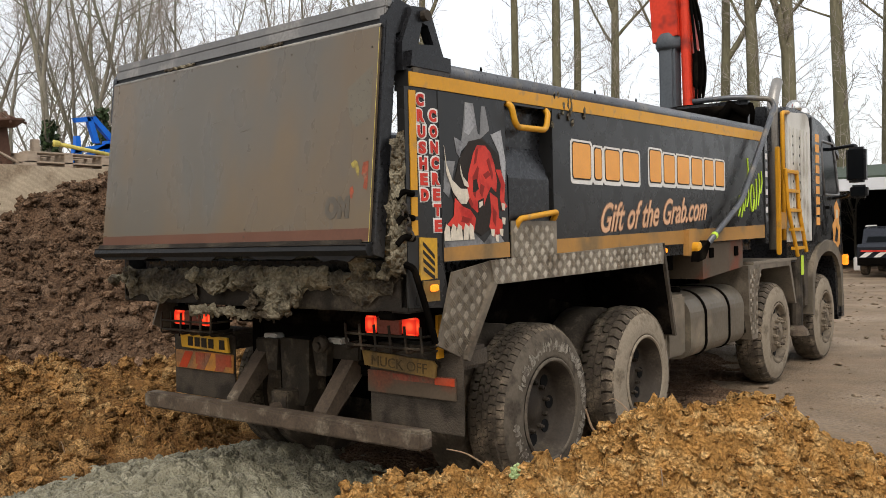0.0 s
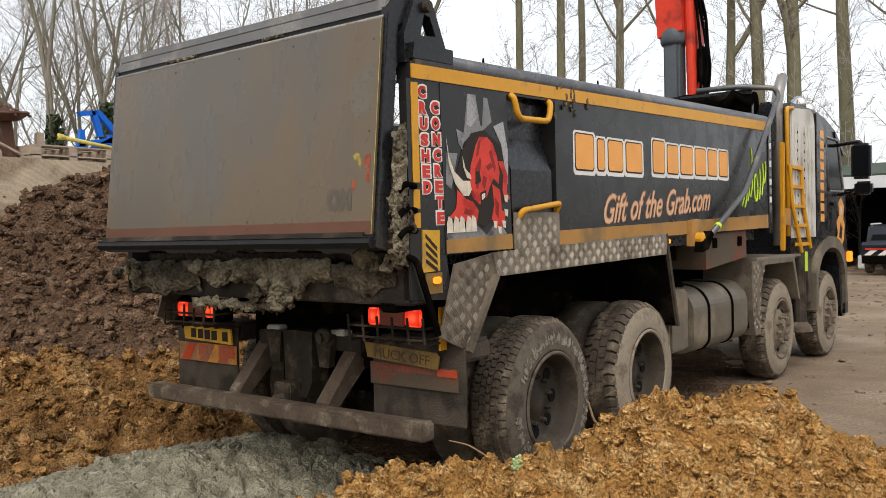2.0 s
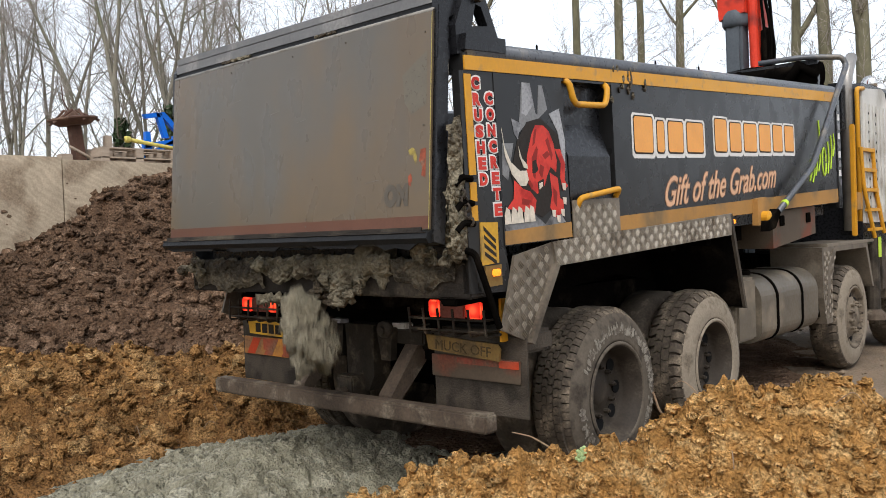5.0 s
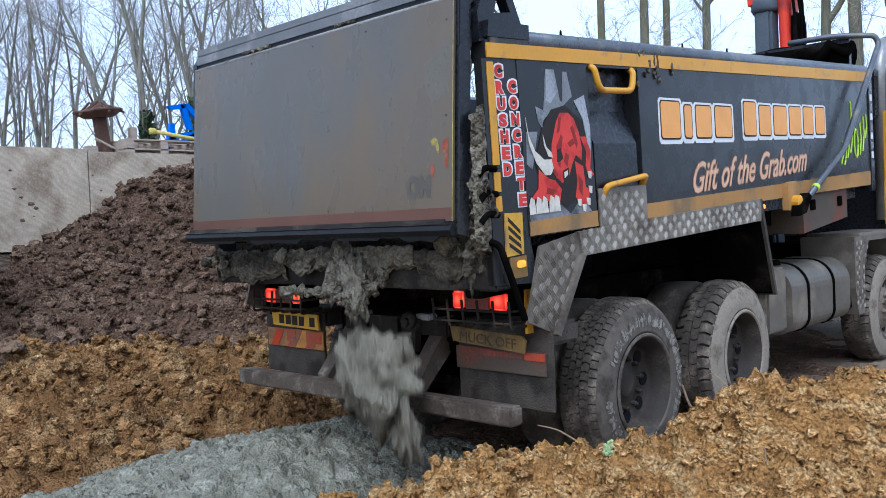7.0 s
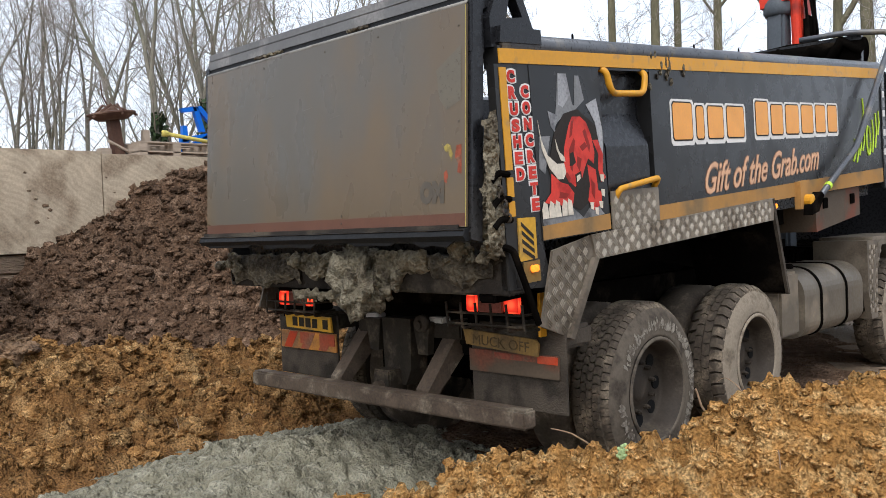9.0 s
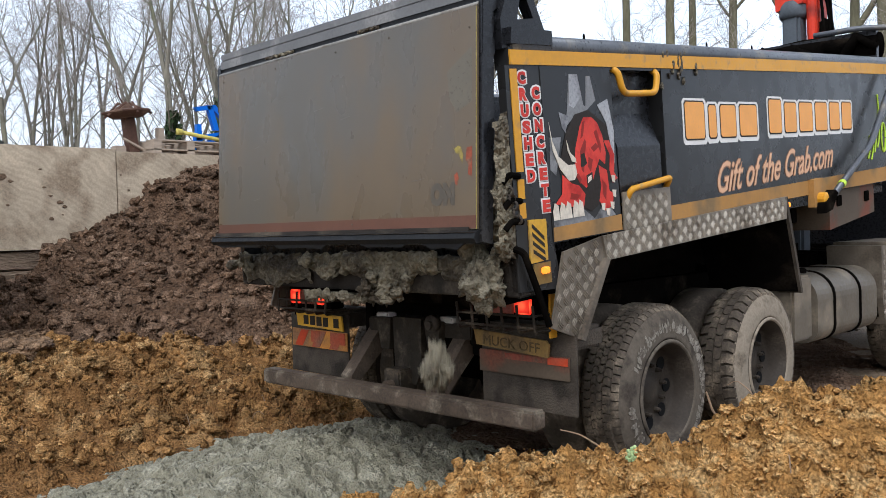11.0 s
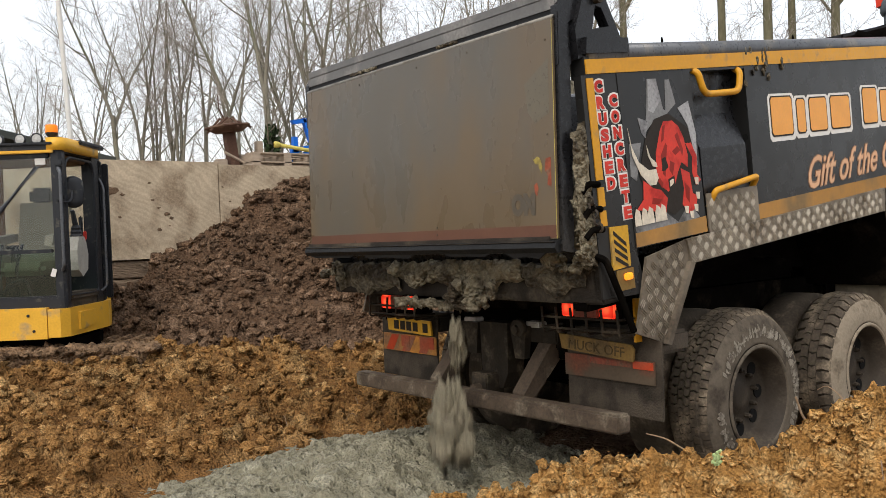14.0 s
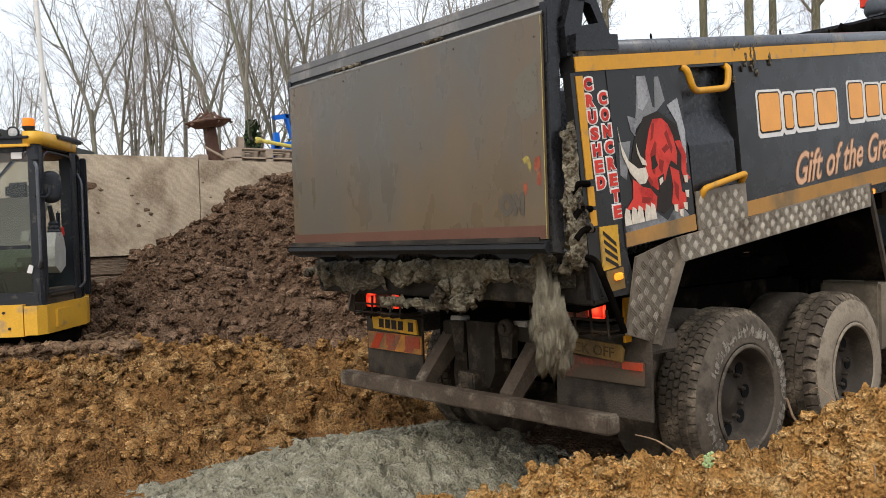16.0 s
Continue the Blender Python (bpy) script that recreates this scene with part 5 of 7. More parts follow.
# name on the side: plain blocks, letter by letter
def chamfered(a, b, z0, z1, c):
    return [(a + c, z0), (b - c, z0), (b, z0 + c), (b, z1 - c), (b - c, z1), (a + c, z1), (a, z1 - c), (a, z0 + c)]


for y0, z0, y1, z1, widths, big in ((1.27, 1.965, 2.31, 2.215, (1.15, 0.6, 1.05, 1.2), 0), (2.45, 1.985, 4.09, 2.245, (1, 1, 1.15, 1.1, 1, 1), 0)):
    tot, a = sum(widths), y0
    for k, w in enumerate(widths):
        b = a + (y1 - y0) * w / tot
        dz = 0.012 * (a - y0)
        hi = z1 + dz - (0.0 if k == 0 else 0.022)
        patch("name_block_edge", chamfered(a - 0.012, b - 0.012, z0 - 0.024 + dz, hi + 0.014, 0.02), M_WHITE, 1.2455, "white block edge")
        patch("name_block_line", chamfered(a + 0.006, b - 0.036, z0 + 0.004 + dz, hi, 0.018), M_INK, 1.2475, "black block line")
        patch("name_block", chamfered(a + 0.014, b - 0.046, z0 + 0.014 + dz, hi - 0.009, 0.016), M_GOLD, 1.2495, "orange gold block")
        a = b
text_mesh("script_edge", "Gift of the Grab.com", 0.2, M_SCRIPT, tip, (1.2455, 1.655, 1.612), (0, 1, 0.05), (0, 0, 1), "brown shade round the words", width=1.97, height=0.212, shear=0.5, offset=0.007)
text_mesh("script_lettering", "Gift of the Grab.com", 0.2, M_SALMON, tip, (1.2475, 1.66, 1.618), (0, 1, 0.05), (0, 0, 1), "peach script words", width=1.96, height=0.20, shear=0.5, offset=0.001)
for a, b, da, db in ((4.42, 1.75, 0.05, 0.20), (4.50, 1.74, 0.04, 0.22), (4.58, 1.80, 0.03, 0.20), (4.68, 2.05, 0.02, 0.26), (4.66, 1.84, 0.04, 0.22), (4.92, 1.82, 0.02, 0.30), (5.0, 1.86, 0.03, 0.32), (5.08, 1.98, 0.03, 0.22)):
    part("lime_mark", tube(B(), rounded([(1.247, a, b), (1.247, a + da + 0.02, b + db * 0.5), (1.247, a + da, b + db)], 0.03), 0.009, 6), M_LIME, tip, "lime green brushed stroke")
part("lime_mark", tube(B(), [(1.247, 4.82 + 0.05 * math.cos(t), 1.93 + 0.13 * math.sin(t)) for t in np.linspace(0, 6.2, 16)], 0.010, 6), M_LIME, tip, "lime green brushed ring")
part("front_post", box(B(), 1.15, 1.255, 5.2, 5.3, 1.48, rail_z(5.2) - 0.1), M_SIDE, tip)
for k in range(9):
    part("post_bar", box(B(), 1.255, 1.258, 5.22, 5.28, 1.70 + 0.09 * k, 1.76 + 0.09 * k), M_WHITE if k % 2 else M_GREYV, tip, "pale bar")
# grab handles
part("grab_handle", tube(B(), rounded([(1.22, 0.54, 2.385), (1.262, 0.555, 2.36), (1.268, 0.59, 2.24), (1.268, 0.93, 2.25), (1.262, 0.965, 2.36), (1.22, 0.975, 2.39)], 0.05), 0.019, 10), M_YELLOW, tip, "yellow grab handle", smooth=True)
part("grab_handle", tube(B(), rounded([(1.22, 0.60, 1.62), (1.275, 0.60, 1.71), (1.275, 1.03, 1.755), (1.22, 1.04, 1.68)], 0.03), 0.018, 10), M_YELLOW, tip, "yellow grab handle", smooth=True)
part("lock_box", prism(B(), [(3.10, 1.42), (3.28, 1.42), (3.28, 1.64), (3.10, 1.63)], "x", 1.24, 1.29), M_OCHRE, tip, "yellow lever bracket", bevel=0.008)
part("lock_knob", lathe(B(), [(0.0, 0.05), (0.05, 0.05), (0.06, 0.03), (0.06, 0.0)], (1.29, 3.20, 1.48), "x", 14)[0], M_YELLOW, tip)
part("sheet_arm", tube(B(), rounded([(1.33, 3.22, 1.43), (1.33, 4.25, 1.875), (1.33, 5.31, 2.86), (1.30, 5.29, 2.94), (1.0, 5.1, 2.97), (0.6, 5.0, 2.96)], 0.12, 6), 0.027, 10), M_RAIL, tip, "dark steel sheeting arm", smooth=True)
part("arm_band", tube(B(), [(1.33, 3.535, 1.566), (1.33, 3.575, 1.583)], 0.032, 10), M_LIME, tip, "lime tape band")
part("arm_foot", prism(B(), [(3.13, 1.37), (3.27, 1.39), (3.39, 1.51), (3.34, 1.54), (3.15, 1.45)], "x", 1.29, 1.36), M_CHASSIS, tip, bevel=0.01)
part("sheet_roll", tube(B(), [(-1.1, 5.28, 2.84), (-0.3, 5.26, 2.80), (0.4, 5.3, 2.85), (1.1, 5.28, 2.80)], 0.13, 12), M_CHASSIS, tip, "rolled black load sheet", smooth=True)
for k in range(7):
    part("sheet_fold", tube(B(), [(-1.0 + 0.3 * k, 5.14, 2.68), (-0.85 + 0.3 * k, 5.12, 2.90 - 0.02 * (k % 3)), (-0.7 + 0.3 * k, 5.2, 2.78)], 0.07, 8, 0.05), M_CHASSIS, tip, "bunched black sheet", smooth=True)
part("side_locker", prism(B(), [(3.62, 1.20), (4.66, 1.27), (4.66, 1.53), (3.62, 1.505)], "x", 0.85, 1.2), M_BOARD, tip, "dusty brown side locker", bevel=0.012)
for yy in (3.82, 4.46):
    part("locker_latch", box(B(), 1.2, 1.212, yy - 0.05, yy + 0.05, 1.38, 1.47), M_CHASSIS, tip, bevel=0.004)

# tread-plate mudguards on the body


def tread_pattern(pts_y, z_lo, z_hi, x, name="tread_pattern", cell=0.058, material=M_TREAD, parent=None):
    bm = B()
    y0, y1 = pts_y
    for i in range(int((y1 - y0) / cell)):
        for j in range(14):
            yc = y0 + (i + 0.5) * cell
            zc = z_lo(yc) + (j + 0.5) * cell * 0.78
            if zc > z_hi(yc) - 0.012:
                break
            s = 1 if (i + j) % 2 else -1
            d = Vector((0, math.cos(0.8 * s), math.sin(0.8 * s)))
            w = Vector((0, -d.z, d.y))
            for q in (-1, 0, 1):
                c = Vector((x, yc, zc)) + w * q * 0.0125
                a, b = 0.027 - 0.004 * abs(q), 0.0045
                base = [bm.verts.new(c + d * p * a + w * r * b) for p, r in ((-1, 0), (-0.6, -1), (0.6, -1), (1, 0), (0.6, 1), (-0.6, 1))]
                top = [bm.verts.new(c + d * p * a * 0.85 + w * r * b * 0.5 + Vector((0.004, 0, 0))) for p, r in ((-1, 0), (-0.6, -1), (0.6, -1), (1, 0), (0.6, 1), (-0.6, 1))]
                bm.faces.new(top)
                for k in range(6):
                    bm.faces.new((base[k], base[(k + 1) % 6], top[(k + 1) % 6], top[k]))
    part(name, bm, material, parent or tip, "raised tread pattern")


def lin(a, za, b, zb):
    return lambda y: za + (zb - za) * (y - a) / (b - a)


part("guard_top", prism(B(), [(0.30, 1.478), (2.64, 1.535), (2.62, 1.375), (0.33, 1.345)], "x", 1.253, 1.275), M_TREAD_BASE, tip, "aluminium tread plate mudguard", bevel=0.004)
tread_pattern((0.32, 2.62), lin(0.33, 1.35, 2.62, 1.38), lin(0.3, 1.475, 2.64, 1.533), 1.276)
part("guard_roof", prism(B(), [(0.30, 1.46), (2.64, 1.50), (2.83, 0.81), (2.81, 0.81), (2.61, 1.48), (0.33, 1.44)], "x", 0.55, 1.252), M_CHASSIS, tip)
part("guard_front", prism(B(), [(2.61, 1.53), (2.65, 1.535), (2.85, 0.80), (2.82, 0.80)], "x", 1.1, 1.275), M_FLAP, tip, "thin guard edge")
# The rear guard's shade is in its plate and bar colours.
part("guard_rear", prism(B(), [(-0.03, 1.43), (0.33, 1.478), (0.335, 1.345), (0.06, 0.965), (-0.165, 1.06)], "x", 1.245, 1.262), M_TREAD_SHADE_MUD, tip, "aluminium tread plate mudguard", bevel=0.004)
part("guard_rear_flange", prism(B(), [(0.30, 1.36), (0.335, 1.345), (0.065, 0.955), (0.03, 0.97)], "x", 1.25, 1.29), M_TREAD_SHADE_MUD, tip, bevel=0.003)
tread_pattern((-0.13, 0.29), lambda y: max(1.06 - (y + 0.165) * 0.42, 0.965 + (y - 0.06) * 1.40) + 0.01, lambda y: min(1.43 + (y + 0.03) * 0.13, 1.06 + (y + 0.165) * 2.74), 1.263, material=M_TREAD_SHADE_MUD_BAR)
part("guard_infill", box(B(), 1.246, 1.258, 0.54, 1.05, 1.485, 1.70), M_TREAD_BASE, tip, "aluminium tread plate infill", bevel=0.003)
tread_pattern((0.55, 1.04), lambda y: 1.49, lambda y: 1.69, 1.259)

part("guard_top", prism(B(), [(0.30, 1.478), (2.64, 1.535), (2.62, 1.375), (0.33, 1.345)], "x", -1.275, -1.253), M_TREAD_BASE, tip, "aluminium tread plate mudguard", bevel=0.004)
part("guard_roof", prism(B(), [(0.30, 1.46), (2.64, 1.50), (2.83, 0.81), (2.81, 0.81), (2.61, 1.48), (0.33, 1.44)], "x", -1.252, -0.55), M_CHASSIS, tip)
part("guard_rear", prism(B(), [(-0.03, 1.43), (0.33, 1.478), (0.335, 1.345), (0.06, 0.965), (-0.165, 1.06)], "x", -1.262, -1.245), M_TREAD_SHADE_MUD, tip, "aluminium tread plate mudguard", bevel=0.004)
# Added dark plates standing in for the shade under the body.
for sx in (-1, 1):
    part("blackout_plate", prism(B(), [(0.0, 1.42), (2.65, 1.47), (2.8, 1.0), (2.2, 1.12), (0.2, 1.02)], "x", sx * 0.53 - 0.006, sx * 0.53 + 0.006), M_CHASSIS, tip, "dark plate added to black out the view under the truck")

tread_pattern((4.74, 5.10), lambda y: 0.60 if y < 4.95 else 0.98 + (y - 4.98) * 2.1, lambda y: 1.27, 1.236, material=M_TREAD_SHADE_MUD_BAR, parent=truck)

# rear sill, hinge ears, tailgate
part("rear_sill", box(B(), -1.26, 1.24, -0.37, -0.22, 1.24, 1.44), M_SILL, tip, "mud-caked black rear sill", bevel=0.01)
part("rear_corner", box(B(), 1.02, 1.13, -0.36, -0.06, 1.2, 1.45), M_CHASSIS, tip, bevel=0.01)
part("brake_hose", tube(B(), rounded([(1.22, -0.40, 1.49), (1.27, -0.36, 1.47), (1.275, -0.27, 1.25), (1.27, -0.2, 1.08)], 0.08), 0.017, 8), M_CHASSIS, tip, "black hanging hose")
for sx in (-1, 1):
    ear_o = [(-0.36, 2.44), (0.0, 2.48), (-0.01, 2.545), (-0.03, 2.55), (-0.12, 2.745), (-0.17, 2.78), (-0.27, 2.77), (-0.36, 2.58)]
    hole = [(-0.235, 2.585), (-0.11, 2.60), (-0.155, 2.69), (-0.20, 2.70)]
    eb = B()
    for xa in (1.17, 1.23):
        vo = [eb.verts.new((sx * xa, a, b)) for a, b in ear_o]
        vh = [eb.verts.new((sx * xa, a, b)) for a, b in hole]
        es = [eb.edges.new((vo[i], vo[(i + 1) % 8])) for i in range(8)] + [eb.edges.new((vh[i], vh[(i + 1) % 4])) for i in range(4)]
        bmesh.ops.triangle_fill(eb, use_beauty=True, edges=es)
    eb.verts.ensure_lookup_table()
    for base, n in ((0, 8), (8, 4)):
        for i in range(n):
            eb.faces.new((eb.verts[base + i], eb.verts[base + (i + 1) % n], eb.verts[12 + base + (i + 1) % n], eb.verts[12 + base + i]))
    part("hinge_ear", eb, M_BLACK, tip, "black hinge bracket with triangular hole")
    part("ear_base", prism(B(), [(-0.335, 2.46), (-0.01, 2.468), (-0.01, 2.54), (-0.32, 2.54)], "x", *sorted((sx * 1.12, sx * 1.262))), M_BLACK, tip, bevel=0.008)
    part("hinge_pin", tube(B(), [(sx * 1.12, -0.19, 2.735), (sx * 1.26, -0.19, 2.735)], 0.028, 12), M_RIM, tip)
    part("hinge_arm", prism(B(), [(-0.20, 2.70), (-0.17, 2.76), (-0.36, 2.80), (-0.44, 2.70), (-0.47, 2.42), (-0.43, 2.36), (-0.38, 2.42), (-0.37, 2.62)], "x", *sorted((sx * 1.20, sx * 1.16))), M_BLACK, tip, "black tailgate hinge arm", bevel=0.006)
gate_prof = [(-0.44, 2.67), (-0.56, 1.59), (-0.575, 1.575), (-0.575, 1.54), (-0.50, 1.52), (-0.40, 2.36), (-0.385, 2.67)]
part("tailgate", prism(B(), gate_prof, "x", -1.18, 1.205), M_BLACK, tip, "black tailgate frame hanging ajar", bevel=0.008)


def gate_y(z):
    return -0.44 - 0.12 * (2.67 - z) / 1.08


part("tailgate_panel", prism(B(), [(gate_y(2.66) - 0.004, 2.66), (gate_y(1.60) - 0.004, 1.60), (gate_y(1.60) - 0.016, 1.60), (gate_y(2.645) - 0.016, 2.645)], "x", -1.16, 1.178), M_GATE, tip, "dusty brown tailgate panel", bevel=0.004)
part("dust_band", prism(B(), [(gate_y(1.67) - 0.0175, 1.665), (gate_y(1.605) - 0.0175, 1.605), (gate_y(1.605) - 0.0165, 1.605), (gate_y(1.67) - 0.0165, 1.665)], "x", -1.155, 1.173), M_GATE_RED, tip, "reddish dust band")
part("gate_edge_line", prism(B(), [(gate_y(2.64) - 0.0178, 2.64), (gate_y(1.60) - 0.0178, 1.60), (gate_y(1.60) - 0.0165, 1.60), (gate_y(2.64) - 0.0165, 2.64)], "x", 1.1735, 1.1755), M_LINE, tip, "thin yellow edge line")
part("gate_lip", prism(B(), [(-0.555, 1.60), (-0.60, 1.588), (-0.615, 1.56), (-0.60, 1.535), (-0.53, 1.53)], "x", -1.20, 1.19), M_RUBBER, tip, "black rubber lip", bevel=0.006)
part("lip_plate", prism(B(), [(gate_y(1.61) - 0.022, 1.612), (-0.588, 1.585), (-0.575, 1.580), (gate_y(1.61) - 0.006, 1.606)], "x", -1.19, 1.13), M_SILL, tip, "bent grimy steel strip")
part("lip_edge", tube(B(), [(-1.2 + 2.38 * k / 40, -0.604, 1.588 + 0.001 * math.sin(k * 1.7)) for k in range(41)], 0.003, 6), M_SILL, tip, "worn steel edge", smooth=True)
for x0, x1, dz in ((-1.18, -0.6, 0.012), (-0.52, 0.05, 0.02), (0.3, 0.72, 0.014), (0.8, 1.12, 0.025)):
    part("torn_rubber", prism(B(), [(x0, 1.54), (x1, 1.54), (x1 - 0.06, 1.53 - dz), ((x0 + x1) / 2, 1.525 - dz * 0.4), (x0 + 0.09, 1.53 - dz)], "y", -0.598, -0.585), M_RUBBER, tip)
part("top_bead", tube(B(), [(-1.16, -0.448, 2.650), (1.178, -0.448, 2.650)], 0.012, 12), M_EDGE, tip, "worn pale folded edge", smooth=True)
# Solid black strip in place of the gap's shade.
part("gap_shade_strip", box(B(), -1.165, 1.17, -0.432, -0.40, 2.655, 2.705), M_RUBBER, tip, "black strip standing in for the shaded gap under the boards")
for x0, x1 in ((-0.62, -0.33), (0.28, 0.45)):
    part("gap_filler", tube(B(), [(x0 + (x1 - x0) * k / 12, -0.44, 2.678 + 0.004 * math.sin(k * 2.1)) for k in range(13)], 0.010, 6), M_CRUST, tip, "dried concrete in the gap")
for z0, z1, yy in ((2.684, 2.742, -0.437), (2.744, 2.79, -0.427)):
    part("top_board", box(B(), -1.17, 1.19, yy, yy + 0.05, z0, z1), M_TOPBOARD, tip, "grey top board", bevel=0.006)
for xx, zz in ((-1.1, 2.6), (-0.5, 2.6), (0.1, 2.6), (0.55, 2.6), (1.13, 2.55), (1.13, 2.1), (0.25, 1.64), (0.25, 1.68), (0.26, 1.61), (-0.6, 1.62)):
    part("bolt", lathe(B(), [(0, 0.005), (-0.004, 0.005), (-0.005, 0.0)], (xx, gate_y(zz) - 0.016, zz), "y", 8)[0], M_FADE, tip)
# worn marks on the panel
for pts, mm, lb_ in (([(1.015, 2.01), (1.03, 1.985), (1.055, 2.0), (1.075, 1.99), (1.09, 1.95), (1.085, 1.91), (1.06, 1.955), (1.04, 1.965)], M_SCARYELLOW, "worn yellow mark"), ([(1.112, 1.985), (1.148, 1.99), (1.148, 1.845), (1.120, 1.86), (1.125, 1.90), (1.105, 1.93)], M_SCARRED, "worn red mark"), ([(1.03, 1.86), (1.05, 1.875), (1.06, 1.845), (1.05, 1.81), (1.035, 1.82)], M_SCARRED, "worn red mark"),
                     ([(0.98, 2.36), (1.147, 2.46), (1.147, 2.20), (1.05, 2.16), (1.0, 2.22)], M_SCAR, "paler peeled patch")):
    bm = B()
    f = [bm.verts.new((a, gate_y(b) - 0.0172, b)) for a, b in pts]
    bm.faces.new(f)
    part("panel_mark", bm, mm, tip, lb_)


text_mesh("lettering", "OM", 0.1, M_FADE, tip, (0.865, gate_y(1.715) - 0.0175, 1.715), (1, 0, 0), (0, 0.111, 1), "faded dark bold letters", width=0.17, height=0.115, depth=0.0004, offset=0.008)
rs_ = random.Random(12)
for k in range(7):
    a, b, ln = rs_.uniform(-1.0, 0.9), rs_.uniform(1.8, 2.55), rs_.uniform(0.03, 0.12)
    bm = prism(B(), [(a, b), (a + ln, b + 0.012), (a + ln, b + 0.0135), (a, b + 0.003)], "y", gate_y(b) - 0.0172, gate_y(b) - 0.0166)
    part("scratch", bm, M_EDGE, tip)


def crust(name, boxes, seed, label, n=3, amp=0.05):
    """Lumps of caked concrete, each box roughened."""
    bm = B()
    rnd = random.Random(seed)
    for x0, x1, y0, y1, z0, z1 in boxes:
        c = Vector(((x0 + x1) / 2, (y0 + y1) / 2, (z0 + z1) / 2))
        r = bmesh.ops.create_icosphere(bm, subdivisions=n, radius=0.5)
        off = Vector((rnd.random() * 50, rnd.random() * 50, 0))
        for v in r["verts"]:
            p = v.co.copy()
            q = Vector([math.copysign(abs(a * 2) ** 0.6 * 0.5, a) for a in p])
            w = c + Vector((q.x * (x1 - x0), q.y * (y1 - y0), q.z * (z1 - z0)))
            nn = noise.noise(w * 12 + off) + 0.6 * noise.noise(w * 27 + off) + 0.4 * noise.noise(w * 55 + off)
            v.co = w + p.normalized() * nn * amp
    part(name, bm, M_CRUST, tip, label, smooth=True)


def slab(name, cols, rows, spot, label, seed, material=M_CRUST):
    """A rough cake of concrete: a net over (u, v) whose points spot(u, v) gives, closed at the back."""
    bm = B()
    off = Vector((seed * 3.3, seed * 1.7, 0))
    net = []
    for j in range(rows + 1):
        line = []
        for i in range(cols + 1):
            p, back = spot(i / cols, j / rows)
            n1 = noise.noise(p * 6 + off) + 0.6 * abs(noise.noise(p * 14 + off)) + 0.4 * noise.noise(p * 30 + off) + 0.2 * noise.noise(p * 62 + off)
            edge = min(1.0, 4 * j / rows + 0.3, 5 * (1 - j / rows), 12 * i / cols, 12 * (1 - i / cols))
            line.append(bm.verts.new(p + back * (n1 * 0.9 + 0.55) * edge + Vector((0.018, 0, 0.025)) * noise.noise(p * 19 + off)))
        net.append(line)
    for j in range(rows):
        for i in range(cols):
            bm.faces.new((net[j][i], net[j][i + 1], net[j + 1][i + 1], net[j + 1][i]))
    part(name, bm, material, tip, label, smooth=True)


rc = random.Random(5)


def ragged(x, seed, lo, hi):
    n = noise.noise(Vector((x * 2.7, seed, 0))) + 0.8 * noise.noise(Vector((x * 7, seed, 0))) + 0.22 * noise.noise(Vector((x * 19, seed, 0)))
    return lo + (hi - lo) * min(1.0, max(0.0, 0.5 + 0.6 * n))


def sill_spot(u, v):
    x = -1.25 + 2.46 * u
    bottom = ragged(x, 3.0, 1.31, 1.44)
    z = 1.455 + (bottom - 1.455) * v
    return Vector((x, -0.374, z)), Vector((0, -0.028, 0))


def corner_spot(u, v):
    z = 2.14 - 0.70 * v
    w = 0.02 + 0.085 * v ** 0.8 + 0.012 * noise.noise(Vector((z * 15, 4, 0)))
    x = 1.245 - w + w * u
    return Vector((x, -0.40 + 0.02 * u, z)), Vector((0.02, -0.075 - 0.05 * v, 0))


def corner_side_spot(u, v):
    z = 2.10 - 0.62 * v
    y = -0.47 + 0.10 * u - 0.02 * v
    return Vector((1.235, y, z)), Vector((0.03, -0.01, 0))


def clot(name, label, seed, x0, x1, top, low, count, size, sag=0.5):
    """A cluster of wet lumps stuck together, lowest in its middle."""
    rnd = random.Random(seed)
    boxes = []
    for k in range(count):
        u = rnd.random()
        x = x0 + (x1 - x0) * u
        deep = low + (top - low) * (1 - math.sin(math.pi * u) ** sag) * 0.8
        z = top + (deep - top) * rnd.random() ** 0.8
        sx_, sz_ = size * rnd.uniform(0.45, 1.15), size * rnd.uniform(0.5, 1.2)
        y = -0.40 - 0.05 * rnd.random()
        boxes.append((x - sx_ / 2, x + sx_ / 2, y - sx_ * 0.4, y + sx_ * 0.4, z - sz_ / 2, z + sz_ / 2))
    crust(name, boxes, seed, label, n=4 if size > 0.11 else 3, amp=0.048)


slab("caked_concrete", 150, 22, sill_spot, "grey brown concrete caked on the sill", 6, M_SMEAR)


def block_spot(x0, x1, top, low, tip_at, tip_low, thick, y=-0.385):
    """A thick cake whose lower edge is ragged and deepest at one place."""
    def spot(u, v):
        x = x0 + (x1 - x0) * u
        dip = math.exp(-((x - tip_at) / (0.22 * (x1 - x0))) ** 2)
        bottom = ragged(x, x0 * 3 + 9.0, low - 0.02, low + 0.05) + (tip_low - low) * dip
        body = math.sin(math.pi * min(1.0, 0.06 + v * 0.97)) ** 0.35
        return Vector((x, y - 0.3 * thick * body, top + (bottom - top) * v)), Vector((0, -thick * 0.62 * body, 0))
    return spot


slab("block_of_concrete", 70, 30, block_spot(-0.10, 0.72, 1.475, 1.34, 0.30, 1.215, 0.08), "thick block of wet concrete hanging under the gate", 8)
slab("block_of_concrete", 60, 24, block_spot(-1.17, -0.42, 1.435, 1.27, -0.75, 1.25, 0.035), "flat cake of concrete on the sill", 14, M_SMEAR)
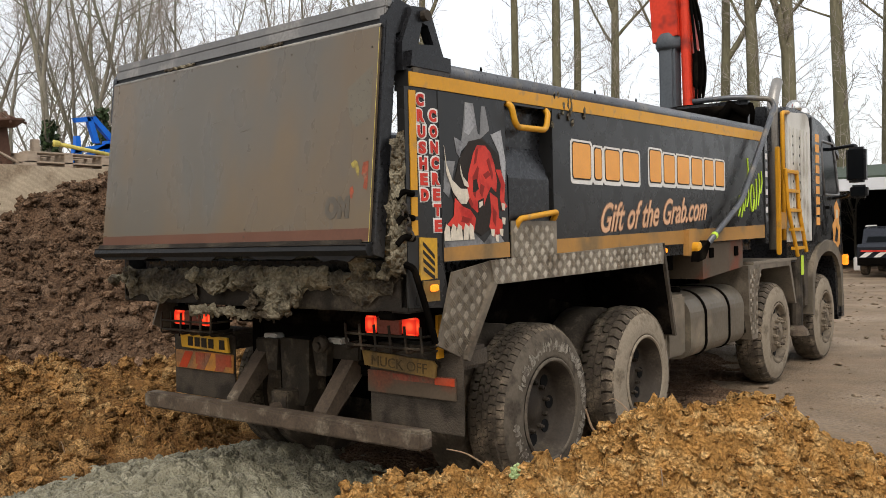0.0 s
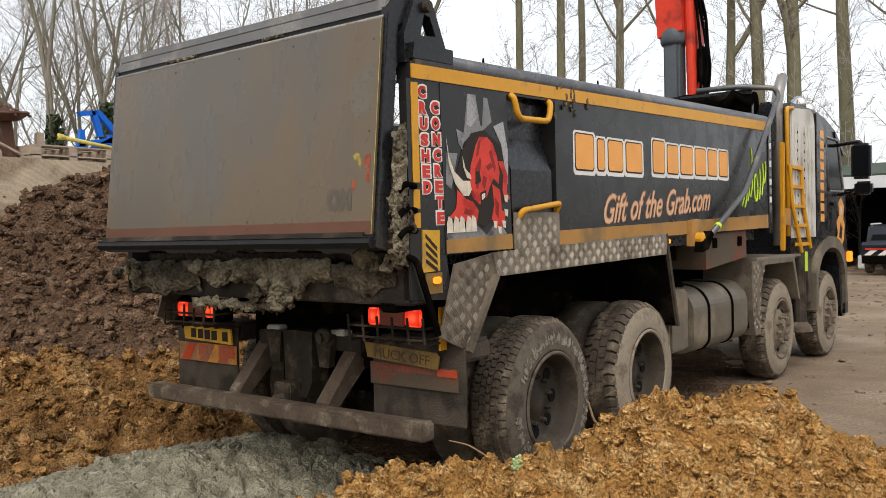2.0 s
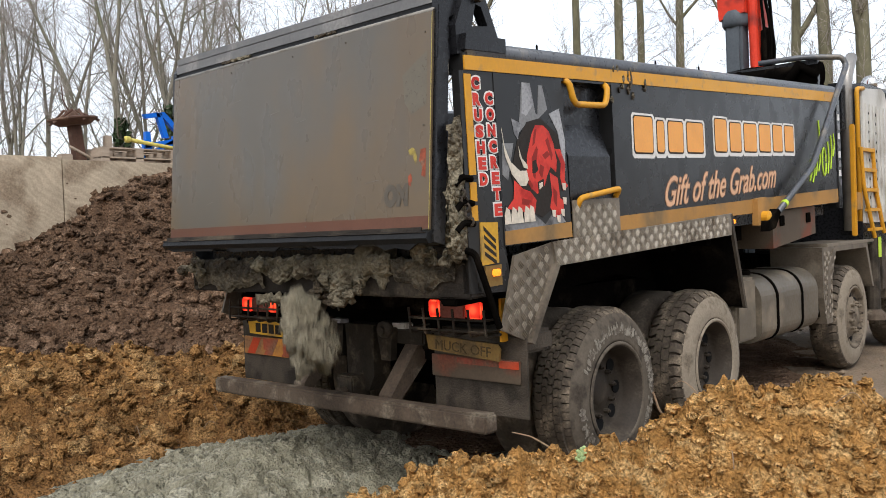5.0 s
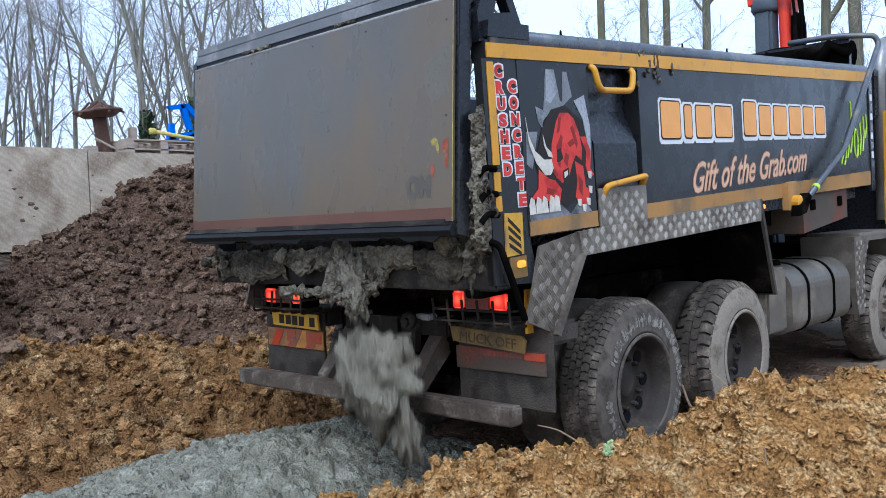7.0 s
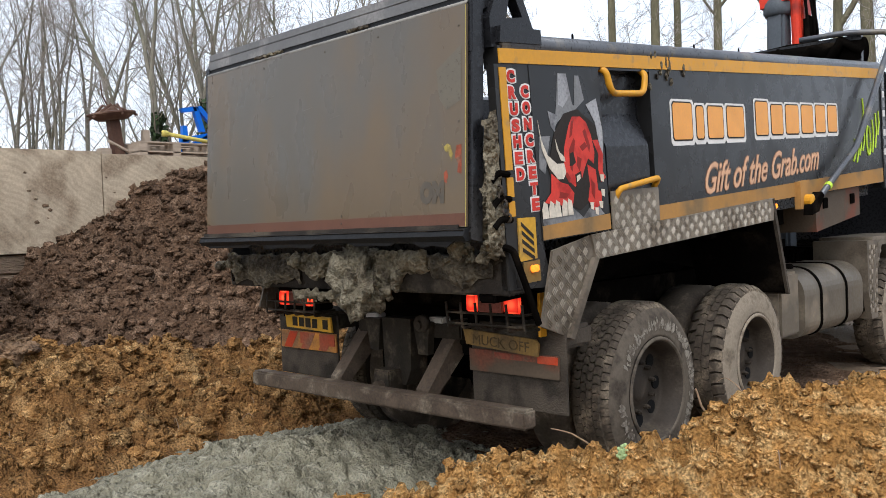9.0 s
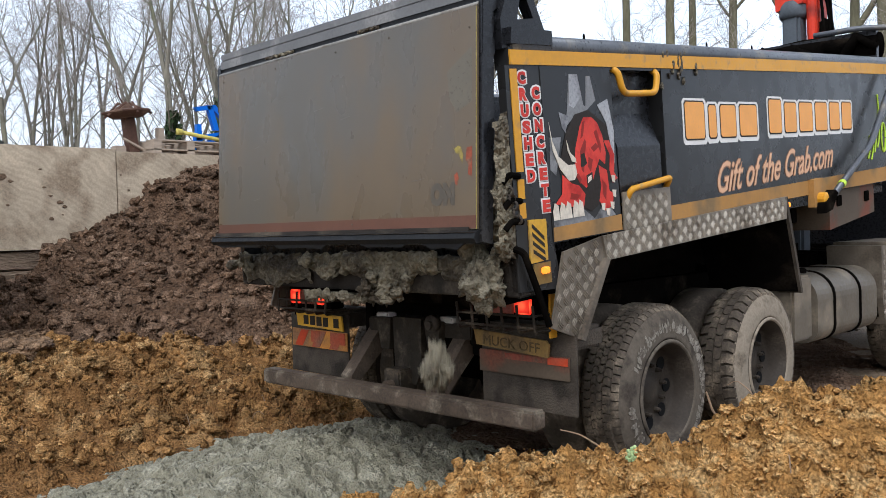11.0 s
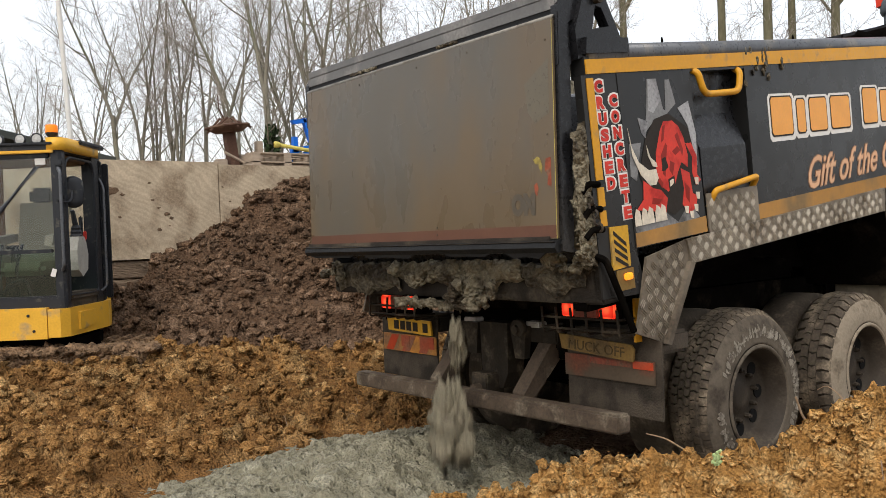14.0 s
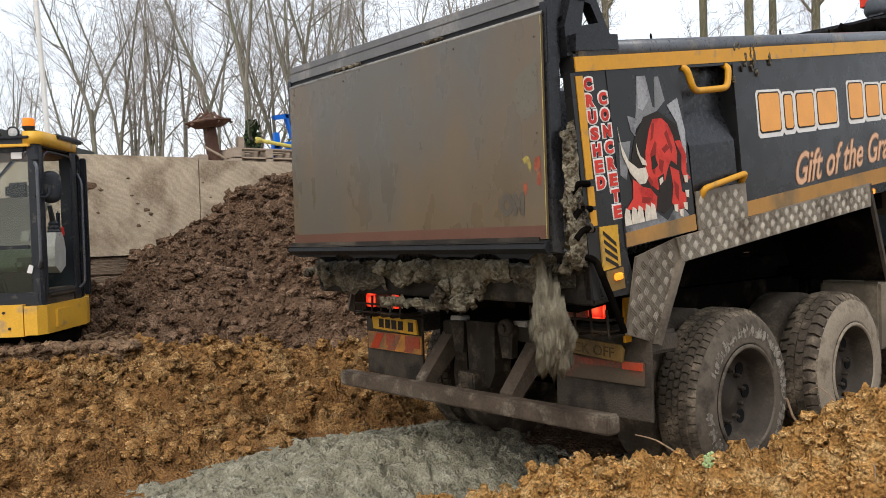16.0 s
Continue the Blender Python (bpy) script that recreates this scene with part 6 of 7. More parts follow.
slab("block_of_concrete", 46, 24, block_spot(-0.46, 0.0, 1.46, 1.35, -0.2, 1.30, 0.055), "lumpy concrete under the gate", 16)
slab("block_of_concrete", 40, 20, block_spot(0.72, 1.16, 1.43, 1.31, 1.0, 1.29, 0.022), "thin smear of concrete on the sill", 19, M_SMEAR)
clot("hanging_concrete", "wet crumbs hanging from the block", 18, 0.10, 0.52, 1.33, 1.20, 16, 0.062)
clot("hanging_concrete", "wet crumbs stuck to the sill", 9, -0.42, 0.0, 1.44, 1.34, 9, 0.06)
clot("hanging_concrete", "wet crumbs stuck to the sill end", 13, -1.26, -1.0, 1.45, 1.34, 9, 0.055)
clot("hanging_concrete", "wet concrete stuck below the corner", 15, 0.98, 1.24, 1.50, 1.42, 10, 0.065)
slab("corner_concrete", 14, 90, corner_spot, "dried concrete running down the corner", 11)
slab("corner_concrete", 14, 90, corner_side_spot, "dried concrete running down the corner", 12)
for ob in tip.children:
    if ob.name.split(".")[0] in ("tread_pattern", "hanging_concrete"):
        tagged(ob, kind="stuff")
for k in range(16):
    x = -0.49 + 0.05 * k
    part("drip", tube(B(), [(x, -0.39, 1.20), (x + 0.01 * rc.uniform(-1, 1), -0.39, 1.185 - 0.035 * rc.random())], 0.014, 6, 0.004), M_CRUST, tip)
slab("shelf_concrete", 60, 8, lambda u, v: (Vector((-0.5 + 0.8 * u, -0.405, ragged(u * 3, 7.0, 1.225, 1.25) - 0.06 * v)), Vector((0, -0.03, 0))), "concrete on the shelf edge", 21)
part("drip_shelf", box(B(), -0.50, 0.30, -0.40, -0.30, 1.195, 1.215), M_CRUST, tip, "concrete coated shelf edge", bevel=0.01)

# ---- loose lumps on the heaps ----
def lumps(name, height, x0, x1, y0, y1, count, s0, s1, material, label, seed, floor=0.03, squash=0.85, bias=1.7, coarse=0.03, sink=0.25, heap=None, singles=0, spot=(0, 0)):
    rnd = np.random.RandomState(seed)
    grades = []
    for level in (1, 2):
        bm = B()
        bmesh.ops.create_icosphere(bm, subdivisions=level, radius=1)
        base = np.array([v.co[:] for v in bm.verts])
        tris = np.array([[v.index for v in f.verts] for f in bm.faces])
        bm.free()
        shapes = []
        for k in range(14):
            r = np.array([1 + 0.95 * noise.noise(Vector(p) * 1.2 + Vector((k * 9, 0, 0))) + 0.75 * noise.noise(Vector(p) * 2.9 + Vector((0, k * 7, 0))) + 0.45 * noise.noise(Vector(p) * 6.3 + Vector((0, 0, k * 5))) for p in base])
            shapes.append(base * r[:, None])
        grades.append((tris, shapes))
    vs, fs, made, first, pieces = [], [], 0, 0, []
    while made < count:
        x, y = rnd.uniform(x0, x1), rnd.uniform(y0, y1)
        z = height(x, y)
        if z < floor:
            count -= 0.02
            continue
        s = s0 * (s1 / s0) ** (rnd.rand() ** bias)
        tris, shapes = grades[1 if s > coarse else 0]
        a, b = rnd.rand() * 6.28, rnd.rand() * 6.28
        m = np.array(Euler((a, b, a + b)).to_matrix())
        p = shapes[rnd.randint(14)] @ m.T * (s * np.array([1, rnd.uniform(0.5, 1.1), rnd.uniform(0.7, 1.0)]))
        p[:, 2] *= squash
        pieces.append((s, math.hypot(x - spot[0], y - spot[1]), (x, y, z + s * sink), p, tris))
        made += 1
    # the largest near a spot lie on the heap as clods of their own
    own = set()
    if heap:
        big = [k for k in range(len(pieces)) if pieces[k][0] > coarse]
        own = set(sorted(big, key=lambda k: pieces[k][1])[:singles])
    for k, (s, far, at, p, tris) in enumerate(pieces):
        if k in own:
            me = bpy.data.meshes.new("clod")
            me.from_pydata(p.tolist(), [], tris.tolist())
            me.materials.append(material)
            me.polygons.foreach_set("use_smooth", [True] * len(me.polygons))
            ob = new("clod", me)
            ob.location, ob.parent = at, heap
            continue
        fs.append(tris + first)
        vs.append(p + np.array(at))
        first += len(p)
    me = bpy.data.meshes.new(name)
    me.from_pydata(np.concatenate(vs).tolist(), [], np.concatenate(fs).tolist())
    me.materials.append(material)
    me.polygons.foreach_set("use_smooth", [True] * len(me.polygons))
    tagged(new(name, me), label, "rubble", kind="stuff")


lumps("clay_crumb", front_height, 0.6, 4.3, -2.0, 1.9, 10000, 0.006, 0.036, M_CLAY_LUMP, "crumbled lumps of tan clay on the heap", 1, coarse=0.017, sink=0.05, heap=clay_heap, singles=280, spot=(2.2, -0.4))
lumps("bank_crumb", band_height, -7.4, -0.9, -4.0, 3.2, 15000, 0.012, 0.062, M_BANK_LUMP, "crumbled lumps of brown clay on the bank", 2, floor=0.08, coarse=0.036, sink=0.1, heap=clay_bank, singles=280, spot=(-2.2, -2.0))
lumps("soil_crumb", soil_height, -6.9, -2.0, -2.6, 6.6, 10000, 0.016, 0.085, M_SOIL_LUMP, "dark clods on the topsoil heap", 3, floor=0.05, coarse=0.045, sink=0.05, heap=soil_heap, singles=200, spot=(-3.0, 0.5))
def track_top(x, y):
    """The upper run of the excavator's near track, else far below."""
    c, q = math.cos(radians(53)), math.sin(radians(53))
    u, v = c * (x + 4.775) + q * (y + 1.37), -q * (x + 4.775) + c * (y + 1.37)
    return 0.60 if -1.9 < u < 1.02 and -0.36 < v < 0.06 else -9.0


lumps("track_mud", track_top, -7.0, -3.0, -4.0, 0.6, 700, 0.03, 0.10, M_MUD, "mud clods lying on the excavator track", 6, floor=0.0, squash=0.55, coarse=0.05)
lumps("yard_grit", ground_height, -2.0, 8.0, 1.8, 24.0, 1500, 0.015, 0.06, M_DIRT, "small stones on the yard", 4, floor=-1, squash=0.4, coarse=1.0)

# roots and a leaf in the clay
root = tagged(part("root", tube(B(), rounded([(1.261, -0.119, 0.525), (1.30, -0.09, 0.515), (1.341, -0.057, 0.50), (1.42, 0.0, 0.44), (1.5, 0.0, 0.35)], 0.03), 0.003, 7, 0.006), M_ROOT), "pale broken root sticking out of the clay", "root")
root2 = tagged(part("root", tube(B(), rounded([(1.90, 0.19, 0.745), (1.907, 0.2, 0.71), (1.918, 0.207, 0.66), (1.975, 0.25, 0.55), (1.99, 0.25, 0.40)], 0.03), 0.005, 7, 0.007), M_ROOT), "pale broken root sticking out of the clay", "root")
rr_ = random.Random(53)
for k in range(26):
    if k < 18:
        x, y = rr_.uniform(-3.2, -1.3), rr_.uniform(-2.4, 0.6)
        z = band_height(x, y)
    else:
        x, y = rr_.uniform(1.6, 3.0), rr_.uniform(-0.5, 0.6)
        z = front_height(x, y)
    a, ln = rr_.uniform(0, 6.28), rr_.uniform(0.06, 0.20)
    d = Vector((math.cos(a), math.sin(a), 0)) * ln
    pts = [Vector((x, y, z - 0.02)), Vector((x, y, z + 0.035)) + d * 0.3, Vector((x, y, z + 0.05 + rr_.uniform(-0.02, 0.04))) + d * 0.7, Vector((x, y, z + rr_.uniform(0.0, 0.06))) + d]
    tagged(part("root", tube(B(), rounded(pts, 0.03), 0.0035, 5, 0.0015), M_ROOT), "thin pale root trailing over the clay", "root", "roots in the clay")
leaf = B()
for k in range(14):
    a = k * 2.4
    r = 0.008 * math.sqrt(k)
    bmesh.ops.create_icosphere(leaf, subdivisions=1, radius=0.011, matrix=Matrix.Translation((1.80 + r * math.cos(a), -0.30 + 0.3 * r * math.sin(a), front_height(1.80, -0.30) + 0.045 + 1.3 * r * math.sin(a))))
tagged(part("weed", leaf, M_MOSS), "pale green weed leaf lying on the clay", "plant")


# ---- trees ----
def curve_limb(bm, p, d, length, r, r2, rnd, wob, rise, seg, sides):
    """One wandering, tapering limb that bends upward. Returns its points and directions."""
    pts, dirs = [p.copy()], []
    for k in range(seg):
        d = (d + Vector((rnd.uniform(-wob, wob), rnd.uniform(-wob, wob), rnd.uniform(-wob, wob) + rise))).normalized()
        p = p + d * (length / seg)
        pts.append(p.copy())
        dirs.append(d.copy())
    tube(bm, pts, r, sides, r2, cap=False)
    return pts, dirs


def twigs(tb, cb, pts, dirs, length, r, r2, level, rnd, kids, lo=0.2):
    """Side shoots along a limb, then shoots on those, thinner each time."""
    seg = len(dirs)
    for k in range(kids[0]):
        f = lo + (0.98 - lo) * (k + rnd.random()) / kids[0]
        i = min(seg - 1, int(f * seg))
        q = pts[i].lerp(pts[i + 1], f * seg - i)
        side = dirs[i].orthogonal().normalized()
        side.rotate(Matrix.Rotation(rnd.uniform(0, 6.28), 3, dirs[i]))
        ang = radians(rnd.uniform(24, 58))
        nd = (dirs[i] * math.cos(ang) + side * math.sin(ang)).normalized()
        ln = length * rnd.uniform(0.30, 0.58) * (1.2 - 0.6 * f if level == 1 else 1.0)
        rr = max(0.005, (r + (r2 - r) * f) * rnd.uniform(0.34, 0.62))
        ps, ds = curve_limb(tb if level == 1 else cb, q, nd, ln, rr, max(0.0035, rr * 0.25), rnd, 0.20 if level == 1 else 0.26, 0.07 if level == 1 else 0.04, 5 if level == 1 else 3, 5 if level == 1 else 3)
        if len(kids) > 1:
            twigs(tb, cb, ps, ds, ln, rr, rr * 0.3, level + 1, rnd, kids[1:], 0.15)


def finish_tree(tb, cb, label, at, ivy=0.0, r=0.1, rnd=None, bark=M_BARK):
    tree = thing("tree", (0, 0, 0), label, "tree", "bare trees behind the yard")
    part("trunk", tb, bark, tree, smooth=True)
    part("crown", cb, M_TWIG, tree, "bare twiggy crown")
    if ivy:
        ib = B()
        for k in range(900):
            z = rnd.uniform(0, ivy)
            a = rnd.uniform(0, 6.28)
            rr = (r + rnd.uniform(0.02, 0.26)) * (1.2 - 0.7 * z / ivy)
            c = Vector((rr * math.cos(a), rr * math.sin(a), z))
            m = Euler((rnd.uniform(0, 3), rnd.uniform(0, 3), rnd.uniform(0, 3))).to_matrix()
            ib.faces.new([ib.verts.new(c + m @ Vector(q)) for q in ((-0.07, 0, 0), (0, -0.05, 0.01), (0.08, 0, 0), (0, 0.05, -0.01))])
        part("ivy", ib, M_IVY, tree, "dark green ivy")
    tree.matrix_basis = at
    return tree


def vase_tree(seed, h, r, stems, split, kids, at, label, ivy=0.0, spread=0.34):
    """A many-stemmed tree: short bole, stems that part and rise, dense shoots."""
    rnd = random.Random(seed)
    tb, cb = B(), B()
    bole, bd = curve_limb(tb, Vector((0, 0, -0.3)), Vector((0, 0, 1)), split + 0.3, r, r * 0.85, rnd, 0.05, 0.02, 4, 8)
    twigs(tb, cb, bole, bd, h * 0.55, r * 0.7, r * 0.5, 1, rnd, [4] + kids[1:], 0.5)
    turn0 = rnd.uniform(0, 6.28)
    for k in range(stems):
        a = turn0 + 6.28 * k / stems + rnd.uniform(-0.4, 0.4)
        lean = spread * rnd.uniform(0.35, 1.0)
        d = Vector((math.cos(a) * lean, math.sin(a) * lean, 1)).normalized()
        rs = r * rnd.uniform(0.55, 0.75)
        pts, dirs = curve_limb(tb, bole[-1] - bd[-1] * rnd.uniform(0, 0.5), d, (h - split) * rnd.uniform(0.8, 1.0), rs, rs * 0.16, rnd, 0.085, 0.03, 9, 7)
        twigs(tb, cb, pts, dirs, (h - split) * 0.62, rs, rs * 0.2, 1, rnd, kids, 0.08)
    return finish_tree(tb, cb, label, at, ivy, r, rnd)


def poplar(seed, h, r, limbs, at, label):
    """A straight bare trunk with a few thick arms. limbs: height, side (+1 to the right), steepness, length, thickness share."""
    rnd = random.Random(seed)
    tb, cb = B(), B()
    pts, dirs = curve_limb(tb, Vector((0, 0, -0.3)), Vector((0, 0, 1)), h, r, r * 0.42, rnd, 0.020, 0.06, 16, 9)
    twigs(tb, cb, pts, dirs, 2.6, r * 0.16, r * 0.12, 2, rnd, [34, 5, 4], 0.25)
    for z, sx, steep, ln, share in limbs:
        f = (z + 0.3) / h
        i = min(15, int(f * 16))
        q = pts[i].lerp(pts[i + 1], f * 16 - i)
        ps, ds = curve_limb(tb, q, Vector((sx, rnd.uniform(-0.3, 0.3), steep)).normalized(), ln, r * share, r * share * 0.35, rnd, 0.10, 0.10, 8, 7)
        twigs(tb, cb, ps, ds, ln * 0.7, r * share * 0.5, r * share * 0.2, 1, rnd, [8, 6, 4], 0.25)
    return finish_tree(tb, cb, label, at, bark=M_BARK_GREEN)


def place(az, d, turn=0.0, s=1.0):
    x, y = 3.93 - d * math.sin(radians(az)), -3.54 + d * math.cos(radians(az))
    return Matrix.Translation((x, y, 2.45 if x < -7.3 else 0.0)) @ pose(0, 0, 0, 0, 0, turn) @ Matrix.Diagonal((s, s, s, 1))


POPLAR = "tall bare tree with a straight grey green trunk"
THIN = "slender bare tree with dense grey twigs"
IVIED = "bare tree with dark ivy round the trunk"
# the row across the yard; each faces the yard, so that +x is to its right
poplar(101, 14.0, 0.135, [(6.6, 1, 2.2, 3.0, 0.35), (9.5, -1, 1.6, 3.0, 0.4)], place(32.83, 25, 32.8), POPLAR)
poplar(102, 13.0, 0.155, [(6.3, -0.55, 2.2, 6.0, 0.72), (7.3, 1, 1.4, 2.2, 0.2)], place(30.0, 24.5, 30), POPLAR)
poplar(103, 14.0, 0.125, [(9.0, 1, 1.5, 3.0, 0.4)], place(28.88, 25, 28.9), POPLAR)
poplar(104, 13.0, 0.165, [(7.2, 1, 1.0, 2.6, 0.30), (7.9, -0.6, 1.6, 4.0, 0.55), (7.0, -1, 1.3, 2.2, 0.25)], place(26.48, 25, 26.5), POPLAR)
poplar(105, 13.0, 0.13, [(7.0, -1, 1.5, 2.5, 0.4)], place(23.42, 26, 23.4), POPLAR)
poplar(106, 13.5, 0.165, [(6.2, 1, 1.25, 4.2, 0.52), (8.6, -1, 1.4, 2.5, 0.3)], place(19.75, 24, 19.8), POPLAR)
poplar(107, 14.0, 0.215, [(6.9, -1, 1.1, 2.2, 0.22), (8.2, 1, 0.9, 2.4, 0.25)], place(17.42, 24, 17.4), POPLAR)
poplar(108, 14.0, 0.235, [(5.9, -0.42, 1.9, 1.6, 0.62), (6.7, -0.8, 1.6, 3.4, 0.45), (7.2, 1, 0.7, 2.2, 0.22)], place(15.33, 24, 15.3), POPLAR)
poplar(109, 13.0, 0.22, [(6.7, -0.5, 1.9, 4.0, 0.55), (6.5, 0.6, 1.5, 2.4, 0.3), (6.3, -1.3, 0.5, 2.2, 0.13)], place(12.4, 49, 12.4, 2.0), POPLAR)
poplar(110, 13.0, 0.20, [(6.0, -1, 0.9, 2.2, 0.16)], place(10.1, 49, 10, 2.0), POPLAR)
poplar(111, 12.0, 0.16, [(6.0, 1, 1.3, 3.0, 0.5), (5.4, -1, 1.2, 2.4, 0.3)], place(38.9, 28, 39), POPLAR)
# the wood behind the wall: dense, many-stemmed, lower towards its end
V = [vase_tree(201, 9.6, 0.092, 3, 2.6, [11, 5, 5], place(57.9, 26, 0), THIN),
     vase_tree(202, 9.8, 0.088, 4, 1.9, [10, 5, 5], place(61.1, 27.5, 50), THIN),
     vase_tree(203, 9.2, 0.085, 2, 3.4, [12, 5, 5], place(65.1, 28, 90), THIN),
     vase_tree(204, 9.0, 0.088, 3, 1.4, [10, 5, 5], place(68.3, 28, 20), THIN),
     vase_tree(205, 9.4, 0.078, 2, 2.2, [12, 5, 5], place(70.6, 29, 200), THIN)]
vase_tree(206, 10.0, 0.105, 2, 3.8, [9, 5, 3], place(62.6, 25.5, 30), IVIED, ivy=2.6)
vase_tree(207, 10.0, 0.10, 3, 3.0, [9, 5, 3], place(59.6, 25, 10), IVIED, ivy=2.9)
rt = random.Random(77)
for k in range(15):
    az = 55.0 + 25.5 * (k + rt.uniform(-0.35, 0.35)) / 15
    low = 1.0 - 0.045 * max(0, az - 69.5) - 0.02 * max(0, az - 74)
    copy_thing(V[(k * 3 + k // 5) % 5], place(az, rt.uniform(26, 36), rt.uniform(0, 360), rt.uniform(0.84, 1.08) * low))
for k in range(7):
    az = 42 + 14 * (k + rt.uniform(-0.3, 0.3)) / 7
    copy_thing(V[(k * 2) % 5], place(az, rt.uniform(27, 36), rt.uniform(0, 360), rt.uniform(0.95, 1.18)))
for k in range(7):
    az = 8.0 + 32.0 * (k + rt.uniform(-0.3, 0.3)) / 7
    copy_thing(V[(k * 3 + 1) % 5], place(az, rt.uniform(38, 48), rt.uniform(0, 360), rt.uniform(0.8, 1.1)))


# far wood behind, too fine to count
def far_wood():
    bm = B()
    rnd = random.Random(9)
    for k in range(170):
        az, d = radians(rnd.uniform(2, 86)), rnd.uniform(44, 62)
        p = Vector((3.93 - d * math.sin(az), -3.54 + d * math.cos(az), 0 if az < 0.5 else 2))
        h = rnd.uniform(3.0, 6.5)
        pts, dirs = curve_limb(bm, p, Vector((rnd.uniform(-0.2, 0.2), rnd.uniform(-0.2, 0.2), 1)).normalized(), h, 0.04, 0.010, rnd, 0.12, 0.02, 4, 3)
        for j in range(9):
            i = rnd.randint(1, 3)
            curve_limb(bm, pts[i], (dirs[i] + Vector((rnd.uniform(-1, 1), rnd.uniform(-1, 1), 0.2))).normalized(), rnd.uniform(0.8, 2.2), 0.014, 0.006, rnd, 0.2, 0.05, 2, 3)
    tagged(part("far_wood", bm, M_TWIG), "hazy bare wood in the distance", "wood", kind="stuff")


far_wood()

# ---- things on the raised yard ----
reel = thing("iron_pedestal", (-7.6, 1.72, 2.5), "leaning rusty brown iron pedestal with a broken round top", "scrap")
part("column", prism(B(), [(-7.68, 2.5), (-7.52, 2.5), (-7.54, 3.32), (-7.66, 3.32)], "y", 1.68, 1.82), M_BROWN, reel, bevel=0.01)
reel.location.y += 0.09
reel.rotation_euler = (radians(7), 0, 0)
part("disc", lathe(B(), [(3.20, 0.0), (3.20, 0.20), (3.28, 0.33), (3.30, 0.33), (3.33, 0.10), (3.40, 0.05), (3.40, 0.0)], (-7.6, 1.75, 0), "z", 10)[0], M_BROWN, reel)
for k in range(5):
    a = 2 * math.pi * k / 5
    part("slat", tube(B(), [(-7.6 + 0.34 * math.cos(a), 1.75 + 0.34 * math.sin(a), 3.24), (-7.6 + 0.1 * math.cos(a + 1), 1.75 + 0.1 * math.sin(a + 1), 3.41)], 0.018, 5), M_BROWN, reel)
part("spike", tube(B(), [(-7.6, 1.72, 3.38), (-7.6, 1.66, 3.55), (-7.6, 1.67, 3.75)], 0.014, 5, 0.007), M_BROWN, reel)
part("prop", tube(B(), [(-7.55, 1.62, 2.92), (-7.5, 1.9, 2.72)], 0.022, 5), M_WOOD, reel)
blk = tagged(part("timber_block", box(B(), -7.66, -7.5, 1.53, 1.68, 2.5, 2.80), M_WOOD, bevel=0.01), "pale timber offcut on the wall top", "timber")
for py0 in (1.92, 3.12):
    pal = thing("pallet", (-7.5, py0 + 0.58, 2.5), "weathered pale wooden pallet lying flat", "pallet", "pallets on the raised yard")
    for zz in (2.73, 2.86):
        for xx in (-7.9, -7.66, -7.42, -7.18 - 0.1):
            part("board", box(B(), xx, xx + 0.1, py0, py0 + 1.16, zz, zz + 0.022), M_WOOD, pal, bevel=0.003)
    for yy in (py0, py0 + 0.5, py0 + 1.04):
        part("block", box(B(), -7.9, -7.18, yy, yy + 0.12, 2.5 if yy == py0 else 2.66, 2.86), M_WOOD, pal, bevel=0.004)
    part("skid", box(B(), -7.9, -7.18, py0 + 0.02, py0 + 1.14, 2.5, 2.66), M_BROWN, pal)
tagged(part("stake", box(B(), -7.6, -7.5, 2.15, 2.25, 2.5, 3.08), M_WOOD, bevel=0.01), "weathered wooden stake by the wall", "post")
pipe = thing("drive_shaft", (-8.0, 3.0, 2.5), "yellow plastic guarded drive shaft resting on pallets", "shaft")
part("tube", tube(B(), [(-7.9, 2.72, 3.085), (-7.9, 3.75, 2.95)], 0.030, 12), M_LINE, pipe, "pale yellow plastic guard", smooth=True)
part("yoke", lathe(B(), [(0, 0.02), (0.02, 0.05), (0.09, 0.045), (0.11, 0.03)], (-7.9, 2.63, 3.09), "y", 12)[0], M_LINE, pipe)
part("stand", box(B(), -7.95, -7.85, 3.3, 3.4, 2.5, 2.97), M_BROWN, pipe)
blue = thing("implement_frame", (-8.0, 3.3, 2.5), "bright blue tractor implement frame on the raised yard", "machinery")
for pts in ([(3.02, 3.50), (3.26, 3.54), (3.30, 3.48), (3.06, 3.44)], [(3.22, 3.54), (3.34, 3.16), (3.42, 3.16), (3.31, 3.54)], [(3.27, 3.54), (3.72, 3.08), (3.80, 3.13), (3.36, 3.56)],
            [(3.02, 2.90), (3.04, 3.24), (3.11, 3.24), (3.13, 2.90)], [(2.85, 2.80), (3.50, 3.14), (3.54, 3.08), (2.92, 2.78)], [(3.0, 3.05), (3.75, 3.20), (3.76, 3.12), (3.0, 2.98)], [(3.5, 2.5), (3.5, 3.2), (3.62, 3.2), (3.62, 2.5)], [(3.0, 2.5), (3.0, 2.95), (3.12, 2.95), (3.12, 2.5)]):
    part("frame_bar", prism(B(), pts, "x", -8.08, -8.0), M_BLUE, blue, bevel=0.006)
part("gear_cover", box(B(), -8.05, -7.95, 3.45, 3.7, 2.7, 2.95), M_BLUE, blue, bevel=0.01)
hut = thing("low_roof", (-9.5, -3.5, 2.5), "dark sloping roof of a low shed behind the wall", "shed")
part("roof", prism(B(), [(-6.5, 4.45), (0.45, 2.90), (0.45, 2.80), (-6.5, 4.35)], "x", -10.5, -8.6), M_SHED, hut, bevel=0.01)
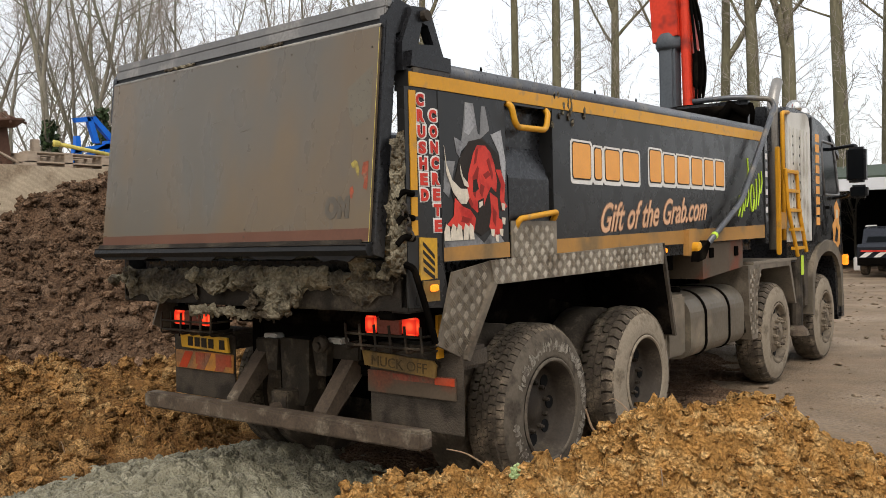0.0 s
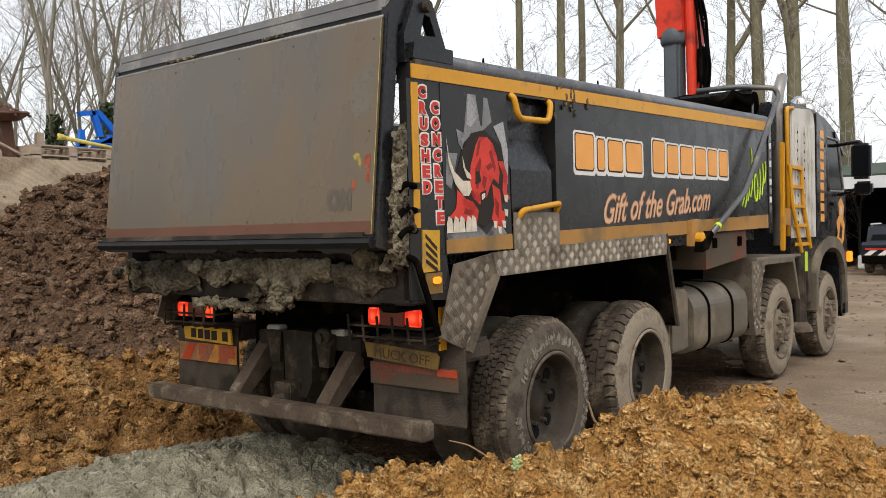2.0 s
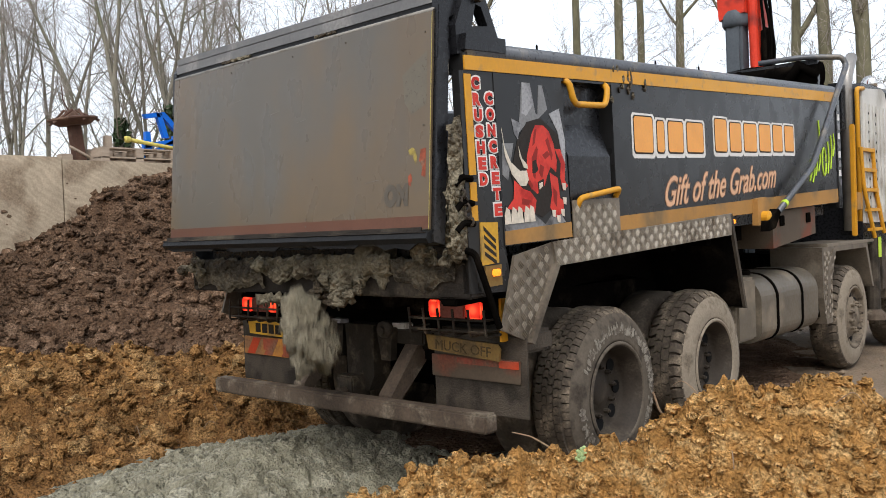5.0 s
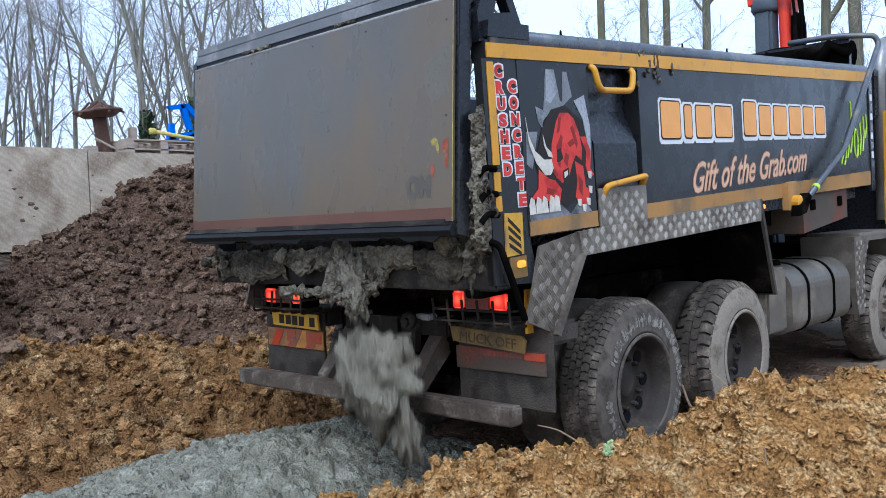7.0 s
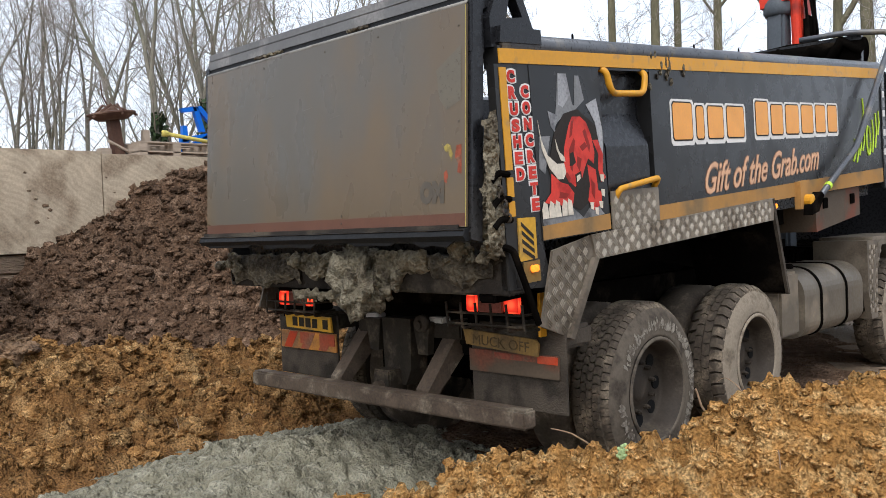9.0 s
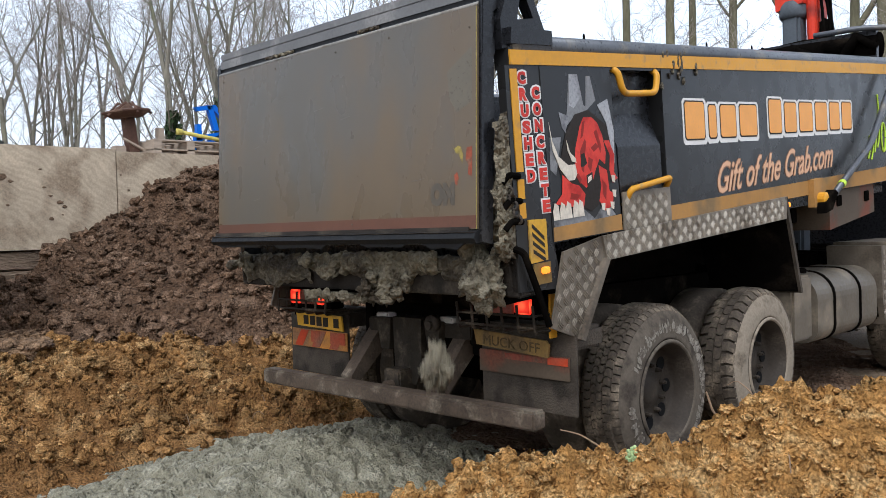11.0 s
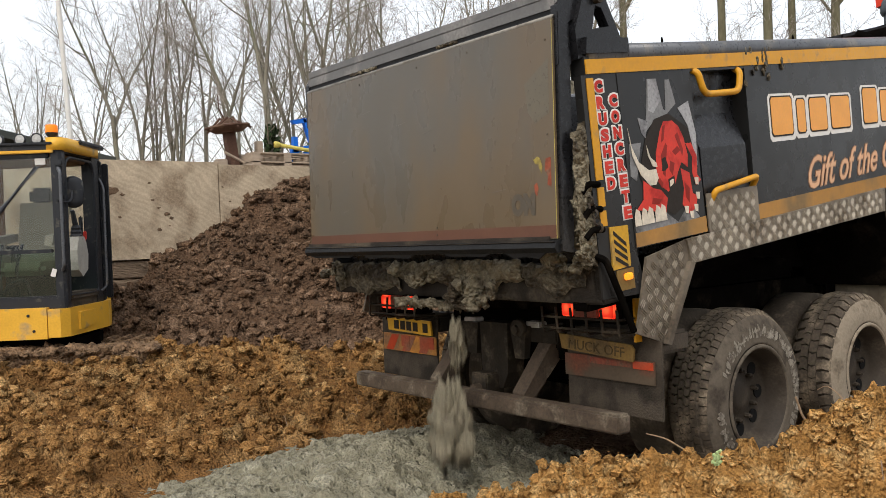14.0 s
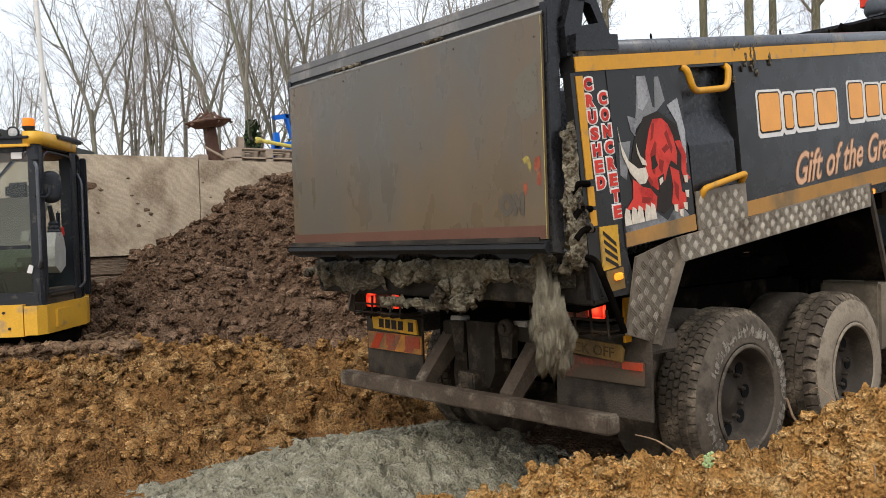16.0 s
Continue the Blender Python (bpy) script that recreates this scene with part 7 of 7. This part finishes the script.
part("shed_wall", box(B(), -10.4, -8.7, -6.4, 0.3, 2.5, 2.85), M_SHED, hut)

# ---- excavator ----
dig = thing("excavator", (0, 0, 0), "yellow tracked mini excavator with an empty dark cab", "excavator")
house = part("house", prism(B(), [(-1.15, -0.12), (-0.075, -0.12), (-0.075, 1.0), (-1.15, 1.0)], "z", 0.70, 1.0), M_DIGGER, dig, "scratched yellow revolving house", bevel=0.025)
skirt = part("skirt", prism(B(), [(-0.065, -0.12), (0.05, -0.11), (0.11, -0.02), (0.14, 0.9), (0.08, 1.15), (-0.065, 1.2)], "z", 0.71, 0.985), M_DIGGER, dig, "dented yellow side skirt with dried mud", bevel=0.03)
part("hatch", prism(B(), [(0.15, 0.76), (0.55, 0.78), (0.55, 0.93), (0.15, 0.93)], "x", 0.115, 0.14), M_DIGGER, skirt, bevel=0.01)
for xx, zz in ((-0.25, 0.93), (-0.2, 0.78), (-0.62, 0.86)):
    part("bolt_head", lathe(B(), [(0, 0.014), (-0.008, 0.014), (-0.008, 0.0)], (xx, -0.12, zz), "y", 10)[0], M_DGREY, house)
part("counterweight", prism(B(), [(-1.1, 0.98), (-0.1, 1.2), (-0.05, 1.5), (-0.3, 1.75), (-0.9, 1.75)], "z", 0.70, 1.0), M_DIGGER, dig, "yellow counterweight", bevel=0.05)
part("front_pillar", prism(B(), [(0.0, -0.05), (0.07, -0.05), (0.095, -0.02), (0.095, 0.05), (0.04, 0.05), (0.0, 0.0)], "z", 0.98, 2.52), M_DGREY, dig, "thick black cab pillar", bevel=0.014)
part("far_pillar", prism(B(), [(-1.04, -0.05), (-0.94, -0.05), (-0.94, 0.05), (-1.04, 0.05)], "z", 0.98, 2.52), M_DGREY, dig, "dark cab pillar", bevel=0.014)
part("rear_pillar", prism(B(), [(-0.02, 0.74), (0.09, 0.74), (0.09, 0.90), (-0.02, 0.92)], "z", 0.98, 2.52), M_DGREY, dig, "dark cab pillar", bevel=0.014)
part("far_rear_pillar", prism(B(), [(-1.04, 0.84), (-0.94, 0.84), (-0.94, 0.95), (-1.04, 0.95)], "z", 0.98, 2.52), M_INNER, dig, "brown lined cab pillar", bevel=0.014)
part("roof", prism(B(), [(-1.08, -0.06), (0.06, -0.06), (0.08, 0.98), (-1.08, 0.98)], "z", 2.50, 2.57), M_DGREY, dig, bevel=0.02)
part("roof_cap", prism(B(), [(-0.03, -0.07), (0.06, -0.07), (0.11, -0.04), (0.135, 0.02), (0.14, 0.80), (0.10, 0.90), (-0.05, 0.9)], "z", 2.515, 2.635), M_DIGGER, dig, "rounded yellow roof corner", smooth=True, bevel=0.05)
part("roof_edge", box(B(), 0.04, 0.17, 0.30, 0.93, 2.60, 2.645), M_DGREY, dig, "black roof edge plate", bevel=0.015)
part("roof_trim", box(B(), -1.05, 0.035, -0.085, -0.05, 2.485, 2.515), M_DIGGER, dig, "thin yellow roof trim", bevel=0.006)
part("roof_plate", box(B(), -1.0, 0.03, -0.09, 0.25, 2.565, 2.59), M_DGREY, dig, bevel=0.008)
part("roof_bar", tube(B(), [(-0.02, 0.2, 2.65), (0.05, 1.0, 2.64)], 0.03, 6), M_DGREY, dig)
part("front_sill", box(B(), -1.0, 0.06, -0.055, 0.02, 0.98, 1.11), M_DGREY, dig, bevel=0.012)
part("window_bar", box(B(), -0.98, -0.03, -0.04, 0.015, 1.525, 1.56), M_DGREY, dig, bevel=0.008)
part("top_bar", box(B(), -0.98, -0.03, -0.04, 0.03, 2.44, 2.50), M_DGREY, dig, bevel=0.01)
part("windscreen", box(B(), -0.95, 0.005, -0.02, -0.014, 1.56, 2.45), M_PANE, dig, "clear windscreen").visible_shadow = False
part("lower_screen", box(B(), -0.95, 0.005, -0.02, -0.014, 1.11, 1.53), M_PANE_GREEN, dig, "green tinted lower screen").visible_shadow = False
part("sun_label", box(B(), -0.16, -0.06, -0.03, -0.022, 2.38, 2.44), M_WHITE, dig, "white card in the screen")
part("floor_pan", box(B(), -1.0, 0.08, 0.0, 0.95, 0.98, 1.05), M_FLAP, dig)
part("door_step", box(B(), -0.05, 0.10, 0.08, 0.76, 1.05, 1.13), M_FLAP, dig, "muddy door step", bevel=0.015)
part("rear_panel", box(B(), -1.0, 0.0, 0.90, 0.95, 1.0, 1.62), M_DGREY, dig)
part("rear_window", box(B(), -0.94, -0.03, 0.92, 0.926, 1.62, 2.48), M_PANE, dig, "clear rear window").visible_shadow = False
part("cab_side", box(B(), -1.03, -0.99, 0.05, 0.84, 1.0, 1.40), M_DGREY, dig)
part("far_window", box(B(), -1.01, -1.004, 0.05, 0.84, 1.40, 2.48), M_PANE, dig, "clear far window").visible_shadow = False
part("far_window_bar", box(B(), -1.03, -0.99, 0.40, 0.45, 1.40, 2.48), M_INNER, dig, "brown window bar", bevel=0.008)
part("roof_lining", box(B(), -0.98, 0.02, 0.0, 0.92, 2.44, 2.495), M_INNER, dig, "brown roof lining", bevel=0.01)
part("head_rest", box(B(), -0.62, -0.36, 0.80, 0.90, 2.04, 2.22), M_DGREY, dig, "black head rest", bevel=0.04)
for xx in (-0.78, -0.24):
    part("arm_rest", prism(B(), [(0.36, 1.60), (0.80, 1.66), (0.80, 1.74), (0.40, 1.70)], "x", xx - 0.04, xx + 0.04), M_SEAT, dig, "olive grey arm rest", bevel=0.02)
part("seat_belt", tube(B(), rounded([(-0.25, 0.66, 1.42), (-0.22, 0.72, 1.8), (-0.12, 0.86, 2.2)], 0.1), 0.018, 6), M_SEAT, dig, "grey seat belt")
part("hose_loom", tube(B(), rounded([(-0.3, 0.08, 1.08), (-0.34, 0.05, 1.28), (-0.52, 0.08, 1.22), (-0.6, 0.1, 1.08)], 0.06), 0.02, 6), M_DGREY, dig)
part("seat_cushion", box(B(), -0.72, -0.26, 0.28, 0.80, 1.30, 1.44), M_SEAT, dig, "grey operator seat", bevel=0.05)
part("seat_back", prism(B(), [(0.70, 1.40), (0.86, 1.40), (0.90, 2.02), (0.80, 2.06), (0.74, 1.75)], "x", -0.70, -0.28), M_SEAT, dig, "olive grey seat back", bevel=0.05)
part("console", prism(B(), [(0.36, 1.34), (0.47, 1.27), (0.60, 1.34), (0.62, 1.50), (0.58, 1.62), (0.53, 1.68), (0.40, 1.68), (0.34, 1.54), (0.34, 1.42)], "x", -0.06, 0.06), M_CONSOLE, dig, "pale grey lever console", bevel=0.03)
part("gaiter", lathe(B(), [(1.65, 0.065), (1.67, 0.055), (1.69, 0.062), (1.71, 0.05), (1.73, 0.056), (1.75, 0.044), (1.77, 0.05), (1.80, 0.03)], (0.0, 0.48, 0), "z", 14)[0], M_DGREY, dig, "black lever gaiter")
part("lever", tube(B(), [(0.0, 0.48, 1.78), (-0.01, 0.43, 1.95)], 0.03, 8, 0.022), M_DGREY, dig)
part("lever_grip", box(B(), 0.02, 0.05, 0.60, 0.635, 1.64, 1.74), M_RED, dig, "red lever grip", bevel=0.01)
part("isolator", box(B(), -0.06, -0.02, 0.69, 0.73, 1.36, 1.9), M_DGREY, dig, "black seat belt post", bevel=0.015)
part("far_console", box(B(), -0.92, -0.76, 0.2, 0.7, 1.3, 1.62), M_SEAT, dig, bevel=0.04)
part("far_lever", tube(B(), [(-0.84, 0.25, 1.6), (-0.84, 0.2, 1.95)], 0.025, 8), M_DGREY, dig)
part("travel_lever", tube(B(), rounded([(-0.45, 0.15, 1.05), (-0.45, 0.12, 1.4), (-0.42, 0.2, 1.62)], 0.05), 0.016, 6), M_DGREY, dig)
part("travel_lever", tube(B(), rounded([(-0.62, 0.15, 1.05), (-0.62, 0.12, 1.4), (-0.62, 0.2, 1.62)], 0.05), 0.016, 6), M_DGREY, dig)
for k, yy in enumerate((0.95, 1.01)):
    part("door", box(B(), 0.03 + 0.05 * k, 0.10 + 0.05 * k, yy, yy + 0.045, 0.99 + 0.02 * k, 2.50 - 0.03 * k), M_DGREY, dig, "black cab door folded back", bevel=0.012)
part("door_rail", tube(B(), rounded([(0.09, 0.055, 1.10), (0.09, 0.055, 2.40), (0.09, 0.15, 2.46), (0.09, 0.72, 2.46), (0.09, 0.77, 2.35), (0.09, 0.77, 1.10), (0.09, 0.055, 1.10)], 0.08), 0.014, 8), M_DGREY, dig, "rounded door frame")
part("grab_rail", tube(B(), rounded([(0.10, 0.84, 1.1), (0.15, 0.86, 1.15), (0.15, 0.88, 2.2), (0.10, 0.90, 2.3)], 0.06), 0.014, 8), M_RAIL, dig, "worn grab rail")
hinge_y = 0.02
for zz in (1.35, 2.03, 2.36):
    part("hinge", box(B(), 0.03, 0.115, -0.07, -0.01, zz, zz + 0.06), M_DGREY, dig, "black steel hinge", bevel=0.01)
part("pillar_rail", tube(B(), rounded([(0.07, -0.06, 2.34), (0.10, -0.09, 2.3), (0.10, -0.09, 1.4), (0.07, -0.06, 1.35)], 0.04), 0.016, 8), M_RAIL, dig, "worn steel hand rail")
mir = lathe(B(), [(0.0, 0.0), (-0.012, 0.03), (-0.008, 0.055), (0.0, 0.085), (0.012, 0.097), (0.035, 0.092), (0.04, 0.0)], (0, 0, 0), "y", 24)[0]
for v in mir.verts:
    v.co.z = v.co.z * 0.85 + math.copysign(0.075, v.co.z) if abs(v.co.z) > 1e-5 else v.co.z
    v.co = Matrix.Rotation(radians(22), 3, "Z") @ v.co + Vector((0.13, 0.13, 2.115))
part("mirror", mir, M_DGREY, dig, "oval black cab mirror", smooth=True)
part("mirror_bracket", tube(B(), rounded([(0.06, -0.07, 2.02), (0.12, 0.02, 2.01), (0.14, 0.07, 2.05), (0.13, 0.10, 2.12)], 0.04), 0.011, 6), M_DGREY, dig)
part("wiper", tube(B(), [(-0.15, -0.03, 2.36), (-0.75, -0.03, 1.65)], 0.014, 5), M_DGREY, dig)
part("wiper_arm", tube(B(), [(-0.12, -0.035, 2.36), (-0.62, -0.035, 1.85)], 0.008, 5), M_RAIL, dig)
part("boom", prism(B(), [(-0.4, 1.1), (0.0, 1.15), (0.35, 2.2), (0.2, 2.3), (-0.3, 1.45)], "x", -1.45, -1.2), M_DIGGER, dig, "yellow digger boom", bevel=0.02)
part("beacon_base", lathe(B(), [(2.58, 0.0), (2.58, 0.03), (2.64, 0.03), (2.67, 0.055), (2.69, 0.06), (2.69, 0.0)], (-0.01, 0.03, 0), "z", 14)[0], M_DGREY, dig)
part("beacon", lathe(B(), [(2.69, 0.058), (2.755, 0.056), (2.768, 0.045), (2.772, 0.0)], (-0.01, 0.03, 0), "z", 14)[0], M_BEACON, dig, "orange warning beacon", smooth=True)
for xx in (-0.13, -0.29, -0.5, -0.66):
    wl_ = part("work_light", lathe(B(), [(0.0, 0.045), (-0.006, 0.052), (0.0, 0.056), (0.03, 0.055), (0.06, 0.03), (0.06, 0)], (xx, -0.04, 2.63), "y", 18)[0], M_DGREY, dig, "round black work light", smooth=True)
    part("lens", lathe(B(), [(0.0, 0.0), (0.002, 0.03), (0.006, 0.046)], (xx, -0.042, 2.63), "y", 18)[0], M_LIGHT, wl_, "dusty clear lens", smooth=True)
part("cable", tube(B(), rounded([(-0.1, 0.0, 2.60), (0.0, -0.03, 2.61), (0.04, 0.05, 2.63), (0.09, 0.2, 2.64)], 0.05), 0.01, 6), M_RAIL, dig)
part("data_label", prism(B(), [(-0.045, 1.30), (0.0, 1.29), (0.02, 1.36), (-0.02, 1.375)], "y", -0.066, -0.06), M_WHITE, dig, "small white sticker")
for yy in (-0.35, 0.75):
    tr_pts = [(0.45 * math.cos(t) * 0 + (0.85 if math.cos(t) > 0 else -1.75) + 0.26 * math.cos(t), 0.30 + 0.27 * math.sin(t)) for t in np.linspace(-math.pi, math.pi, 24, endpoint=False)]
    track = part("track", prism(B(), tr_pts, "y", yy, yy + 0.38), M_MUD, dig, "muddy rubber track", bevel=0.02)
    for k in range(17):
        part("cleat", box(B(), -1.8 + 0.16 * k, -1.72 + 0.16 * k, yy - 0.01, yy + 0.39, 0.56, 0.595), M_MUD, track, bevel=0.012)
part("undercarriage", box(B(), -1.0, 0.1, 0.1, 0.85, 0.3, 0.71), M_CHASSIS, dig, bevel=0.03)
dig.matrix_basis = pose(-4.775, -1.37, 0.03, 0, 0, 53)
mast = thing("lighting_mast", (-9.72, 0.17, 2.45), "slender white pole standing behind the wall", "pole")
part("pole", tube(B(), [(-9.72, 0.17, 2.45), (-9.838, 0.087, 5.2), (-9.92, 0.03, 7.1)], 0.042, 8, 0.032), M_WHITE, mast)
part("aerial", tube(B(), [(-9.92, 0.03, 7.0), (-9.94, 0.02, 8.0)], 0.008, 5), M_WHITE, mast)

# ---- shed and parked car across the yard ----
shed = thing("open_shed", (-2, 31, 0), "wide dark open-fronted shed with a pale fascia", "shed")
part("roof", prism(B(), [(30.0, 3.42), (42, 4.6), (42, 4.7), (30.0, 3.5)], "x", -9, 14), M_SHED_ROOF, shed, "dull green sheet roof")
part("fascia", box(B(), -9, 14, 29.9, 30.0, 2.98, 3.42), M_SHED_TOP, shed, "pale fascia board", bevel=0.01)
part("back_wall", box(B(), -9, 14, 41.8, 42, 0, 4.6), M_SHADE_IN, shed)
part("side_wall", box(B(), -9, -8.8, 30.0, 42, 0, 3.5), M_SHADE_IN, shed)
part("side_wall", box(B(), 13.8, 14, 30.0, 42, 0, 3.5), M_SHADE_IN, shed)
part("inner_ceiling", prism(B(), [(30.05, 3.35), (41.8, 4.5), (41.8, 4.55), (30.05, 3.4)], "x", -8.8, 13.8), M_SHADE_IN, shed)
for xx in (-8.6, -4.6, 1.2, 6.0, 11):
    part("post", box(B(), xx - 0.1, xx + 0.1, 30.1, 30.3, 0, 3.4), M_SHADE_IN, shed)
part("slab", box(B(), -9, 14, 29.8, 42, -0.1, 0.06), M_WALL_LOW, shed)
tagged(part("gas_bottle_box", box(B(), -3.32, -3.02, 30.4, 30.7, 0.06, 0.55), M_WHITE, bevel=0.03), "small white box by the shed", "box")
car = thing("parked_car", (-1.25, 27, 0), "dark grey car parked with its rear to the yard", "car")
part("car_body", prism(B(), [(26.75, 0.35), (26.72, 0.95), (26.85, 1.05), (29.9, 1.0), (30.9, 0.85), (31.0, 0.4)], "x", -2.12, -0.35), M_CAR, car, bevel=0.07)
part("cabin", prism(B(), [(26.85, 1.02), (27.2, 1.55), (27.6, 1.62), (29.0, 1.58), (29.9, 1.0)], "x", -2.0, -0.47), M_CAR, car, bevel=0.06)
rw = B()
rw.faces.new([rw.verts.new(v) for v in ((-1.88, 26.90, 1.10), (-0.60, 26.90, 1.10), (-0.68, 27.17, 1.50), (-1.80, 27.17, 1.50))])
part("rear_window", rw, M_GLASS, car)
for k in range(4):
    part("pale_stripe", prism(B(), [(-2.05 + 0.42 * k, 0.62), (-1.85 + 0.42 * k, 0.62), (-1.65 + 0.42 * k, 0.78), (-1.85 + 0.42 * k, 0.78)], "y", 26.70, 26.712), M_WHITE, car, "pale diagonal stripe")
for xx in (-1.95, -0.52):
    part("roof_bar", tube(B(), [(xx, 27.3, 1.64), (xx, 28.9, 1.66)], 0.025, 6), M_WHITE, car, "pale roof bar")
part("tail_strip", box(B(), -2.0, -0.5, 26.69, 26.72, 0.80, 0.85), M_RED, car, "red tail lamp strip")
part("rear_bumper", box(B(), -2.1, -0.37, 26.66, 26.76, 0.35, 0.6), M_CHASSIS, car, bevel=0.03)
part("wing_mirror", box(B(), -2.32, -2.1, 28.6, 28.75, 1.02, 1.16), M_CAR, car, bevel=0.03)
for xx in (-2.1, -0.57):
    for yy in (27.4, 30.1):
        part("wheel", lathe(B(), [(0, 0.0), (0, 0.2), (-0.01, 0.3), (0.03, 0.33), (0.17, 0.33), (0.2, 0.3), (0.2, 0)], (xx, yy, 0.34), "x", 20)[0], M_TYRE, car)


car.matrix_basis = pose(-1.55, 27, 0.04)


# ---- falling concrete: time seen, its place then, size ----
FALLS = [
    (5.1, 0.10, 0.75, 0.30, 0.40), (5.7, 0.55, 0.80, 0.26, 0.36), (6.3, 0.30, 0.70, 0.34, 0.42),
    (7.0, 0.44, 0.73, 0.46, 0.50), (7.0, 0.70, 0.50, 0.14, 0.36), (7.16, 0.30, 0.95, 0.16, 0.34), (7.42, 0.17, 0.66, 0.17, 0.36),
    (7.5, 1.09, 1.12, 0.13, 0.30), (7.72, 1.08, 0.86, 0.18, 0.26), (8.0, 1.05, 0.91, 0.11, 0.20),
    (9.3, 0.20, 0.70, 0.30, 0.36), (9.9, 0.80, 0.80, 0.24, 0.30),
    (11.0, 0.76, 0.84, 0.16, 0.21), (11.3, 1.04, 0.93, 0.21, 0.24), (11.5, 1.02, 0.83, 0.17, 0.24), (11.8, 1.0, 0.86, 0.14, 0.24), (12.4, -0.33, 0.82, 0.15, 0.28),
    (13.2, 0.84, 0.86, 0.46, 0.46), (13.5, 0.48, 0.70, 0.23, 0.56), (13.56, -0.02, 0.84, 0.34, 0.52), (13.8, 0.88, 0.75, 0.18, 0.22), (13.92, 0.17, 0.82, 0.25, 0.46), (14.1, 0.22, 0.66, 0.10, 0.28),
    (15.4, 0.99, 0.78, 0.22, 0.32), (15.5, 0.83, 0.88, 0.30, 0.44), (15.3, -0.60, 0.76, 0.16, 0.30), (16.0, 1.05, 1.09, 0.20, 0.46),
]


def make_clump(k, w, h):
    rnd = random.Random(300 + k)
    bm = B()
    bmesh.ops.create_icosphere(bm, subdivisions=4, radius=0.5)
    off = Vector((k * 5.1, k * 3.7, 0))
    bend = rnd.uniform(-0.25, 0.25)
    for v in bm.verts:
        p = v.co.copy()
        r = 1 + 0.6 * noise.noise(p * 2.4 + off) + 0.5 * noise.noise(p * 6 + off) + 0.34 * noise.noise(p * 13 + off) + 0.18 * noise.noise(p * 26 + off)
        taper = 1.0 - 0.45 * p.z
        v.co = Vector((p.x * r * w * taper + bend * w * p.z, p.y * r * w * 0.7 * taper, p.z * r * h))
    me = bpy.data.meshes.new("concrete_clump")
    bm.to_mesh(me)
    bm.free()
    me.materials.append(M_FALL)
    me.polygons.foreach_set("use_smooth", [True] * len(me.polygons))
    return tagged(new("concrete_clump", me), "lump of wet grey concrete sliding off the tipper", "concrete", "falling concrete lumps")


CLUMPS = [(make_clump(k, w, h), row) for k, row in enumerate(FALLS) for w, h in (row[3:],)]


# ---- motion ----
def fall_rows(t_seen, x, z, w, h, k):
    z0 = 1.30
    t0 = t_seen - math.sqrt(max(0.02, z0 - z) / 4.9)
    t_land = t0 + math.sqrt((z0 - 0.05) / 4.9)
    spin = (-1) ** k * (20 + 13 * (k % 4))
    rows = [(0.0, pose(x, -0.12, 1.62 + h * 0.2)), (t0 - 0.7, pose(x, -0.12, 1.62 + h * 0.2)), (t0 - 0.3, pose(x, -0.36, 1.42)), (t0, pose(x, -0.46, z0))]
    n = 5
    for i in range(1, n + 1):
        dt = (t_land - t0) * i / n
        rows.append((t0 + dt, pose(x, -0.46 - 0.10 * dt, z0 - 4.9 * dt * dt, spin * 0.4 * dt, spin * dt * 0.5, 0)))
    end = pose(x, -0.52, -0.12 - h * 0.42, spin * 0.2, spin * 0.25, 0)
    rows += [(t_land + 0.12, end), (16.5, end)]
    return [r for r in rows if r[0] <= 16.5]


def motions():
    walk(tip, [(t, Matrix.Translation(HINGE) @ pose(0, 0, 0, a, 0, 0)) for t, a in TILT])
    for k, (ob, (t, x, z, w, h)) in enumerate(CLUMPS):
        walk(ob, fall_rows(t, x, z, w, h, k))


motions()
